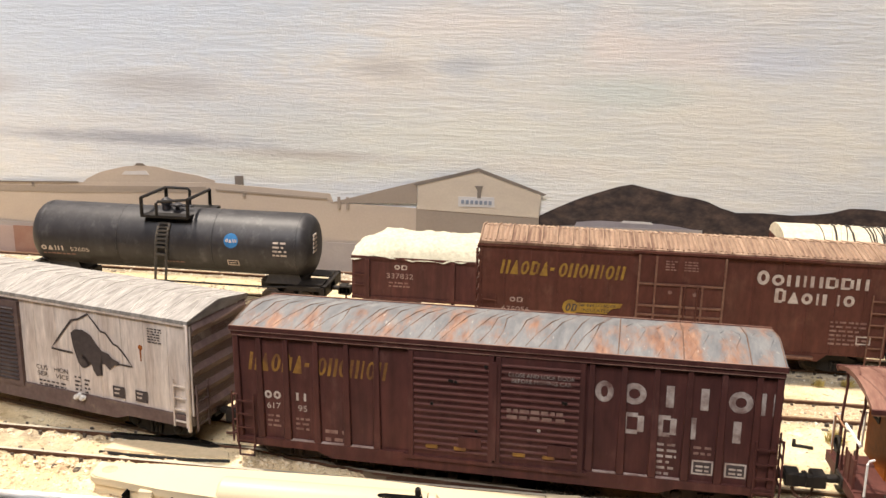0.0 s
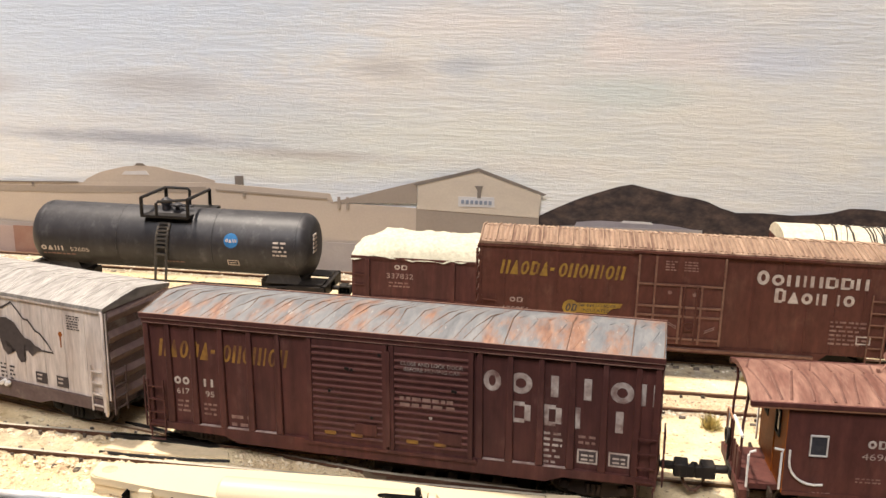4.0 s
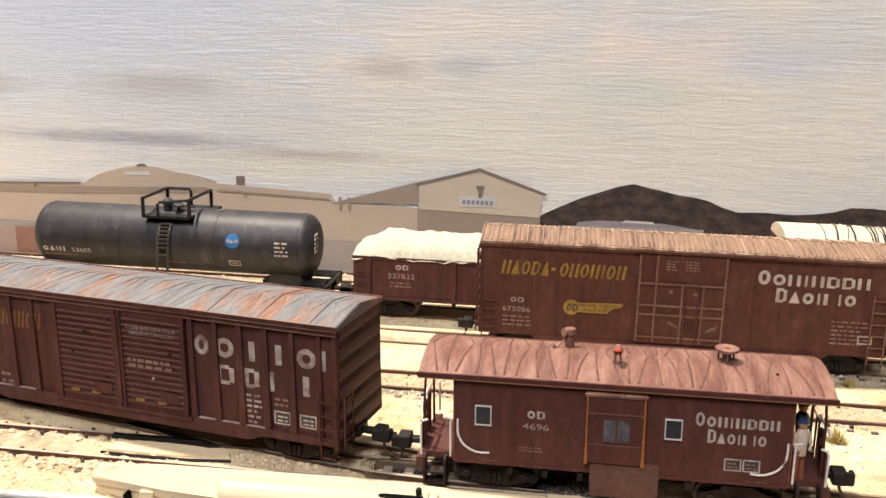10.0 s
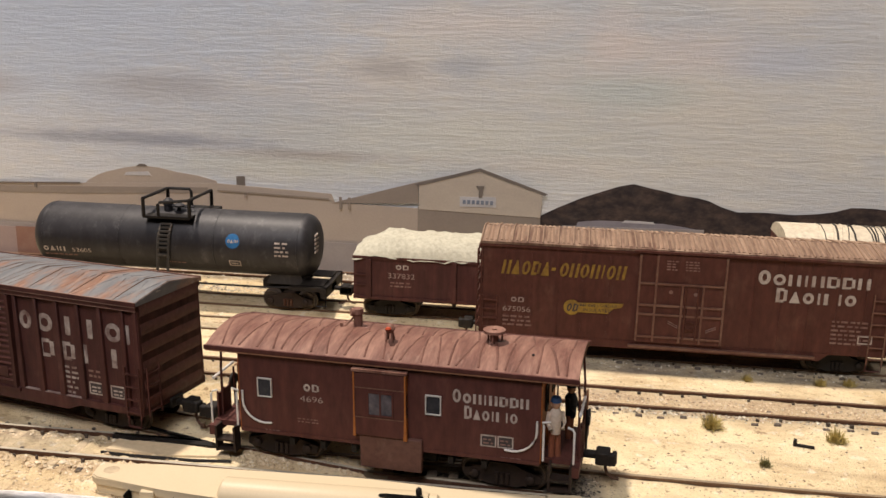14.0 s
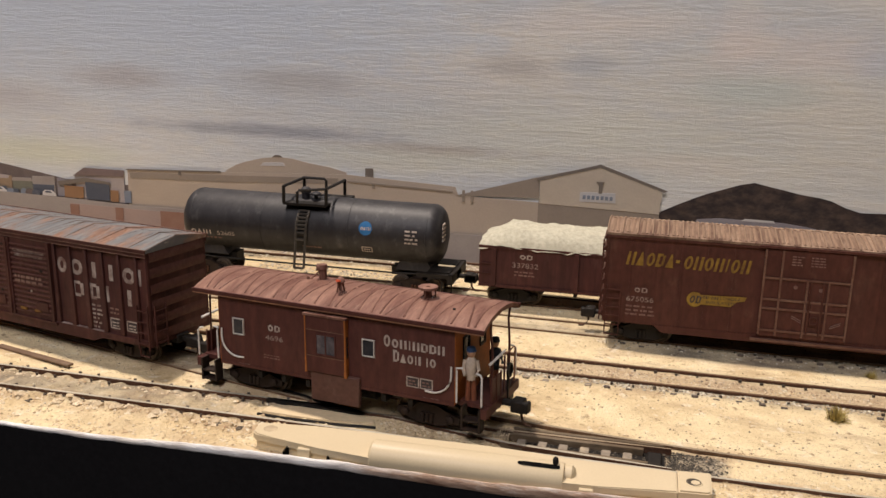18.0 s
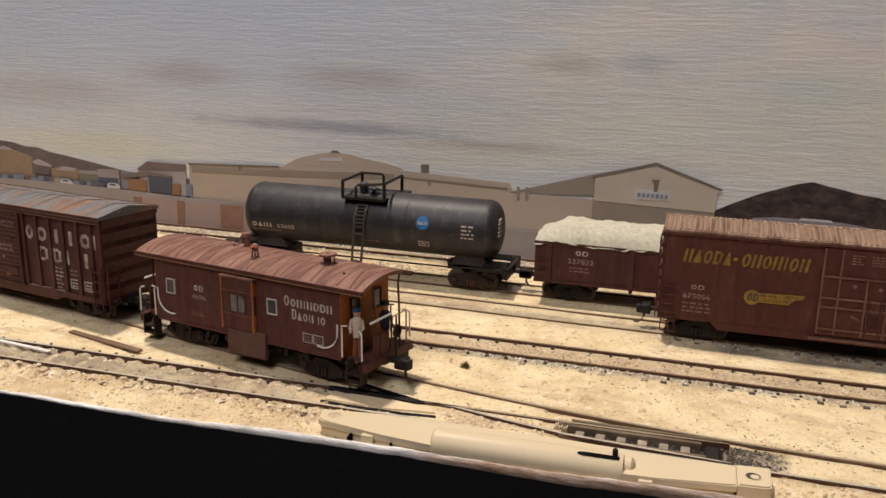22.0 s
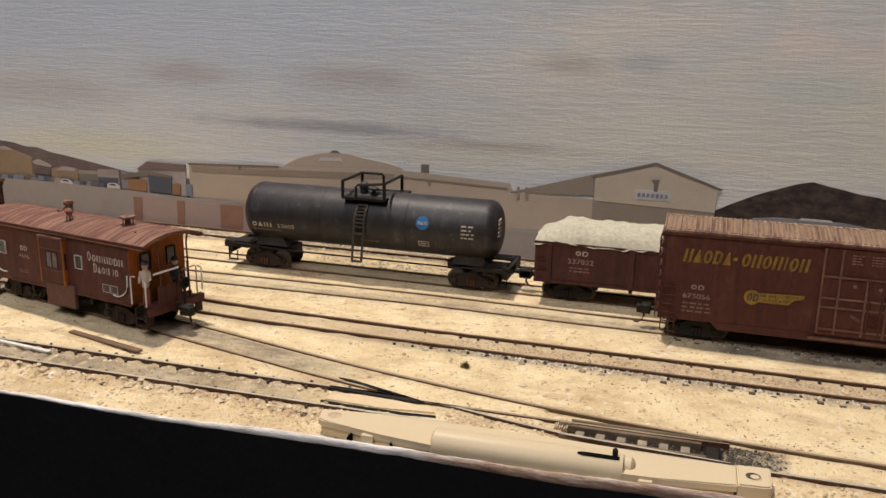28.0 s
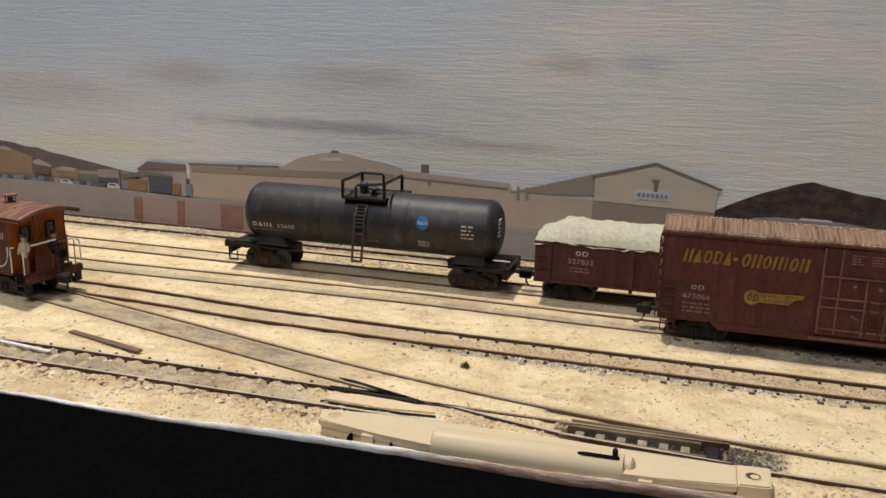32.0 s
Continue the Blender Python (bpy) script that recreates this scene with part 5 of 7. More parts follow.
def rivets(parent, rows, y, material, x_step=0.12):
    bm = bmesh.new()
    for x0, z0, x1, z1 in rows:
        n = max(2, int(math.hypot(x1 - x0, z1 - z0) / x_step))
        for i in range(n + 1):
            x, z, r = x0 + (x1 - x0) * i / n, z0 + (z1 - z0) * i / n, 0.014
            tip = bm.verts.new((x, y - 0.012, z))
            ring = [bm.verts.new((x + r * c, y, z + r * d)) for c, d in ((1, 0), (0, 1), (-1, 0), (0, -1))]
            for k in range(4):
                bm.faces.new((tip, ring[k], ring[(k + 1) % 4]))
    tagged(part("rivets", bm, material, parent), kind="stuff")


def make_insulated_boxcar():
    """The standing brown boxcar with the yellow and white company markings."""
    car = thing("boxcar", "brown insulated boxcar with dusty ribbed roof standing on sandy siding", "boxcar", at=cm(4.99, 1.0, 0.2))
    H, W, zb, ze = 4.98, 1.0, 0.60, 3.03
    bm = bmesh.new()
    bx(bm, -H, H, -W + 0.02, W - 0.02, zb, ze)
    body = part("body", bm, M_BROWN, car)
    for s in (-1, 1):
        bm = bmesh.new()
        plate_xz(bm, [(-3.65, zb + 0.02), (-3.42, 0.42), (3.42, 0.42), (3.65, zb + 0.02)], s * (W - 0.03) - 0.025, s * (W - 0.03) + 0.025)
        part("side_sill", bm, M_BROWN, car)
        bm = bmesh.new()
        bx(bm, -H, H, min(s * W, s * (W + 0.03)), max(s * W, s * (W + 0.03)), ze - 0.13, ze - 0.06)
        part("eave_strip", bm, M_BROWN, car, "worn eave strip")
    roof_panels(car, H, W, ze, 0.17, M_BOX_ROOF, 26, "straight", rib=M_ROOF_RIB)
    corrugated_end(car, -H, -1, W - 0.02, zb, ze - 0.05, 0.15, M_BROWN, 8)
    corrugated_end(car, H, 1, W - 0.02, zb, ze - 0.05, 0.15, M_BROWN, 8)
    y = -W - 0.002
    # panel joints
    for x in (-4.95, -4.35, -3.7, -3.05, -2.4, -1.75, 1.75, 2.4, 3.05, 3.7, 4.35, 4.93):
        bm = bmesh.new()
        bx(bm, x - 0.018, x + 0.018, -W + 0.0, -W + 0.03, zb + 0.02, ze - 0.14)
        part("panel_joint", bm, M_BROWN, body)
    rivets(car, [(x, zb + 0.06, x, ze - 0.2) for x in (-4.9, -4.3, -3.65, -3.0, -2.35, -1.7, 1.8, 2.45, 3.1, 3.75, 4.4, 4.88)] + [(-H, zb + 0.05, -1.1, zb + 0.05), (1.1, zb + 0.05, H, zb + 0.05)], -W + 0.005, M_BROWN)
    # plug door
    bm = bmesh.new()
    bx(bm, -1.03, 1.06, -W - 0.05, -W + 0.03, 0.62, 2.93)
    soften(bm, 0.02)
    door = part("door", bm, M_BROWN, car)
    for x in (-1.03, -0.62, 0.02, 0.52, 1.03):
        bm = bmesh.new()
        bx(bm, x - 0.025, x + 0.025, -W - 0.10, -W - 0.05, 0.68, 2.2 if -0.5 < x < 0.9 else 2.9)
        part("door_post", bm, M_SCUFF_LIT, door)
    for z in (0.80, 1.38, 1.62, 2.18):
        bm = bmesh.new()
        bx(bm, -1.03, 1.05, -W - 0.09, -W - 0.05, z - 0.025, z + 0.025)
        part("door_bar", bm, M_SCUFF_LIT, door)
    for x in (0.1, 0.4):
        bm = bmesh.new()
        tube(bm, [(x, -W - 0.12, 0.75), (x, -W - 0.12, 2.15)], 0.025, 6)
        part("lock_rod", bm, M_BROWN, door)
    bm = bmesh.new()
    lathe_y(bm, [(-W - 0.06, 0.11), (-W - 0.13, 0.11), (-W - 0.13, 0.085), (-W - 0.07, 0.085)], 16, 0.25, 1.15)
    part("lock_wheel", bm, M_BROWN, door)
    bm = bmesh.new()
    bx(bm, 0.16, 0.46, -W - 0.085, -W - 0.05, 0.98, 1.62)
    soften(bm, 0.012)
    part("lock_plate", bm, M_BROWN, door, "raised lock plate")
    for x, lean in ((-0.15, -0.10), (0.78, 0.10)):
        bm = bmesh.new()
        for k in (0, 0.05):
            tube(bm, [(x - 0.12, -W - 0.055, 1.08 - lean + k), (x + 0.12, -W - 0.055, 1.08 + lean * 0.2 + k)], 0.012, 5)
        part("latch_mark", bm, M_LETTER_FADED, door)
    for z in (0.52, 2.97):
        bm = bmesh.new()
        bx(bm, -1.2, 3.3, -W - 0.09, -W + 0.02, z - 0.03, z + 0.03)
        part("door_track", bm, M_SCUFF_LIT if z < 1 else M_BROWN, car, "scuffed door track")
    # markings
    marks("hwobw-", -4.48, 2.20, 1.36, 0.36, y, M_YELLOW, car, 0.18, label="yellow company lettering")
    marks("ohohioh", -3.04, 2.20, 1.66, 0.36, y, M_YELLOW, car, 0.18, label="yellow company lettering")
    marks("ob", -4.2, 1.47, 0.36, 0.13, y, M_LETTER_DIM, car)
    lettering("675056", -4.38, 1.22, 0.70, 0.13, y, M_LETTER_DIM, car)
    text_bars(-4.38, 1.06, 0.75, 3, 0.11, y, M_LETTER_FADED, car, 2)
    bm = bmesh.new()
    lathe_y(bm, [(y, 0.2), (y - 0.006, 0.2)], 28, -2.65, 1.42)
    plate_xz(bm, [(-2.52, 1.30), (-2.52, 1.55), (-1.37, 1.59), (-1.42, 1.48), (-1.62, 1.44), (-1.75, 1.30)], y - 0.005, y)
    badge = part("yellow_badge", bm, M_YELLOW_DULL, car, "yellow company badge")
    marks("ob", -2.80, 1.32, 0.30, 0.20, y - 0.012, M_CHAR, badge, 0.2)
    lettering("LOADER", -2.02, 1.475, 0.50, 0.075, y - 0.012, M_CHAR, badge)
    marks("owl-bwo", -2.46, 1.465, 0.40, 0.075, y - 0.012, M_CHAR, badge, 0.1)
    lettering("INSULATED", -2.36, 1.335, 0.70, 0.08, y - 0.012, M_CHAR, badge)
    marks("oohihbbh", 1.76, 2.30, 2.66, 0.28, y, M_LETTER, car, tall=1.3, label="white company lettering")
    marks("bwoilio", 2.22, 1.87, 1.92, 0.28, y, M_LETTER, car, tall=1.3, label="white company lettering")
    text_bars(3.62, 1.44, 0.9, 6, 0.11, y, M_LETTER_FADED, car, 4)
    for z0, n in ((2.62, 4),):
        text_bars(-0.4, 2.75, 0.28, n, 0.07, -W - 0.057, M_LETTER_FADED, car, 6)
        text_bars(0.05, 2.75, 0.34, n, 0.07, -W - 0.057, M_LETTER_FADED, car, 7)
    bm = bmesh.new()
    for x0, x1, z0, z1 in ((4.26, 4.60, 0.93, 0.96), (4.26, 4.60, 1.11, 1.14), (4.26, 4.29, 0.96, 1.11), (4.57, 4.60, 0.96, 1.11)):
        bx(bm, x0, x1, y - 0.004, y, z0, z1)
    part("stencil_box", bm, M_LETTER, car)
    for x, z in ((-0.25, 1.98), (0.35, 1.95)):
        bm = bmesh.new()
        lathe_y(bm, [(-W - 0.052, 0.05), (-W - 0.056, 0.05), (-W - 0.056, 0.045)], 16, x, z)
        part("door_mark", bm, M_LETTER_FADED, door)
    ladder(car, -4.9, -W, 0.42, 1.62, 5, 0.36, M_BROWN)
    ladder(car, 4.52, -W, 0.42, 2.2, 6, 0.36, M_SCUFF_LIT)
    end_ladder(car, -H - 0.05, -0.9, 0.6, 2.8, 8, -1, M_BROWN)
    for x in (-4.9, 4.52):
        bm = bmesh.new()
        tube(bm, [(x, -W - 0.03, 0.45), (x, -W - 0.03, 0.26), (x + 0.36, -W - 0.03, 0.26), (x + 0.36, -W - 0.03, 0.45)], 0.02, 6)
        part("stirrup_step", bm, M_BROWN, car)
    underframe(car, H)
    for x in (-3.95, 3.95):
        truck(car, x, material=M_UNDER, spring=M_UNDER)
    coupler(car, -H, -1)
    coupler(car, H, 1)
    return car


def make_gondola():
    car = thing("gondola", "dark red gondola with its load under cream canvas", "gondola", at=cm(1.10, 3.2, 0.2))
    H, W, zb, zt = 4.9, 1.0, 0.66, 1.86
    bm = bmesh.new()
    bx(bm, -H, H, -W + 0.03, W - 0.03, zb, zt - 0.25)
    part("body", bm, M_BROWN_DARK, car)
    for s in (-1, 1):
        bm = bmesh.new()
        bx(bm, -H, H, min(s * (W - 0.06), s * W), max(s * (W - 0.06), s * W), zb, zt)
        part("side_wall", bm, M_BROWN_DARK, car)
        bm = bmesh.new()
        bx(bm, -H - 0.02, H + 0.02, min(s * (W - 0.06), s * (W + 0.05)), max(s * (W - 0.06), s * (W + 0.05)), zt - 0.08, zt)
        part("top_rail", bm, M_BROWN_DARK, car)
        bm = bmesh.new()
        bx(bm, -H, H, min(s * (W - 0.06), s * (W + 0.04)), max(s * (W - 0.06), s * (W + 0.04)), zb - 0.06, zb + 0.03)
        part("side_sill", bm, M_BROWN_DARK, car)
        bm = bmesh.new()
        bx(bm, min(s * H, s * (H - 0.06)), max(s * H, s * (H - 0.06)), -W + 0.06, W - 0.06, zb, zt)
        part("end_wall", bm, M_BROWN_DARK, car)
    for i in range(12):
        x = -H + 0.45 + i * (2 * H - 0.9) / 11
        bm = bmesh.new()
        plate_xz(bm, [(x - 0.07, zb), (x - 0.07, zt - 0.08), (x + 0.07, zt - 0.08), (x + 0.07, zb)], -W - 0.09, -W + 0.01)
        if not 0 < i < 3:
            part("side_post", bm, M_BROWN_DARK, car)
        else:
            bm.free()
    # the canvas sheet over a heaped load
    nx, ny = 90, 26
    bm = bmesh.new()
    grid = []
    for i in range(nx + 1):
        x = -H - 0.02 + (2 * H + 0.04) * i / nx
        row = []
        for j in range(ny + 1):
            v = j / ny * 2 - 1
            y = v * (W + 0.06)
            dome = max(0.0, 1 - abs(v) ** 3.4) * 0.44
            ends = min(1, (i + 2) / 9, (nx - i + 2) / 9)
            wr = noise.noise(Vector((x * 1.6, y * 1.8, 0))) * 0.07 + noise.noise(Vector((x * 4.5, y * 4.2, 3))) * 0.05 + abs(noise.noise(Vector((x * 3.1 + y, y * 1.2, 6)))) * 0.06
            hang = -(max(0.0, abs(v) - 0.84) / 0.16) ** 2 * (0.10 + 0.13 * noise.noise(Vector((x * 1.1, 0, 8))) + 0.04 * noise.noise(Vector((x * 3.1, 0, 2))))
            row.append(bm.verts.new((x + 0.06 * noise.noise(Vector((y * 2, x, 1))) * (1 if i in (0, nx) else 0), y + (0.04 * noise.noise(Vector((x * 3, 2, v))) if abs(v) > 0.9 else 0), zt + 0.03 + dome * ends + wr * (0.4 + 0.6 * ends) + hang)))
        grid.append(row)
    for i in range(nx):
        for j in range(ny):
            bm.faces.new((grid[i][j], grid[i + 1][j], grid[i + 1][j + 1], grid[i][j + 1]))
    part("canvas_cover", bm, M_TARP, car, "creased cream canvas cover")
    y = -W - 0.004
    marks("ob", -H + 1.20, 1.50, 0.40, 0.14, y, M_LETTER, car)
    lettering("337832", -H + 1.0, 1.24, 0.76, 0.15, y, M_LETTER_DIM, car)
    text_bars(-H + 1.06, 1.09, 0.6, 2, 0.1, y, M_LETTER_FADED, car, 12)
    for z in (1.0, 1.3):
        bm = bmesh.new()
        bx(bm, -H + 0.05, -H + 0.42, -W - 0.06, -W - 0.03, z, z + 0.03)
        part("grab_iron", bm, M_BROWN_DARK, car)
    underframe(car, H, 0.45)
    for x in (-3.9, 3.9):
        truck(car, x, material=M_UNDER, spring=M_UNDER)
    coupler(car, -H, -1)
    coupler(car, H, 1)


def make_tank_car():
    car = thing("tank_car", "black tank car with dome platform and side ladders on sandy siding", "tank car", at=cm(-9.38, 3.2, 0.2))
    R, L, zc = 0.94, 4.34, 1.81
    bm = bmesh.new()
    st = []
    for a in range(0, 91, 10):
        st.append((-L + 0.42 * (1 - math.cos(radians(a))), max(0.02, R * math.sin(radians(a)) ** 0.6)))
    st2 = [(-x, r) for x, r in reversed(st)]
    lathe_x(bm, st + st2, 48, 0, zc)
    tank = part("tank", bm, M_BLACK, car)
    for x in (-L + 0.45, -1.5, 1.4, L - 0.45):
        bm = bmesh.new()
        lathe_x(bm, [(x - 0.02, R + 0.001), (x - 0.015, R + 0.008), (x + 0.015, R + 0.008), (x + 0.02, R + 0.001)], 48, 0, zc)
        part("weld_band", bm, M_BLACK, tank)
    # dome, platform and railings
    bm = bmesh.new()
    lathe_z(bm, [(zc + R - 0.1, 0.13), (zc + R + 0.10, 0.13), (zc + R + 0.13, 0.16), (zc + R + 0.26, 0.15), (zc + R + 0.32, 0.07)], 18, -0.22, -0.2)
    part("dome_valve", bm, M_BLACK, car)
    bm = bmesh.new()
    lathe_z(bm, [(zc + R - 0.05, 0.06), (zc + R + 0.08, 0.06), (zc + R + 0.09, 0.17), (zc + R + 0.14, 0.17), (zc + R + 0.2, 0.05)], 16, 0.14, -0.25)
    tube(bm, [(-0.1, -0.25, zc + R + 0.1), (0.62, -0.25, zc + R + 0.1)], 0.035, 6)
    part("safety_valve", bm, M_BLACK, car)
    zp = zc + R - 0.16
    for s in (-1, 1):
        bm = bmesh.new()
        bx(bm, -0.72, 0.72, min(s * 0.45, s * 0.88), max(s * 0.45, s * 0.88), zp, zp + 0.07)
        part("platform", bm, M_UNDER, car)
        for x in (-0.7, 0.7):
            bm = bmesh.new()
            tube(bm, [(x, s * 0.84, zp + 0.05), (x, s * 0.84, zp + 0.58)], 0.052, 6)
            part("rail_post", bm, M_UNDER, car)
        bm = bmesh.new()
        tube(bm, [(-0.25, s * 0.84, zp + 0.06), (-0.25, s * 0.84, zp + 0.42), (-0.20, s * 0.84, zp + 0.47), (0.66, s * 0.84, zp + 0.56)] if s < 0 else [(-0.7, s * 0.84, zp + 0.57), (0.0, s * 0.84, zp + 0.57), (0.06, s * 0.84, zp + 0.5), (0.06, s * 0.84, zp + 0.05)], 0.045, 6)
        part("hand_rail", bm, M_UNDER, car)
    for x in (-0.7, 0.7):
        bm = bmesh.new()
        tube(bm, [(x, -0.84, zp + 0.57), (x, 0.84, zp + 0.57)], 0.048, 6)
        part("hand_rail", bm, M_UNDER, car)
    bm = bmesh.new()
    bx(bm, 0.66, 1.05, 0.35, 0.8, zp + 0.02, zp + 0.1)
    part("walk_plate", bm, M_UNDER, car)
    # ladder bowed over the flank
    for s in (-1, 1):
        arc = []
        for a in np.linspace(38, -4, 8):
            arc.append((0, s * (R + 0.06) * math.cos(radians(a)), zc + (R + 0.06) * math.sin(radians(a))))
        arc += [(0, s * (R + 0.05), zc - 0.3), (0, s * (R + 0.05), 0.62)]
        lad = bmesh.new()
        for dx in (-0.16, 0.16):
            tube(lad, [(x + dx - 0.17 + 0.14 * (z - 0.6) / 2.0, y, z) for x, y, z in arc], 0.042, 5)
        top = part("ladder", lad, M_LADDER, car)
        for i in range(9):
            f = i / 8 * (len(arc) - 1)
            k = min(int(f), len(arc) - 2)
            p = Vector(arc[k]).lerp(Vector(arc[k + 1]), f - k)
            x = -0.17 + 0.14 * (p.z - 0.6) / 2.0
            bm = bmesh.new()
            bx(bm, x - 0.16, x + 0.16, p.y - 0.04, p.y + 0.04, p.z - 0.028, p.z + 0.028)
            part("rung", bm, M_LADDER, top)
    # side rods, saddles, end sills
    for s in (-1, 1):
        bm = bmesh.new()
        tube(bm, [(-4.2, s * 0.9, 0.78), (-3.0, s * 0.9, 0.72), (3.0, s * 0.9, 0.72), (4.2, s * 0.9, 0.78)], 0.028, 6)
        part("side_rod", bm, M_UNDER, car)
    for s in (-1, 1):
        bm = bmesh.new()
        prism = [(s * (L - 1.5), 0.72), (s * (L - 1.3), 1.12), (s * (L - 0.5), 1.12), (s * (L - 0.35), 0.72)]
        plate_xz(bm, prism, -0.5, 0.5)
        part("saddle", bm, M_BLACK, car)
        bm = bmesh.new()
        bx(bm, min(s * (L - 1.7), s * (L + 0.42)), max(s * (L - 1.7), s * (L + 0.42)), -0.24, 0.24, 0.48, 0.74)
        bx(bm, min(s * (L + 0.26), s * (L + 0.42)), max(s * (L + 0.26), s * (L + 0.42)), -0.98, 0.98, 0.5, 0.8)
        for y in (-0.9, 0.9):
            bx(bm, min(s * (L - 0.7), s * (L + 0.42)), max(s * (L - 0.7), s * (L + 0.42)), y - 0.06, y + 0.06, 0.68, 0.8)
        part("end_sill", bm, M_UNDER, car)
        bm = bmesh.new()
        for y in (-0.5, 0.5):
            bx(bm, min(s * (L - 0.4), s * (L + 0.3)), max(s * (L - 0.4), s * (L + 0.3)), y - 0.3, y + 0.3, 0.8, 0.84)
        part("end_deck", bm, M_UNDER, car)
        for y in (-0.94, 0.94):
            bm = bmesh.new()
            tube(bm, [(s * (L + 0.1), y, 0.55), (s * (L + 0.1), y, 0.25), (s * (L + 0.4), y, 0.25), (s * (L + 0.4), y, 0.55)], 0.03, 6)
            part("stirrup_step", bm, M_UNDER, car)
        truck(car, s * 3.55, material=M_TRUCK, spring=M_RUST)
        coupler(car, s * (L + 0.4), s, 0.55)

    def on_tank(x, z):
        """Depth of the tank's flank at a height."""
        return -math.sqrt(max(0.0, (R + 0.006) ** 2 - (z - zc) ** 2))

    def wrap(ob):
        for v in ob.data.vertices:
            v.co.y = on_tank(0, v.co.z / U) * U
        return ob
    bm = bmesh.new()
    n = 36
    c = bm.verts.new((1.99, 0, 2.04))
    ring = [bm.verts.new((1.99 + 0.21 * math.cos(2 * math.pi * k / n), 0, 2.04 + 0.21 * math.sin(2 * math.pi * k / n))) for k in range(n)]
    mid = [bm.verts.new((1.99 + 0.11 * math.cos(2 * math.pi * k / n), 0, 2.04 + 0.11 * math.sin(2 * math.pi * k / n))) for k in range(n)]
    for k in range(n):
        bm.faces.new((mid[k], ring[k], ring[(k + 1) % n], mid[(k + 1) % n]))
        bm.faces.new((c, mid[k], mid[(k + 1) % n]))
    disc = wrap(part("blue_disc", bm, M_BLUE, tank, "blue company disc"))
    R += 0.006
    wrap(marks("owih", 1.82, 1.99, 0.34, 0.10, 0, M_LETTER, tank, 0.1))
    wrap(marks("owih", -3.9, 1.45, 0.72, 0.15, 0, M_LETTER, tank))
    wrap(lettering("52605", -2.98, 1.45, 0.6, 0.13, 0, M_LETTER, tank))
    wrap(text_bars(-3.87, 1.32, 1.1, 1, 0.09, 0, M_LETTER_FADED, tank, 3))
    wrap(text_bars(3.24, 2.02, 0.42, 4, 0.12, 0, M_LETTER, tank, 5))
    wrap(text_bars(-0.1, 1.27, 0.7, 1, 0.09, 0, M_LETTER_FADED, tank, 8))
    bm = bmesh.new()
    for x0, x1, z0, z1 in ((1.85, 2.2, 1.28, 1.31), (1.85, 2.2, 1.43, 1.46), (1.85, 1.88, 1.31, 1.43), (2.17, 2.2, 1.31, 1.43), (1.92, 2.12, 1.355, 1.385)):
        bm.faces.new([bm.verts.new(p) for p in ((x0, 0, z0), (x1, 0, z0), (x1, 0, z1), (x0, 0, z1))])
    wrap(part("stencil_box", bm, M_LETTER, tank))
    bm = bmesh.new()
    for k in range(5):
        z = 2.2 - k * 0.12
        bx(bm, L - 0.02, L + 0.012, -0.55, -0.25 + 0.05 * (k % 2), z, z + 0.06)
    part("small_print", bm, M_LETTER, tank)


def make_cream_car():
    car = thing("hopper_car", "covered hopper with cream roof and dark streaks behind the boxcar", "hopper car", at=cm(12.88, 3.2, 0.2))
    H, W = 5.0, 0.98
    bm = bmesh.new()
    bx(bm, -H, H, -W, W, 0.6, 2.8)
    soften(bm, 0.03)
    part("body", bm, M_BROWN, car)
    bm = bmesh.new()
    prof = [(-W - 0.02, 2.78), (-W * 0.9, 2.95), (-W * 0.55, 3.10), (0, 3.16), (W * 0.55, 3.10), (W * 0.9, 2.95), (W + 0.02, 2.78)]
    prism_x(bm, prof, -H, H)
    roof = part("roof", bm, M_CREAM_ROOF, car, "cream roof with dark streaks")
    rng = random.Random(4)
    x = -H + 1.0
    while x < H:
        bm = bmesh.new()
        w = rng.choice((0.014, 0.02, 0.03))
        lean = rng.uniform(0.05, 0.25)
        tube(bm, [(x + lean * (y / W), y, z + 0.004) for y, z in prof[1:-1]], w, 5)
        part("roof_rib", bm, M_UNDER if rng.random() < 0.6 else M_CREAM_ROOF, roof)
        x += rng.choice((0.06, 0.08, 0.1, 0.08, 0.3))
    underframe(car, H)
    for x in (-3.9, 3.9):
        truck(car, x, material=M_UNDER, spring=M_UNDER)
    coupler(car, -H, -1)


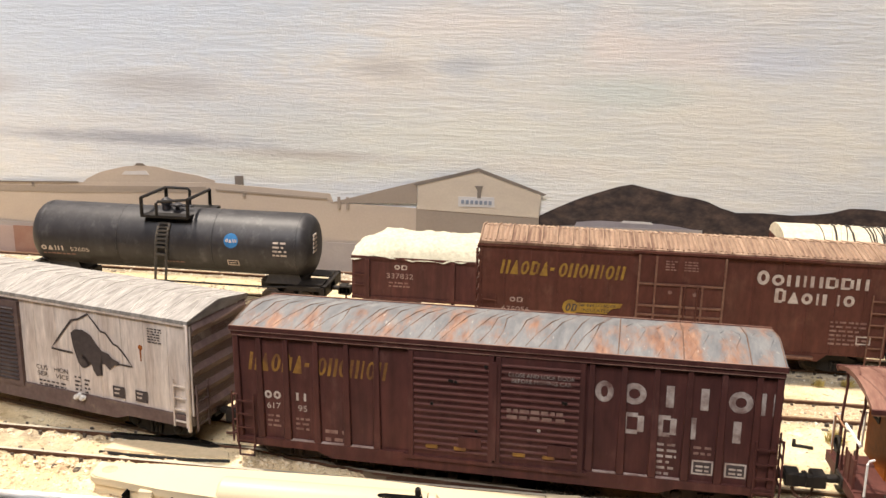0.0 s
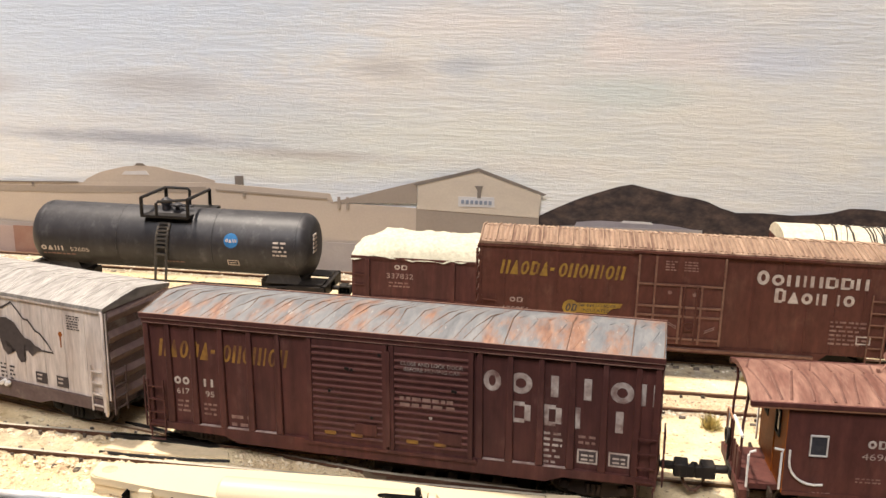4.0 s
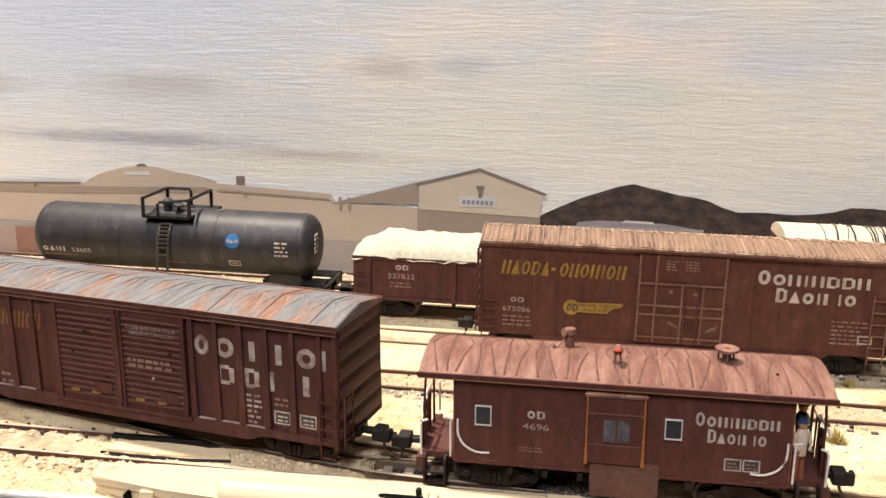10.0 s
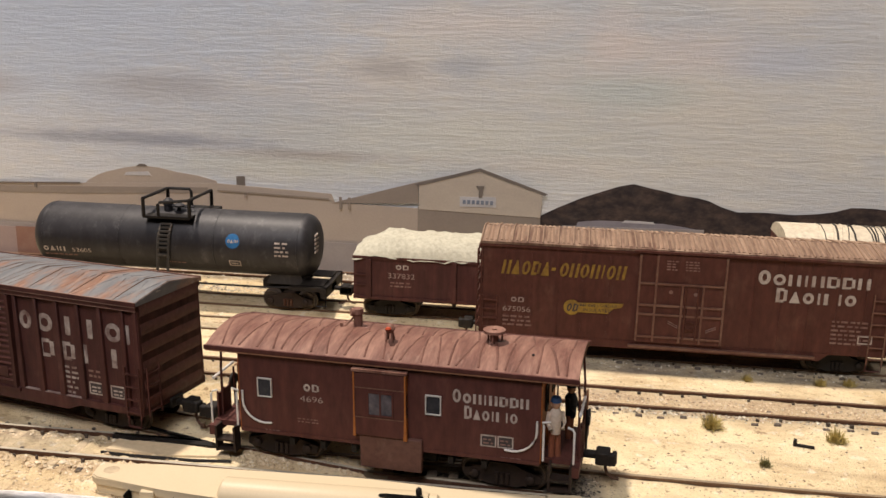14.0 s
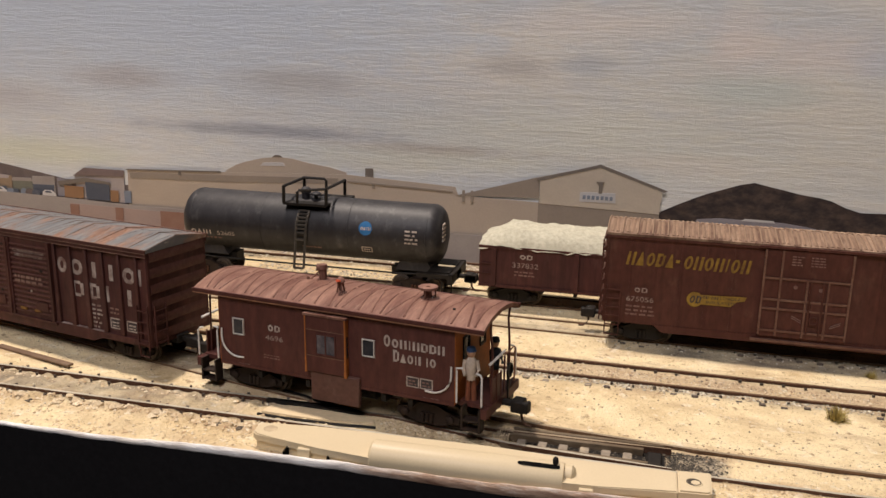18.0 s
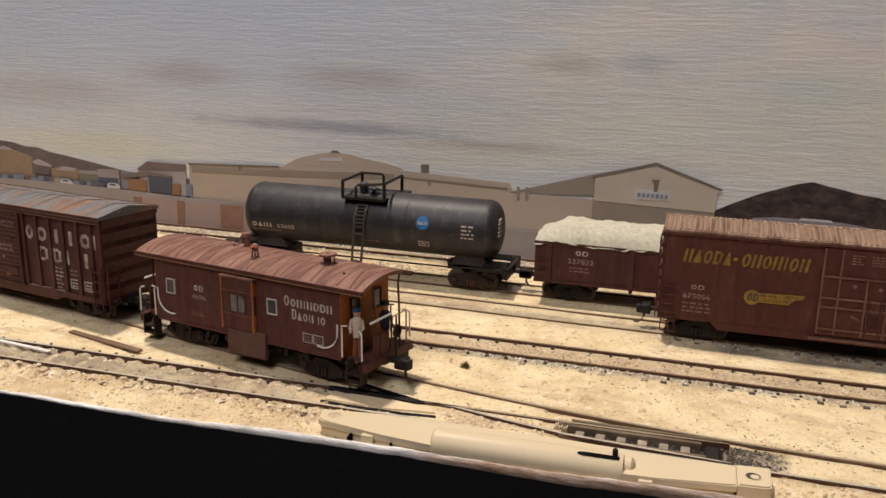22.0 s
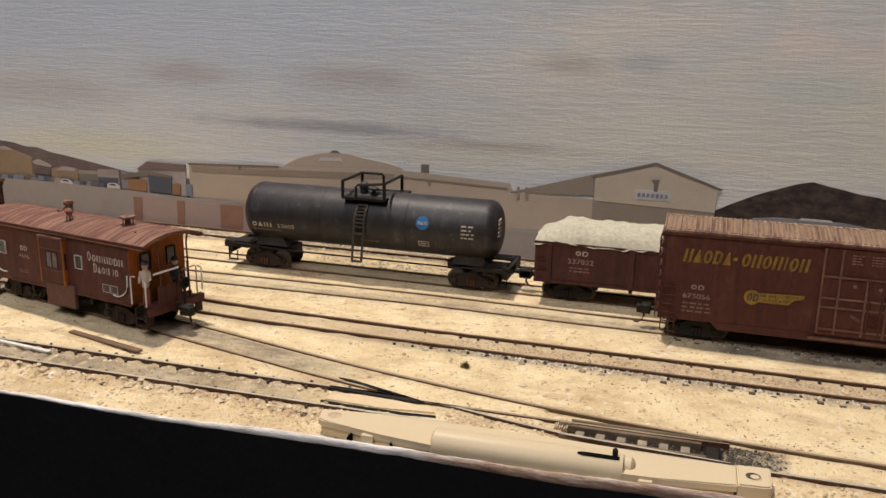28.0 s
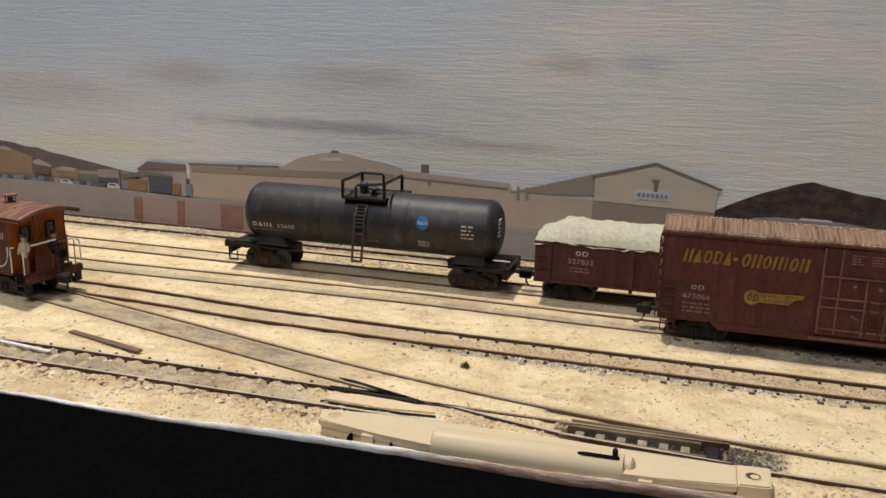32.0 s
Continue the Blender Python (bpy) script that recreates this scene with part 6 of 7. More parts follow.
def make_ribbed_boxcar():
    """Leading brown car of the train: outside posts, two corrugated doors, zinc roof."""
    car = thing("boxcar", "dark red outside-post boxcar with rust-patched zinc roof in moving train", "boxcar", "cars of the moving train")
    H, W, zb, ze = 4.93, 1.0, 0.48, 2.85
    bm = bmesh.new()
    bx(bm, -H, H, -W + 0.07, W - 0.07, zb, ze)
    body = part("body", bm, M_BROWN_DARK, car)
    roof_panels(car, H, W, ze, 0.17, M_ZINC, 18, "lean", thick=0.5, rib=M_SEAM)
    for s in (-1, 1):
        bm = bmesh.new()
        bx(bm, -H - 0.03, H + 0.03, min(s * (W + 0.028), s * (W + 0.05)), max(s * (W + 0.028), s * (W + 0.05)), ze - 0.075, ze + 0.012)
        gutter = part("gutter_strip", bm, M_BROWN_DARK, car)
        for z in (ze - 0.083, ze + 0.010):
            bm = bmesh.new()
            bx(bm, -H - 0.03, H + 0.03, min(s * (W + 0.03), s * (W + 0.056)), max(s * (W + 0.03), s * (W + 0.056)), z, z + 0.013)
            part("worn_edge", bm, M_WORN_EDGE, gutter, "edge worn to pale primer")
        bm = bmesh.new()
        bx(bm, -H, H, min(s * W, s * (W + 0.026)), max(s * W, s * (W + 0.026)), ze - 0.182, ze - 0.168)
        part("worn_edge", bm, M_WORN_EDGE, gutter, "edge worn to pale primer")
    for s in (-1, 1):
        corrugated_end(car, s * H, s, W - 0.03, zb, ze - 0.04, 0.14, M_BROWN_DARK, 6, deep=0.028, rib=M_PRESSED)
        bm = bmesh.new()
        bx(bm, -H, H, min(s * (W - 0.1), s * (W + 0.02)), max(s * (W - 0.1), s * (W + 0.02)), ze - 0.17, ze - 0.09)
        part("top_chord", bm, M_BROWN_DARK, car)
        bm = bmesh.new()
        bx(bm, -H, H, min(s * (W - 0.1), s * (W + 0.02)), max(s * (W - 0.1), s * (W + 0.02)), ze - 0.08, ze - 0.02)
        part("eave_strip", bm, M_BROWN_DARK, car)
        bm = bmesh.new()
        plate_xz(bm, [(-H, zb), (-H, zb + 0.14), (H, zb + 0.14), (H, zb), (3.3, zb - 0.02), (3.0, zb - 0.14), (-3.0, zb - 0.14), (-3.3, zb - 0.02)], s * (W - 0.03) - 0.04, s * (W - 0.03) + 0.04)
        part("side_sill", bm, M_BROWN_DARK, car)
    posts = (-4.86, -4.41, -3.88, -3.29, -2.7, -2.12, 1.77, 2.32, 2.87, 3.42, 3.98, 4.54, 4.86)
    for x in posts:
        for s in (-1, 1):
            bm = bmesh.new()
            plate_xz(bm, [(x - 0.075, zb + 0.14), (x - 0.045, ze - 0.17), (x + 0.045, ze - 0.17), (x + 0.075, zb + 0.14)], s * (W - 0.05) - 0.05, s * (W - 0.05) + 0.05)
            soften(bm, 0.012)
            part("side_post", bm, M_BROWN_DARK, car)
    for x0, x1 in ((-3.83, -3.35), (-3.22, -2.77), (-2.64, -2.19), (1.84, 2.26), (2.39, 2.81), (2.94, 3.36)):
        bm = bmesh.new()
        bx(bm, x0, x1, -W + 0.0, -W + 0.072, zb + 0.138, zb + 0.152)
        part("dust_line", bm, M_LETTER_DIM, car, "line of pale dust on the sill")
    # doors with pressed corrugations
    for x0, x1 in ((-1.50, 0.05), (0.10, 1.66)):
        bm = bmesh.new()
        bx(bm, x0, x1, -W - 0.0, -W + 0.1, zb + 0.12, ze - 0.2)
        door = part("door", bm, M_BROWN_DARK, car)
        n = 15
        for i in range(n):
            z = zb + 0.2 + (ze - zb - 0.5) * (i + 0.5) / n
            bm = bmesh.new()
            prof = [(-W + 0.01, z - 0.035), (-W - 0.035, z - 0.012), (-W - 0.035, z + 0.012), (-W + 0.01, z + 0.035)]
            prism_x(bm, prof, x0 + 0.09, x1 - 0.09)
            part("corrugation", bm, M_PRESSED, door)
        for dx in (x0 + 0.04, x1 - 0.04):
            bm = bmesh.new()
            bx(bm, dx - 0.045, dx + 0.045, -W - 0.05, -W + 0.0, zb + 0.12, ze - 0.2)
            part("door_edge", bm, M_BROWN_DARK, door)
        for k in (0.28, 0.62):
            bm = bmesh.new()
            xm = x0 + (x1 - x0) * k
            bx(bm, xm - 0.11, xm + 0.11, -W - 0.058, -W - 0.03, zb + 0.31, zb + 0.37)
            part("yellow_tab", bm, M_YELLOW_WORN, door, "worn yellow tab")
        bm = bmesh.new()
        bx(bm, x1 - 0.62, x1 - 0.2, -W - 0.05, -W - 0.02, zb + 0.36, zb + 0.58)
        part("plate", bm, M_BROWN_DARK, door)
    bm = bmesh.new()
    bx(bm, 0.03, 0.12, -W - 0.09, -W - 0.03, zb + 0.2, ze - 0.3)
    part("lock_rod", bm, M_BROWN_DARK, car)
    bm = bmesh.new()
    bx(bm, -1.6, 1.75, -W - 0.06, -W + 0.02, zb + 0.06, zb + 0.13)
    part("door_track", bm, M_BROWN_DARK, car)
    y = -W - 0.062
    marks("hwobw-", -4.67, 1.97, 1.22, 0.36, -W + 0.064, M_YELLOW_WORN, car, 0.16, label="worn yellow company lettering")
    marks("ohohioh", -3.31, 1.97, 1.36, 0.36, -W + 0.064, M_YELLOW_WORN, car, 0.16, label="worn yellow company lettering")
    y2 = -W + 0.064
    marks("oo", -4.36, 1.42, 0.36, 0.16, y2, M_LETTER, car)
    marks("h", -3.73, 1.42, 0.24, 0.16, y2, M_LETTER, car)
    lettering("617", -4.30, 1.22, 0.27, 0.12, y2, M_LETTER, car)
    lettering("95", -3.68, 1.21, 0.18, 0.12, y2, M_LETTER, car)
    text_bars(-4.30, 1.05, 0.3, 3, 0.1, y2, M_LETTER_FADED, car, 21)
    text_bars(-3.73, 1.03, 0.3, 3, 0.1, y2, M_LETTER_FADED, car, 22)
    text_bars(-3.15, 0.82, 0.5, 2, 0.16, y2, M_LETTER_FADED, car, 23)
    marks("ooiioh", 0, 1.94, 0, 0.40, y2, M_LETTER_PATCHY, car, label="patchy white company lettering", cells=((1.83, 2.15), (2.30, 2.71), (2.92, 3.29), (3.48, 3.88), (4.07, 4.47), (4.55, 4.91)))
    marks("bbli", 0, 1.39, 0, 0.40, y2, M_LETTER_PATCHY, car, label="patchy white company lettering", cells=((2.28, 2.69), (2.90, 3.24), (3.43, 3.82), (4.04, 4.45)))
    yd = -W - 0.042
    lettering("CLOSE AND LOCK DOOR", 0.32, 2.31, 1.16, 0.075, yd, M_LETTER_PATCHY, car)
    lettering("BEFORE MOVING CAR", 0.38, 2.20, 1.05, 0.075, yd, M_LETTER_PATCHY, car)
    text_bars(0.30, 1.63, 1.2, 2, 0.12, yd, M_LETTER_FADED, car, 31, bar=0.6)
    text_bars(2.92, 1.22, 0.35, 6, 0.11, y2, M_LETTER_PATCHY, car, 33)
    text_bars(3.55, 1.22, 0.3, 2, 0.11, y2, M_LETTER_FADED, car, 34)
    for x in (3.54, 4.09):
        bm = bmesh.new()
        for x0, x1, z0, z1 in ((0, 0.36, 0, 0.03), (0, 0.36, 0.24, 0.27), (0, 0.03, 0.03, 0.24), (0.33, 0.36, 0.03, 0.24)):
            bx(bm, x + x0, x + x1, y2 - 0.004, y2, 0.74 + z0, 0.74 + z1)
        box = part("stencil_box", bm, M_LETTER, car)
        bm = bmesh.new()
        bx(bm, x + 0.03, x + 0.33, y2 - 0.003, y2, 0.77, 0.98)
        part("stencil_ground", bm, M_CHAR, box)
        text_bars(x + 0.07, 0.88, 0.22, 2, 0.08, y2 - 0.006, M_LETTER, box, 40)
    for x in (-4.88, 4.56):
        ladder(car, x, -W, 0.42, 1.5, 4, 0.34, M_BROWN_DARK)
        bm = bmesh.new()
        tube(bm, [(x + 0.02, -W - 0.03, 0.45), (x + 0.02, -W - 0.03, 0.24), (x + 0.32, -W - 0.03, 0.24), (x + 0.32, -W - 0.03, 0.45)], 0.022, 6)
        part("stirrup_step", bm, M_BROWN_DARK, car)
    for s in (-1, 1):
        end_ladder(car, s * (H + 0.06), -0.92, 0.45, 1.5, 4, s, M_BROWN_DARK)
    bm = bmesh.new()
    for x, z in ((-0.70, 2.12), (-0.74, 2.13), (-0.63, 2.11), (-0.09, 2.45), (1.34, 1.88), (1.29, 1.89), (-1.07, 1.66), (-0.25, 1.2), (-0.42, 1.02)):
        lathe_y(bm, [(-W - 0.030, 0.035), (-W - 0.042, 0.03)], 7, x, z)
    part("grime_spots", bm, M_UNDER, car)
    bm = bmesh.new()
    lathe_y(bm, [(-W - 0.030, 0.035), (-W - 0.044, 0.03)], 9, 0.88, 1.32)
    part("paint_spot", bm, M_LETTER, car)
    underframe(car, H, 0.36)
    for x in (-3.83, 3.83):
        truck(car, x, moving=True, material=M_TRUCK, spring=M_TRUCK, tilt=TILT)
    coupler(car, -H, -1, 0.58)
    coupler(car, H + 0.05, 1, 0.44)
    return car


def make_grey_boxcar():
    """Second car: faded grey-white with a dark emblem in a mountain outline."""
    car = thing("boxcar", "weathered grey-white boxcar with dark animal emblem in moving train", "boxcar", "cars of the moving train")
    H, W, zb, ze = 4.82, 1.0, 0.52, 2.72
    bm = bmesh.new()
    bx(bm, -H, H, -W + 0.04, W - 0.04, zb, ze)
    part("body", bm, M_GREY, car)
    roof_panels(car, H, W, ze, 0.16, M_GREY_ROOF, 15, "slant", thick=0.5, rib=M_CHALK)
    for s in (-1, 1):
        corrugated_end(car, s * H, s, W - 0.03, zb, ze - 0.04, 0.14, M_MAUVE_PALE, 5, deep=0.05)
        bm = bmesh.new()
        plate_xz(bm, [(-H, zb), (-H, zb + 0.24), (H, zb + 0.24), (H, zb), (3.3, zb - 0.02), (3.0, zb - 0.12), (-3.0, zb - 0.12), (-3.3, zb - 0.02)], s * (W - 0.02) - 0.03, s * (W - 0.02) + 0.03)
        part("side_sill", bm, M_MAUVE, car, "grimy mauve sill")
        bm = bmesh.new()
        bx(bm, -H, H, min(s * (W - 0.05), s * (W + 0.02)), max(s * (W - 0.05), s * (W + 0.02)), ze - 0.12, ze - 0.04)
        part("eave_strip", bm, M_GREY, car)
    for x in np.linspace(0.95, 4.82, 8):
        bm = bmesh.new()
        plate_xz(bm, [(x - 0.045, zb + 0.24), (x - 0.03, ze - 0.12), (x + 0.03, ze - 0.12), (x + 0.045, zb + 0.24)], -W + 0.03, -W + 0.05)
        part("side_post", bm, M_GREY, car)
    for x in np.linspace(-4.82, -1.95, 6):
        bm = bmesh.new()
        plate_xz(bm, [(x - 0.045, zb + 0.24), (x - 0.03, ze - 0.12), (x + 0.03, ze - 0.12), (x + 0.045, zb + 0.24)], -W + 0.03, -W + 0.05)
        part("side_post", bm, M_GREY, car)
    bm = bmesh.new()
    bx(bm, -1.5, 0.62, -W - 0.04, -W + 0.06, zb + 0.16, ze - 0.18)
    door = part("door", bm, M_MAUVE, car, "dark corrugated sliding door")
    for i in range(18):
        z = zb + 0.25 + (ze - zb - 0.55) * (i + 0.5) / 18
        bm = bmesh.new()
        prism_x(bm, [(-W - 0.035, z - 0.03), (-W - 0.075, z), (-W - 0.035, z + 0.03)], -1.4, 0.52)
        part("corrugation", bm, M_CHAR, door)
    y = -W + 0.024
    # mountain outline as a band of bars, and the emblem as a plain dark shape
    peak = [(1.95, 1.62), (1.4, 1.64), (1.55, 1.82), (1.76, 2.08), (1.97, 2.32), (2.15, 2.37), (2.4, 2.51), (2.56, 2.35), (2.7, 2.19), (2.82, 2.18), (3.0, 1.97), (3.11, 1.94), (3.26, 1.79), (3.44, 1.56), (3.1, 1.56)]
    bm = bmesh.new()
    edge = []
    for i, (x0, z0) in enumerate(peak):
        (ax, az), (bx_, bz) = peak[max(i - 1, 0)], peak[min(i + 1, len(peak) - 1)]
        d = Vector((bx_ - ax, bz - az)).normalized() * 0.022
        edge.append((bm.verts.new((x0 - d.y, y, z0 + d.x)), bm.verts.new((x0 + d.y, y, z0 - d.x))))
    for (a0, a1), (b0, b1) in zip(edge, edge[1:]):
        bm.faces.new((a0, b0, b1, a1))
    part("mountain_mark", bm, M_CHAR, car, "dark mountain outline")
    shape = [(1.94, 2.05), (2.05, 2.14), (2.24, 2.16), (2.44, 2.08), (2.59, 1.9), (2.7, 1.78), (2.86, 1.75), (2.97, 1.65), (3.12, 1.61), (3.1, 1.54), (2.99, 1.51), (2.87, 1.4), (2.76, 1.5), (2.65, 1.5), (2.62, 1.4), (2.68, 1.25), (2.54, 1.21), (2.46, 1.32), (2.42, 1.46), (2.3, 1.57), (2.19, 1.65), (2.18, 1.54), (2.29, 1.48), (2.31, 1.38), (2.19, 1.33), (2.08, 1.43), (2.03, 1.59), (1.98, 1.76), (1.95, 1.93)]
    bm = bmesh.new()
    bm.faces.new([bm.verts.new((px, y - 0.004, pz)) for px, pz in shape])
    bmesh.ops.triangulate(bm, faces=bm.faces[:])
    part("emblem", bm, M_CHAR, car, "plain dark emblem")
    for tx, tz, txt, w in ((0.95, 1.12, "CUS", 0.3), (1.42, 1.12, "HION", 0.36), (0.97, 0.98, "SER", 0.28), (1.45, 0.98, "VICE", 0.34)):
        lettering(txt, tx, tz, w, 0.10, y, M_CHAR, car)
    text_bars(1.0, 0.86, 0.7, 2, 0.08, y, M_CHAR, car, 51)
    text_bars(1.95, 1.08, 0.16, 4, 0.09, y, M_CHAR, car, 52)
    text_bars(2.2, 1.05, 0.14, 4, 0.09, y, M_CHAR, car, 53)
    text_bars(3.85, 2.42, 0.34, 6, 0.055, y, M_CHAR, car, 54)
    for x in (2.92, 3.48):
        bm = bmesh.new()
        bx(bm, x, x + 0.3, y - 0.004, y, 0.84, 1.08)
        box = part("stencil_box", bm, M_CHAR, car)
        text_bars(x + 0.04, 1.0, 0.14, 2, 0.09, y - 0.008, M_LETTER, box, 55)
    bm = bmesh.new()
    lathe_y(bm, [(y + 0.01, 0.055), (y - 0.004, 0.05)], 10, 3.66, 2.0)
    plate_xz(bm, [(3.64, 1.98), (3.655, 1.72), (3.67, 1.72), (3.68, 1.98)], y - 0.004, y + 0.01)
    part("rust_streak", bm, M_ORANGE, car)
    bm = bmesh.new()
    for k in range(5):
        lathe_y(bm, [(-W + 0.0, 0.02), (-W - 0.05 - 0.01 * (k % 2), 0.06), (-W - 0.10, 0.03)], 9, 2.02 + 0.05 * k, 0.72 + 0.03 * (k % 3 - 1))
    part("plaster_blob", bm, M_WHITE, car, "blob of white plaster")
    ladder(car, 4.45, -W, 0.52, 1.5, 4, 0.30, M_GREY)
    ladder(car, -4.8, -W, 0.52, 1.5, 4, 0.30, M_GREY)
    for x in (4.45, -4.8):
        bm = bmesh.new()
        bx(bm, x + 0.29, x + 0.38, -W - 0.05, -W + 0.03, 0.42, ze - 0.05)
        soften(bm, 0.03)
        part("corner_post", bm, M_GREY, car)
    end_ladder(car, H + 0.06, -0.92, 0.45, 1.4, 4, 1, M_MAUVE)
    bm = bmesh.new()
    for k in range(5):
        bx(bm, H + 0.004, H + 0.012, 0.2 + k * 0.1, 0.27 + k * 0.1, 2.62, 2.69)
    part("end_number", bm, M_LETTER, car)
    underframe(car, H, 0.36)
    for x in (-3.75, 3.75):
        truck(car, x, moving=True, material=M_UNDER, spring=M_UNDER)
    coupler(car, -H, -1)
    coupler(car, H, 1)
    return car


def make_caboose():
    car = thing("caboose", "brown bay-window caboose with orange ends at the train's tail", "caboose", "cars of the moving train")
    B, E, RH, W, zb, ze = 3.03, 2.90, 3.54, 0.95, 0.68, 2.355  # E: the end walls
    bm = bmesh.new()
    bx(bm, -E, E, -W, W, zb, ze)
    body = part("body", bm, M_CABOOSE, car)
    for s in (-1, 1):
        bm = bmesh.new()
        bx(bm, min(s * E, s * (E + 0.015)), max(s * E, s * (E + 0.015)), -W, W, zb, ze)
        part("orange_end", bm, M_ORANGE, car, "orange painted end wall")
    # curved roof with overhangs
    bm = bmesh.new()
    prof = []
    for k in range(13):
        a = -1 + 2 * k / 12
        prof.append((a * (W + 0.07), ze + 0.21 * (1 - abs(a) ** 2.2)))
    lower = [(W + 0.07, ze - 0.06), (W * 0.6, ze + 0.07), (0, ze + 0.13), (-W * 0.6, ze + 0.07), (-W - 0.07, ze - 0.06)]
    prism_x(bm, prof + lower, -RH, RH)
    roof = part("roof", bm, M_CAB_ROOF, car, "faded red ribbed roof")
    for s in (-1, 1):
        bm = bmesh.new()
        bx(bm, -RH - 0.02, RH + 0.02, min(s * (W + 0.05), s * (W + 0.10)), max(s * (W + 0.05), s * (W + 0.10)), ze - 0.06, ze + 0.02)
        part("eave_strip", bm, M_CABOOSE, roof)
        bm = bmesh.new()
        bx(bm, -RH, RH, min(s * (W + 0.04), s * (W + 0.09)), max(s * (W + 0.04), s * (W + 0.09)), ze - 0.09, ze - 0.062)
        part("drip_strip", bm, M_PEACH, roof, "peach faded drip strip")

    def lift(y):
        return ze + 0.21 * (1 - min(1, abs(y) / (W + 0.07)) ** 2.2) + 0.004

    rng = random.Random(9)
    for i in range(26):  # pressed swages: leaning pairs that close and open from panel to panel
        x = -RH + 0.22 + i * (2 * RH - 0.44) / 25
        bm = bmesh.new()
        for s in (-1, 1):
            ys = [s * W * f for f in (0.98, 0.75, 0.5, 0.25, 0.04)]
            lean = (0.11, 0.0, -0.10, 0.02)[i % 4] + rng.uniform(-0.03, 0.03)
            bend = rng.uniform(-0.03, 0.03)
            tube(bm, [(x + lean * (1 - 2 * f) + bend * math.sin(math.pi * f), yy, lift(yy) - 0.022) for f, yy in zip((0, 0.25, 0.5, 0.75, 1), ys)], rng.uniform(0.027, 0.033), 8)
        part("roof_rib", bm, M_CAB_RIB, roof)
    # bay
    for s in (-1, 1):
        bm = bmesh.new()
        y0, y1 = s * (W - 0.02), s * (W + 0.13)
        bx(bm, -0.54, 0.44, min(y0, y1), max(y0, y1), 0.90, 2.16)
        soften(bm, 0.015)
        bay = part("bay", bm, M_CABOOSE, car)
        bm = bmesh.new()
        bx(bm, -0.58, 0.48, min(y0, y1 + s * 0.02), max(y0, y1 + s * 0.02), 2.16, 2.21)
        part("bay_roof", bm, M_CAB_ROOF, bay)
        bm = bmesh.new()
        bx(bm, 0.44, 0.452, min(y0, y1), max(y0, y1), 0.92, 2.14)
        part("bay_side", bm, M_ORANGE, bay, "orange bay side")
        bm = bmesh.new()
        bx(bm, -0.552, -0.54, min(y0, y1), max(y0, y1), 0.92, 2.14)
        part("bay_side", bm, M_ORANGE, bay, "orange bay side")
        for xe, w in ((-0.540, 0.013), (0.440, 0.016)):
            bm = bmesh.new()
            plate_xz(bm, [(xe - w * 2, 0.88), (xe - w, 1.4), (xe - w, 2.15), (xe + w, 2.15), (xe + w, 1.4), (xe + w * 2, 0.88)], min(y1 + s * 0.012, y1 - s * 0.06), max(y1 + s * 0.012, y1 - s * 0.06))
            part("bay_edge", bm, M_BAY_EDGE, bay, "orange bay edge")
        bm = bmesh.new()
        bx(bm, -0.25, 0.19, min(y1, y1 + s * 0.006), max(y1, y1 + s * 0.006), 1.34, 1.76)
        win = part("window", bm, M_PANE, bay, "bay window with a pale reflection in its colour")
        bm = bmesh.new()
        for x0, x1, z0, z1 in ((-0.28, 0.22, 1.31, 1.34), (-0.28, 0.22, 1.76, 1.79), (-0.28, -0.25, 1.34, 1.76), (0.19, 0.22, 1.34, 1.76), (-0.045, -0.015, 1.34, 1.76)):
            bx(bm, x0, x1, min(y1, y1 + s * 0.02), max(y1, y1 + s * 0.02), z0, z1)
        part("window_frame", bm, M_CABOOSE, win)
        bm = bmesh.new()
        bx(bm, 0.452, 0.458, min(s * (W + 0.03), s * (W + 0.10)), max(s * (W + 0.03), s * (W + 0.10)), 1.3, 1.78)
        part("side_window", bm, M_GLASS, bay)
        for z in (1.27, 1.85):
            bm = bmesh.new()
            bx(bm, -0.54, 0.44, min(y1, y1 + s * 0.008), max(y1, y1 + s * 0.008), z - 0.010, z + 0.010)
            part("bay_moulding", bm, M_SCUFF_LIT, bay)
        bm = bmesh.new()
        bx(bm, -0.46, 0.74, s * 0.98 - 0.06, s * 0.98 + 0.06, 0.24, 0.895)
        soften(bm, 0.02)
        part("equipment_box", bm, M_PANEL, car, "dusty brown box under the bay")
    # windows
    for x, z in ((-2.37, 1.60), (0.94, 1.60)):
        bm = bmesh.new()
        bx(bm, x - 0.135, x + 0.135, -W - 0.012, -W + 0.02, z - 0.175, z + 0.175)
        g = part("window", bm, M_GLASS, car)
        bm = bmesh.new()
        for x0, x1, z0, z1 in ((-0.148, 0.148, -0.190, -0.170), (-0.148, 0.148, 0.170, 0.190), (-0.148, -0.129, -0.170, 0.170), (0.129, 0.148, -0.170, 0.170)):
            bx(bm, x + x0, x + x1, -W - 0.04, -W, z + z0, z + z1)
        part("window_frame", bm, M_FRAME, g, "silver window frame")
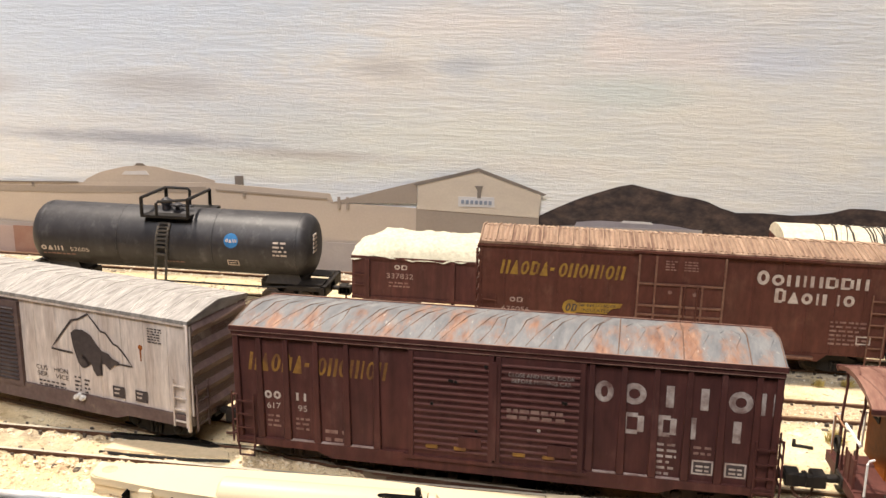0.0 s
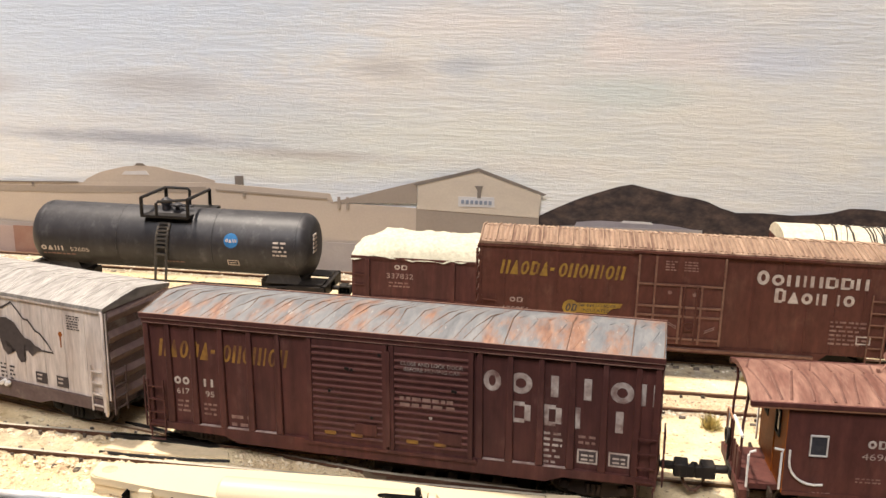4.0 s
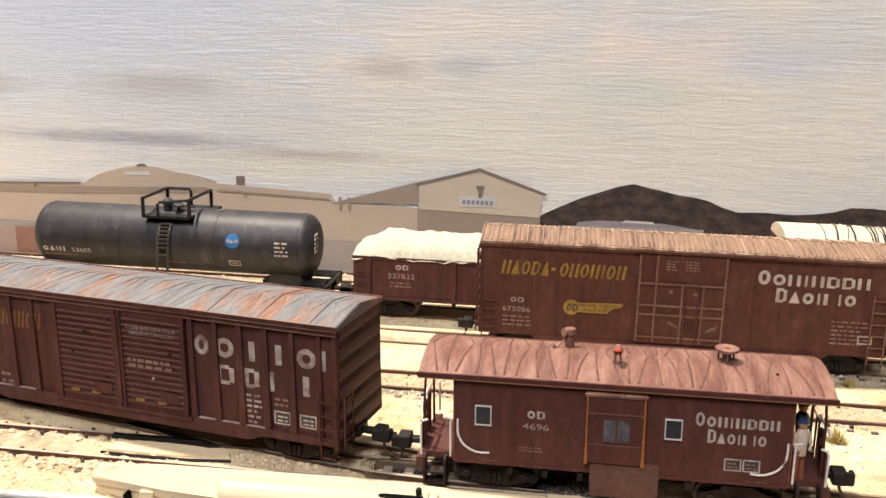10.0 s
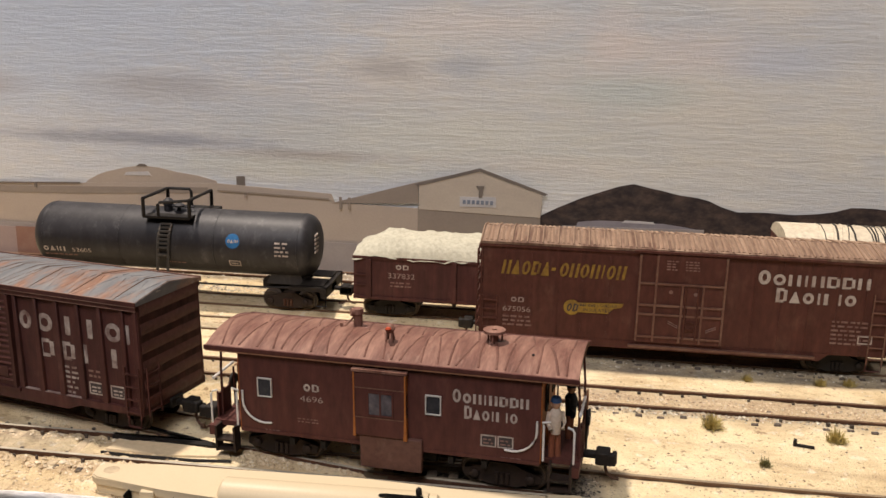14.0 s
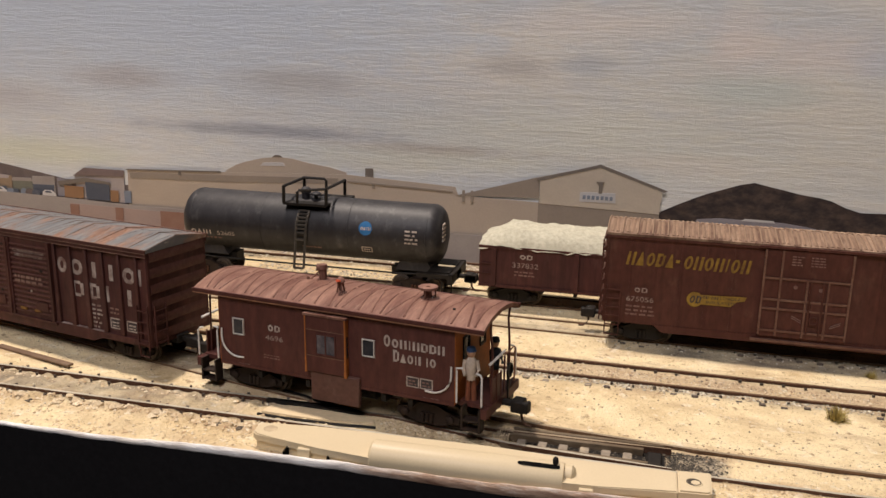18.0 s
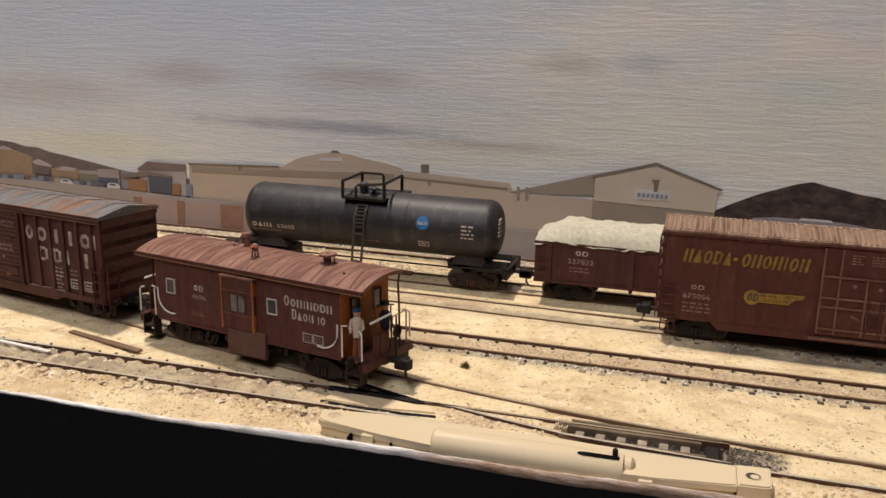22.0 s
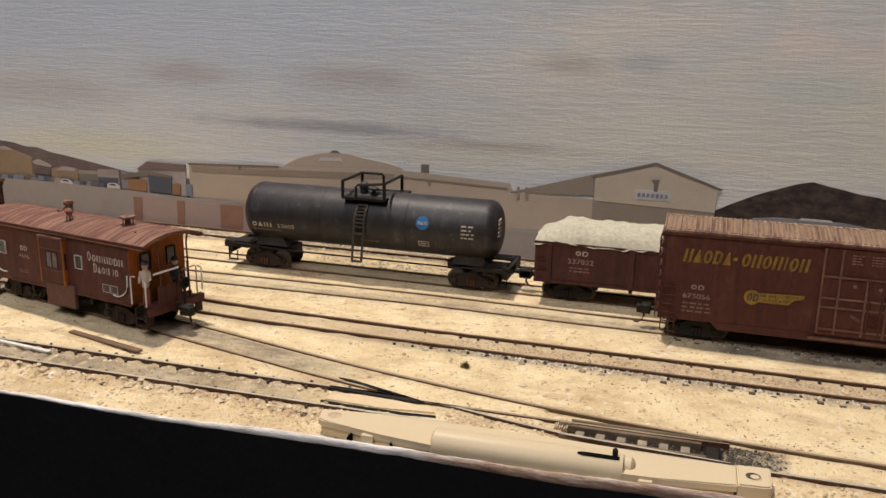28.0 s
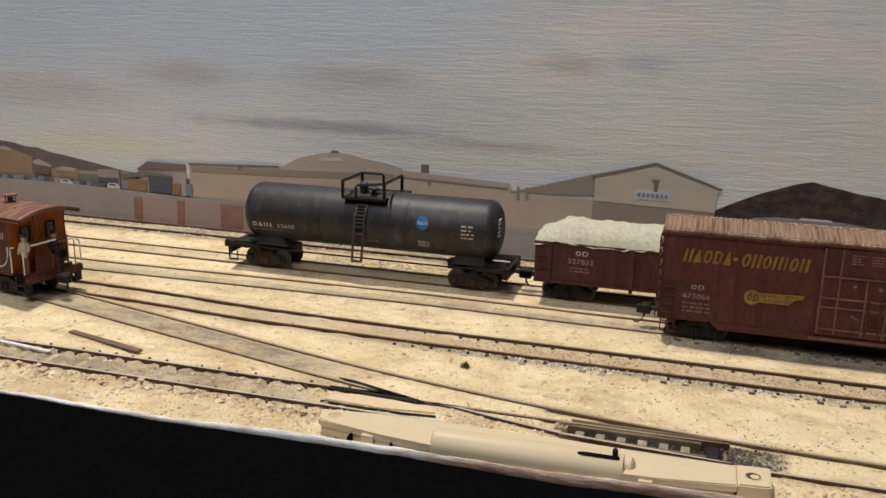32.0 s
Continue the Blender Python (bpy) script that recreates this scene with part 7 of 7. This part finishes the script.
    for s in (-1, 1):
        for y in (-0.42, 0.46):
            bm = bmesh.new()
            bx(bm, s * (E + 0.02) - 0.008, s * (E + 0.02) + 0.008, y - 0.13, y + 0.13, 1.58, 1.98)
            g = part("window", bm, M_GLASS, car)
            bm = bmesh.new()
            for y0, y1, z0, z1 in ((-0.16, 0.16, 1.54, 1.58), (-0.16, 0.16, 1.98, 2.02), (-0.16, -0.13, 1.58, 1.98), (0.13, 0.16, 1.58, 1.98)):
                bx(bm, s * (E + 0.03) - 0.02, s * (E + 0.03) + 0.02, y + y0, y + y1, z0, z1)
            part("window_frame", bm, M_UNDER, g)
        bm = bmesh.new()
        bx(bm, s * (E + 0.025) - 0.012, s * (E + 0.025) + 0.012, -0.22, 0.26, 0.7, 2.12)
        part("end_door", bm, M_ORANGE, car, "orange end door")
        # platform, steps, railings
        bm = bmesh.new()
        bx(bm, min(s * E, s * (B + 0.55)), max(s * E, s * (B + 0.55)), -0.72, 0.72, 0.60, 0.70)
        bx(bm, s * (B + 0.5) - 0.07, s * (B + 0.5) + 0.07, -0.95, 0.95, 0.48, 0.68)
        part("platform", bm, M_CABOOSE, car)
        for q in (-1, 1):
            bm = bmesh.new()
            for k, z in enumerate((0.18, 0.38)):
                bx(bm, min(s * (B + 0.06), s * (B + 0.42)), max(s * (B + 0.06), s * (B + 0.42)), q * 0.86 - 0.12, q * 0.86 + 0.12, z, z + 0.04)
            for dx in (0.04, 0.42):
                bx(bm, s * (B + dx) - 0.02, s * (B + dx) + 0.02, q * 0.86 - 0.12, q * 0.86 + 0.12, 0.16, 0.68)
            part("steps", bm, M_TRUCK, car)
            bm = bmesh.new()
            tube(bm, [(s * (B + 0.50), q * 0.50, 0.62), (s * (B + 0.50), q * 0.48, 1.7), (s * (B + 0.46), q * 0.50, 2.2), (s * (B + 0.48), q * 0.54, ze + 0.10)], 0.025, 6)
            part("roof_post", bm, M_CABOOSE, car)
            for xx, top in ((B + 0.47, 1.36), (E + 0.06, 1.43)):
                bm = bmesh.new()
                tube(bm, [(s * xx, q * 0.98, 0.76), (s * xx, q * 0.98, top), (s * (xx - 0.03), q * 0.96, top + 0.05), (s * (xx + (0.12 if xx < B + 0.2 else -0.12)), q * 0.94, top + 0.07)], 0.021, 7)
                part("hand_rail", bm, M_WHITE, car, "white hand rail")
        bm = bmesh.new()
        tube(bm, [(s * (B + 0.54), -0.74, 1.58), (s * (B + 0.54), 0.10, 1.60)], 0.028, 6)
        part("end_rail", bm, M_WHITE, car, "white end railing")
        bm = bmesh.new()
        tube(bm, [(s * (B + 0.54), 0.16, 1.50), (s * (B + 0.54), 0.66, 1.52), (s * (B + 0.54), 0.72, 1.46), (s * (B + 0.54), 0.72, 0.72)], 0.018, 6)
        part("end_rail", bm, M_PEACH, car, "faded brown end railing")
        for y in (-0.6, -0.35, -0.1, 0.1, 0.30):
            bm = bmesh.new()
            tube(bm, [(s * (B + 0.54), y, 0.66), (s * (B + 0.54), y, 1.50 if y > 0 else 1.24)], 0.022, 5)
            part("baluster", bm, M_CABOOSE, car)
        bm = bmesh.new()
        bx(bm, s * (B + 0.53) - 0.012, s * (B + 0.53) + 0.012, -0.62, -0.12, 0.70, 1.20)
        part("end_panel", bm, M_CABOOSE, car)
        bm = bmesh.new()
        tube(bm, [(s * (B + 0.58), 0.22, 0.5), (s * (B + 0.58), 0.22, 1.30)], 0.025, 6)
        lathe_x(bm, [(s * (B + 0.6), 0.16), (s * (B + 0.64), 0.16), (s * (B + 0.64), 0.12), (s * (B + 0.6), 0.12)], 18, 0.22, 1.15)
        part("brake_wheel", bm, M_UNDER, car)
    # curved white grabs on the near side
    for s, x0 in ((-1, -2.83), (1, 2.84)):
        for q in (-1, 1):
            bm = bmesh.new()
            pts = [(x0, q * (W + 0.03), 1.50)]
            for a in range(0, 91, 15):
                pts.append((x0 - s * 0.44 * (1 - math.cos(radians(a))) , q * (W + 0.035), 1.30 - 0.42 * math.sin(radians(a))))
            pts.append((x0 - s * 0.58, q * (W + 0.03), 0.89))
            tube(bm, pts, 0.021, 7)
            part("curved_grab", bm, M_WHITE, car, "curved white grab iron")
    y = -W - 0.006
    marks("ob", -1.60, 1.60, 0.34, 0.15, y, M_LETTER, car)
    lettering("4696", -1.66, 1.39, 0.46, 0.12, y, M_LETTER_DIM, car)
    text_bars(-1.72, 1.02, 0.42, 2, 0.06, y, M_LETTER_FADED, car, 61)
    marks("oohihbbh", 1.28, 1.70, 1.42, 0.19, y, M_LETTER, car, tall=1.35, label="white company lettering")
    marks("bwoilio", 1.50, 1.40, 1.0, 0.19, y, M_LETTER, car, tall=1.35, label="white company lettering")
    text_bars(-2.4, 0.71, 0.4, 1, 0.06, y, M_LETTER_FADED, car, 63)
    text_bars(2.2, 0.71, 0.4, 1, 0.06, y, M_LETTER_FADED, car, 64)
    for x in (1.82, 2.13):
        bm = bmesh.new()
        for x0, x1, z0, z1 in ((0, 0.29, 0, 0.025), (0, 0.29, 0.205, 0.23), (0, 0.025, 0.025, 0.205), (0.265, 0.29, 0.025, 0.205)):
            bx(bm, x + x0, x + x1, y - 0.004, y, 0.905 + z0, 0.905 + z1)
        box = part("stencil_box", bm, M_LETTER, car)
        bm = bmesh.new()
        bx(bm, x + 0.025, x + 0.265, y - 0.003, y, 0.93, 1.11)
        part("stencil_ground", bm, M_CHAR, box)
        text_bars(x + 0.05, 1.03, 0.18, 2, 0.07, y - 0.006, M_LETTER_FADED, box, 66)
    bm = bmesh.new()
    bx(bm, -E, E, -W - 0.015, -W + 0.01, zb - 0.03, zb + 0.04)
    part("side_sill", bm, M_CABOOSE, car)
    # roof fittings
    zf = ze - 0.18
    bm = bmesh.new()
    lathe_z(bm, [(zf + 0.2, 0.09), (zf + 0.62, 0.09), (zf + 0.62, 0.12), (zf + 0.72, 0.10)], 14, -0.92, 0.3)
    stack = part("smoke_jack", bm, M_CAB_ROOF, car)
    bm = bmesh.new()
    tube(bm, [(-0.92, 0.3, zf + 0.64), (-1.04, 0.22, zf + 0.66)], 0.085, 10)
    part("jack_elbow", bm, M_CAB_ROOF, stack)
    bm = bmesh.new()
    tube(bm, [(-1.22, 0.1, zf + 0.32), (-0.98, 0.25, zf + 0.56)], 0.022, 5)
    tube(bm, [(-1.2, 0.12, zf + 0.30), (-1.2, 0.12, zf + 0.46)], 0.035, 6)
    part("jack_brace", bm, M_CAB_ROOF, stack)
    bm = bmesh.new()
    for k in range(4):
        a = math.pi / 4 + k * math.pi / 2
        tube(bm, [(-0.05 + 0.11 * math.cos(a), -0.38 + 0.11 * math.sin(a), zf + 0.22), (-0.05 + 0.05 * math.cos(a), -0.38 + 0.05 * math.sin(a), zf + 0.56)], 0.022, 5)
    lathe_z(bm, [(zf + 0.54, 0.07), (zf + 0.6, 0.10), (zf + 0.66, 0.08), (zf + 0.7, 0.04)], 12, -0.05, -0.38)
    part("antenna_stand", bm, M_CAB_ROOF, car)
    bm = bmesh.new()
    lathe_z(bm, [(zf + 0.61, 0.04), (zf + 0.63, 0.06), (zf + 0.66, 0.04)], 12, -0.05, -0.48)
    part("marker_lamp", bm, M_MARKER, car, "small red marker lamp")
    bm = bmesh.new()
    lathe_z(bm, [(zf + 0.32, 0.08), (zf + 0.58, 0.08)], 12, 1.86, 0)
    lathe_z(bm, [(zf + 0.58, 0.21), (zf + 0.63, 0.21), (zf + 0.63, 0.05), (zf + 0.65, 0.05)], 20, 1.86, 0)
    for k in range(3):
        a = k * 2.1 + 0.5
        tube(bm, [(1.86 + 0.15 * math.cos(a), 0.15 * math.sin(a), zf + 0.33), (1.86 + 0.15 * math.cos(a), 0.15 * math.sin(a), zf + 0.6)], 0.018, 5)
    part("disc_antenna", bm, M_CAB_ROOF, car)
    bm = bmesh.new()
    tube(bm, [(2.66, -0.45, zf + 0.24), (2.66, -0.45, zf + 0.38)], 0.03, 6)
    part("vent_pipe", bm, M_UNDER, car)
    underframe(car, B, 0.42)
    for x in (-2.18, 2.18):
        truck(car, x, moving=True, material=M_TRUCK, spring=M_TRUCK, wheel_gap=0.52, tilt=TILT)
    coupler(car, -B - 0.60, -1, 0.56)
    coupler(car, B + 0.55, 1)
    return car


def figure(label, colours):
    """A plain painted miniature figurine, one mesh."""
    bm = bmesh.new()

    def add(slot, build):
        n = len(bm.faces)
        build()
        bm.faces.ensure_lookup_table()
        for f in bm.faces[n:]:
            f.material_index = slot
    add(0, lambda: [tube(bm, [(dx, 0, 0.0), (dx * 0.9, 0.02, 0.26), (dx * 0.8, 0, 0.5)], 0.058, 8) for dx in (-0.062, 0.062)])
    add(1, lambda: lathe_z(bm, [(0.46, 0.10), (0.62, 0.105), (0.84, 0.125), (0.92, 0.08), (0.95, 0.045)], 10))
    add(1, lambda: [tube(bm, [(s * 0.12, 0, 0.87), (s * 0.155, -0.04, 0.68), (s * 0.11, -0.13, 0.58)], 0.04, 7) for s in (-1, 1)])
    add(2, lambda: lathe_z(bm, [(0.94, 0.05), (0.99, 0.085), (1.06, 0.09), (1.12, 0.06)], 10))
    add(3, lambda: lathe_z(bm, [(1.07, 0.11), (1.09, 0.098), (1.15, 0.085), (1.17, 0.03)], 10))
    ob = part("figurine", bm, colours[0])
    for m in colours[1:]:
        ob.data.materials.append(m)
    return tagged(ob, label, "figurine", "figurines on the caboose")


make_insulated_boxcar()
make_gondola()
make_tank_car()
make_cream_car()
CABOOSE, RED_CAR, GREY_CAR = make_caboose(), make_ribbed_boxcar(), make_grey_boxcar()
M_SHIRT = paint("pale_figure_shirt", (0.52, 0.43, 0.34), (0.42, 0.34, 0.27), dusty=0.1)
M_NAVY = paint("dark_figure_clothes", (0.02, 0.025, 0.035), (0.05, 0.05, 0.055), dusty=0.1)
M_TROUSER = paint("brown_figure_trousers", (0.22, 0.075, 0.04), (0.15, 0.06, 0.035), dusty=0.1)
M_CAPBLUE = paint("blue_figure_cap", (0.03, 0.07, 0.16), (0.05, 0.09, 0.18), dusty=0.1)
FIGURES = [
    (figure("painted figurine in pale shirt and blue cap on the caboose platform", (M_TROUSER, M_SHIRT, M_SKIN, M_CAPBLUE)), cm(3.12, -0.62, 0.70, 0, 0, 20)),
    (figure("painted figurine in dark clothes on the caboose platform", (M_TROUSER, M_NAVY, M_SKIN, M_NAVY)), cm(3.30, 0.24, 0.66, 0, 0, 70)),
]


# ---- small things on the ground ----
def make_switch_machine():
    mach = thing("switch_machine", "sand-sprayed beige plastic switch machine beside the turnout", "switch machine", at=cm(-1.85, -7.90, 0.06, 0, 0, 1.2))
    def slab(outline, z0, z1, bevel):
        bm = bmesh.new()
        lo = [bm.verts.new((x, y, z0)) for x, y in outline]
        hi = [bm.verts.new((x, y, z1)) for x, y in outline]
        n = len(outline)
        for i in range(n):
            bm.faces.new((lo[i], lo[(i + 1) % n], hi[(i + 1) % n], hi[i]))
        bm.faces.new(hi)
        bm.faces.new(lo[::-1])
        bmesh.ops.bevel(bm, geom=[e for e in bm.edges if all(v.co.z > z1 - 0.01 for v in e.verts)], offset=bevel, segments=2, affect="EDGES")
        return bm

    part("housing", slab([(-4.42, -0.02), (-4.46, 0.28), (-4.36, 0.42), (-3.3, 0.52), (0.5, 0.58), (2.1, 0.46), (3.84, 0.48), (3.84, -0.29), (2.44, -0.46), (1.9, -0.50), (-1.9, -0.50), (-2.94, -0.38), (-3.76, -0.22), (-4.30, -0.12)], 0.22, 0.36, 0.025), M_PLASTIC, mach)
    part("base", slab([(-4.36, 0.0), (-4.40, 0.3), (-3.3, 0.46), (3.8, 0.42), (3.8, -0.22), (2.44, -0.40), (-1.9, -0.44), (-2.9, -0.32), (-4.24, -0.07)], 0.0, 0.22, 0.004), M_PLASTIC, mach)
    for x in (-3.62, -2.72):
        bm = bmesh.new()
        bx(bm, x, x + 0.025, -0.46, -0.10, 0.02, 0.24)
        part("seam", bm, M_HOLLOW, mach, "dark moulding seam")
    part("end_block", slab([(3.85, -0.30), (3.85, 0.50), (4.46, 0.55), (4.44, -0.20), (4.36, -0.26)], 0.13, 0.385, 0.03), M_PLASTIC, mach)
    # solid black block in place of the shaded gap under the end block
    bm = bmesh.new()
    bx(bm, 3.90, 4.40, -0.24, 0.4, 0.0, 0.13)
    part("undercut_shade", bm, M_HOLLOW, mach, "black block for the shade under the end block")
    bm = bmesh.new()
    lathe_x(bm, [(-1.92, 0.05), (-1.90, 0.28), (-1.84, 0.335), (1.72, 0.345), (1.80, 0.32), (1.84, 0.05)], 36, -0.20, 0.24)
    part("coil_cover", bm, M_PLASTIC, mach)
    bm = bmesh.new()
    lathe_x(bm, [(1.80, 0.20), (1.94, 0.20), (2.0, 0.14), (2.01, 0.04)], 18, -0.12, 0.32)
    part("coil_cap", bm, M_PLASTIC, mach)
    # the slot's dark inside, laid as a black patch on the coil cover
    bm = bmesh.new()
    shape = [(0.95, 66, 71), (0.99, 62, 75), (1.08, 60, 77), (1.66, 60, 77), (1.73, 62, 75)]
    lower = [bm.verts.new((x, -0.20 - 0.352 * math.cos(radians(a)), 0.24 + 0.352 * math.sin(radians(a)))) for x, a, b in shape]
    upper = [bm.verts.new((x, -0.20 - 0.352 * math.cos(radians(b)), 0.24 + 0.352 * math.sin(radians(b)))) for x, a, b in shape]
    for k in range(len(shape) - 1):
        bm.faces.new((lower[k], lower[k + 1], upper[k + 1], upper[k]))
    slot = part("slot", bm, M_HOLLOW, mach, "black patch for the dark inside of the lever slot")
    bm = bmesh.new()
    lathe_z(bm, [(0.55, 0.05), (0.66, 0.055), (0.69, 0.05), (0.72, 0.02)], 14, 1.64, -0.24)
    part("lever_knob", bm, M_UNDER, mach, "black manual lever")
    bm = bmesh.new()
    lathe_z(bm, [(0.385, 0.085), (0.40, 0.08), (0.405, 0.02)], 16, 4.16, 0.07)
    part("screw_head", bm, M_PLASTIC, mach, "sand-coloured screw head")
    for x, y, r in ((-4.13, 0.17, 0.15), (4.13, 0.09, 0.14)):
        bm = bmesh.new()
        lathe_z(bm, [(0.35, r + 0.05), (0.395 if x > 0 else 0.366, r + 0.02), (0.395 if x > 0 else 0.366, r), (0.37 if x > 0 else 0.362, r - 0.01)], 22, x, y)
        ring = part("screw_boss", bm, M_PLASTIC, mach)
        # nearly flush disc; the right one's dark colour stands for shade in the hole
        bm = bmesh.new()
        lathe_z(bm, [(0.36, r - 0.005), (0.39 if x > 0 else 0.364, r - 0.005)], 18, x, y)
        part("screw_hole", bm, M_TIE if x > 0 else M_TIE_SAND, ring, "sunk screw hole")
    for x in (-3.35, 2.1):
        bm = bmesh.new()
        bx(bm, x, x + 0.26, -0.62 + (0.22 if x < 0 else 0.06), -0.26, 0.12, 0.30)
        soften(bm, 0.015)
        part("clip", bm, M_PLASTIC, mach)


def shrub(x, y, r, material, label, seed):
    rng, bm = random.Random(seed), bmesh.new()
    z0 = ground_z(x, y)
    for i in range(330):
        a, e = rng.uniform(0, 6.28), rng.uniform(0.1, 1.45)
        d = r * (0.6 + 0.7 * rng.random()) * (1 + 0.3 * math.sin(a * 3 + seed))
        b = Vector((rng.gauss(0, r * 0.3), rng.gauss(0, r * 0.3), 0))
        tip = b + Vector((math.cos(a) * math.cos(e) * d, math.sin(a) * math.cos(e) * d * 0.9, math.sin(e) * d * 1.1))
        side = Vector((-math.sin(a), math.cos(a), 0.3)) * r * 0.05
        mid = b.lerp(tip, 0.6) + Vector((0, 0, r * 0.08))
        v = [bm.verts.new(p) for p in (b - side, b + side, mid + side, tip, mid - side)]
        bm.faces.new(v)
    ob = part("shrub", bm, material)
    ob.matrix_basis = cm(x, y, z0 - 0.01)
    tagged(ob, label, "shrub", "shrubs on the sand")


def make_small_things():
    make_switch_machine()
    for i, (x, y, r, m, lab) in enumerate((
            (5.46, -3.15, 0.22, M_SHRUB, "dry yellow-green shrub tuft on the sand"), (8.0, -3.38, 0.20, M_SHRUB, "dry yellow-green shrub tuft on the sand"),
            (6.27, -4.8, 0.12, M_SHRUB_GREEN, "small green tuft on the sand"), (-4.36, -3.5, 0.12, M_SHRUB_GREEN, "small green tuft on the sand"),
            (6.73, -0.25, 0.13, M_SHRUB, "small dry tuft beside the boxcar"), (8.45, -0.25, 0.14, M_SHRUB, "small dry tuft beside the boxcar"), (9.15, -0.15, 0.15, M_SHRUB, "small dry tuft beside the boxcar"))):
        shrub(x, y, r, m, lab, i + 1)
    bm = bmesh.new()
    bx(bm, -1.38, 1.38, -0.09, 0.09, 0.0, 0.06)
    for v in bm.verts:
        v.co.z += 0.02 * v.co.x * 0.3
    soften(bm, 0.012)
    ob = part("wood_strip", bm, M_WOOD)
    ob.matrix_basis = cm(-13.6, -5.10, 0.10, 0, -1, -16)
    tagged(ob, "loose brown strip of wood lying beside the track", "wood strip")
    bm = bmesh.new()
    bx(bm, -0.18, 0.2, -0.035, 0.035, 0.0, 0.05)
    bx(bm, -0.22, -0.15, -0.045, 0.045, 0.0, 0.15)
    soften(bm, 0.008)
    ob = part("broken_peg", bm, M_UNDER)
    ob.matrix_basis = cm(7.25, -3.8, ground_z(7.25, -3.8) + 0.005, 0, 0, -12)
    tagged(ob, "black broken plastic peg lying on the sand", "peg")
    bm = bmesh.new()
    bx(bm, -1.1, 1.0, -0.055, 0.055, 0.0, 0.05)
    soften(bm, 0.008)
    ob = part("rail_offcut", bm, M_WHITE)
    ob.matrix_basis = cm(-15.25, -6.22, 0.165, 0, 0, -7)
    tagged(ob, "bright white strip offcut lying between the rails", "rail offcut")


make_small_things()


# ---- everything that moves ----
PROGRESS = [(0, 10.43), (0.5, 10.41), (1, 10.33), (1.5, 10.17), (2, 9.93), (3, 9.30), (4, 8.49), (5, 7.55), (6, 6.61), (7, 5.67), (8, 4.71), (9, 3.76), (10, 2.80), (11, 1.80), (12, 0.72), (13, -0.33), (14, -1.37), (15, -2.43), (16, -3.48), (17, -4.53), (18, -5.58), (19, -6.62), (20, -7.64), (21, -8.68), (22, -9.72), (23, -10.81), (24, -11.92), (25, -13.05), (26, -14.2), (27, -15.34), (28, -16.5), (29, -17.72), (30, -18.98), (31, -20.27), (32, -21.56)]


def progress(t):
    return float(np.interp(t, [p[0] for p in PROGRESS], [p[1] for p in PROGRESS]))


def car_pose(s, reach, tilt=0.0):
    """A car on its two trucks, reach from the middle, with the middle s along the line."""
    ends = [Vector((np.interp(s + d, LINE_S, LINE_X), np.interp(s + d, LINE_S, LINE_Y), 0)) for d in (-reach, reach)]
    mid, d = (ends[0] + ends[1]) / 2, ends[1] - ends[0]
    play = float(np.interp(mid.x, [-10, -7], [0.0, 0.1]))  # the flanges ride against the far rail
    return cm(mid.x, mid.y + play, 0.2, 0, -math.degrees(tilt), math.degrees(math.atan2(d.y, d.x)))


def motions():
    for car, shift, reach, tilt in ((CABOOSE, 0.42, 2.18, TILT), (RED_CAR, -9.42, 3.83, TILT), (GREY_CAR, -19.99, 3.75, 0.0)):
        walk(car, [(t, car_pose(s + shift, reach, tilt)) for t, s in PROGRESS])
    for ob, place in FIGURES:
        walk(ob, [(t, car_pose(s + 0.42, 2.18, TILT) @ place) for t, s in PROGRESS])
    # wheels roll without slipping, less than a quarter turn between rows
    times = sorted({0.0, 32.0, *[round(0.3 * k, 3) for k in range(107)]})
    for ob, x, r in SPINNING:
        walk(ob, [(t, cm(x, 0, r, 0, math.degrees((progress(t) - PROGRESS[0][1]) / r), 0)) for t in times if t <= 32.0])


motions()
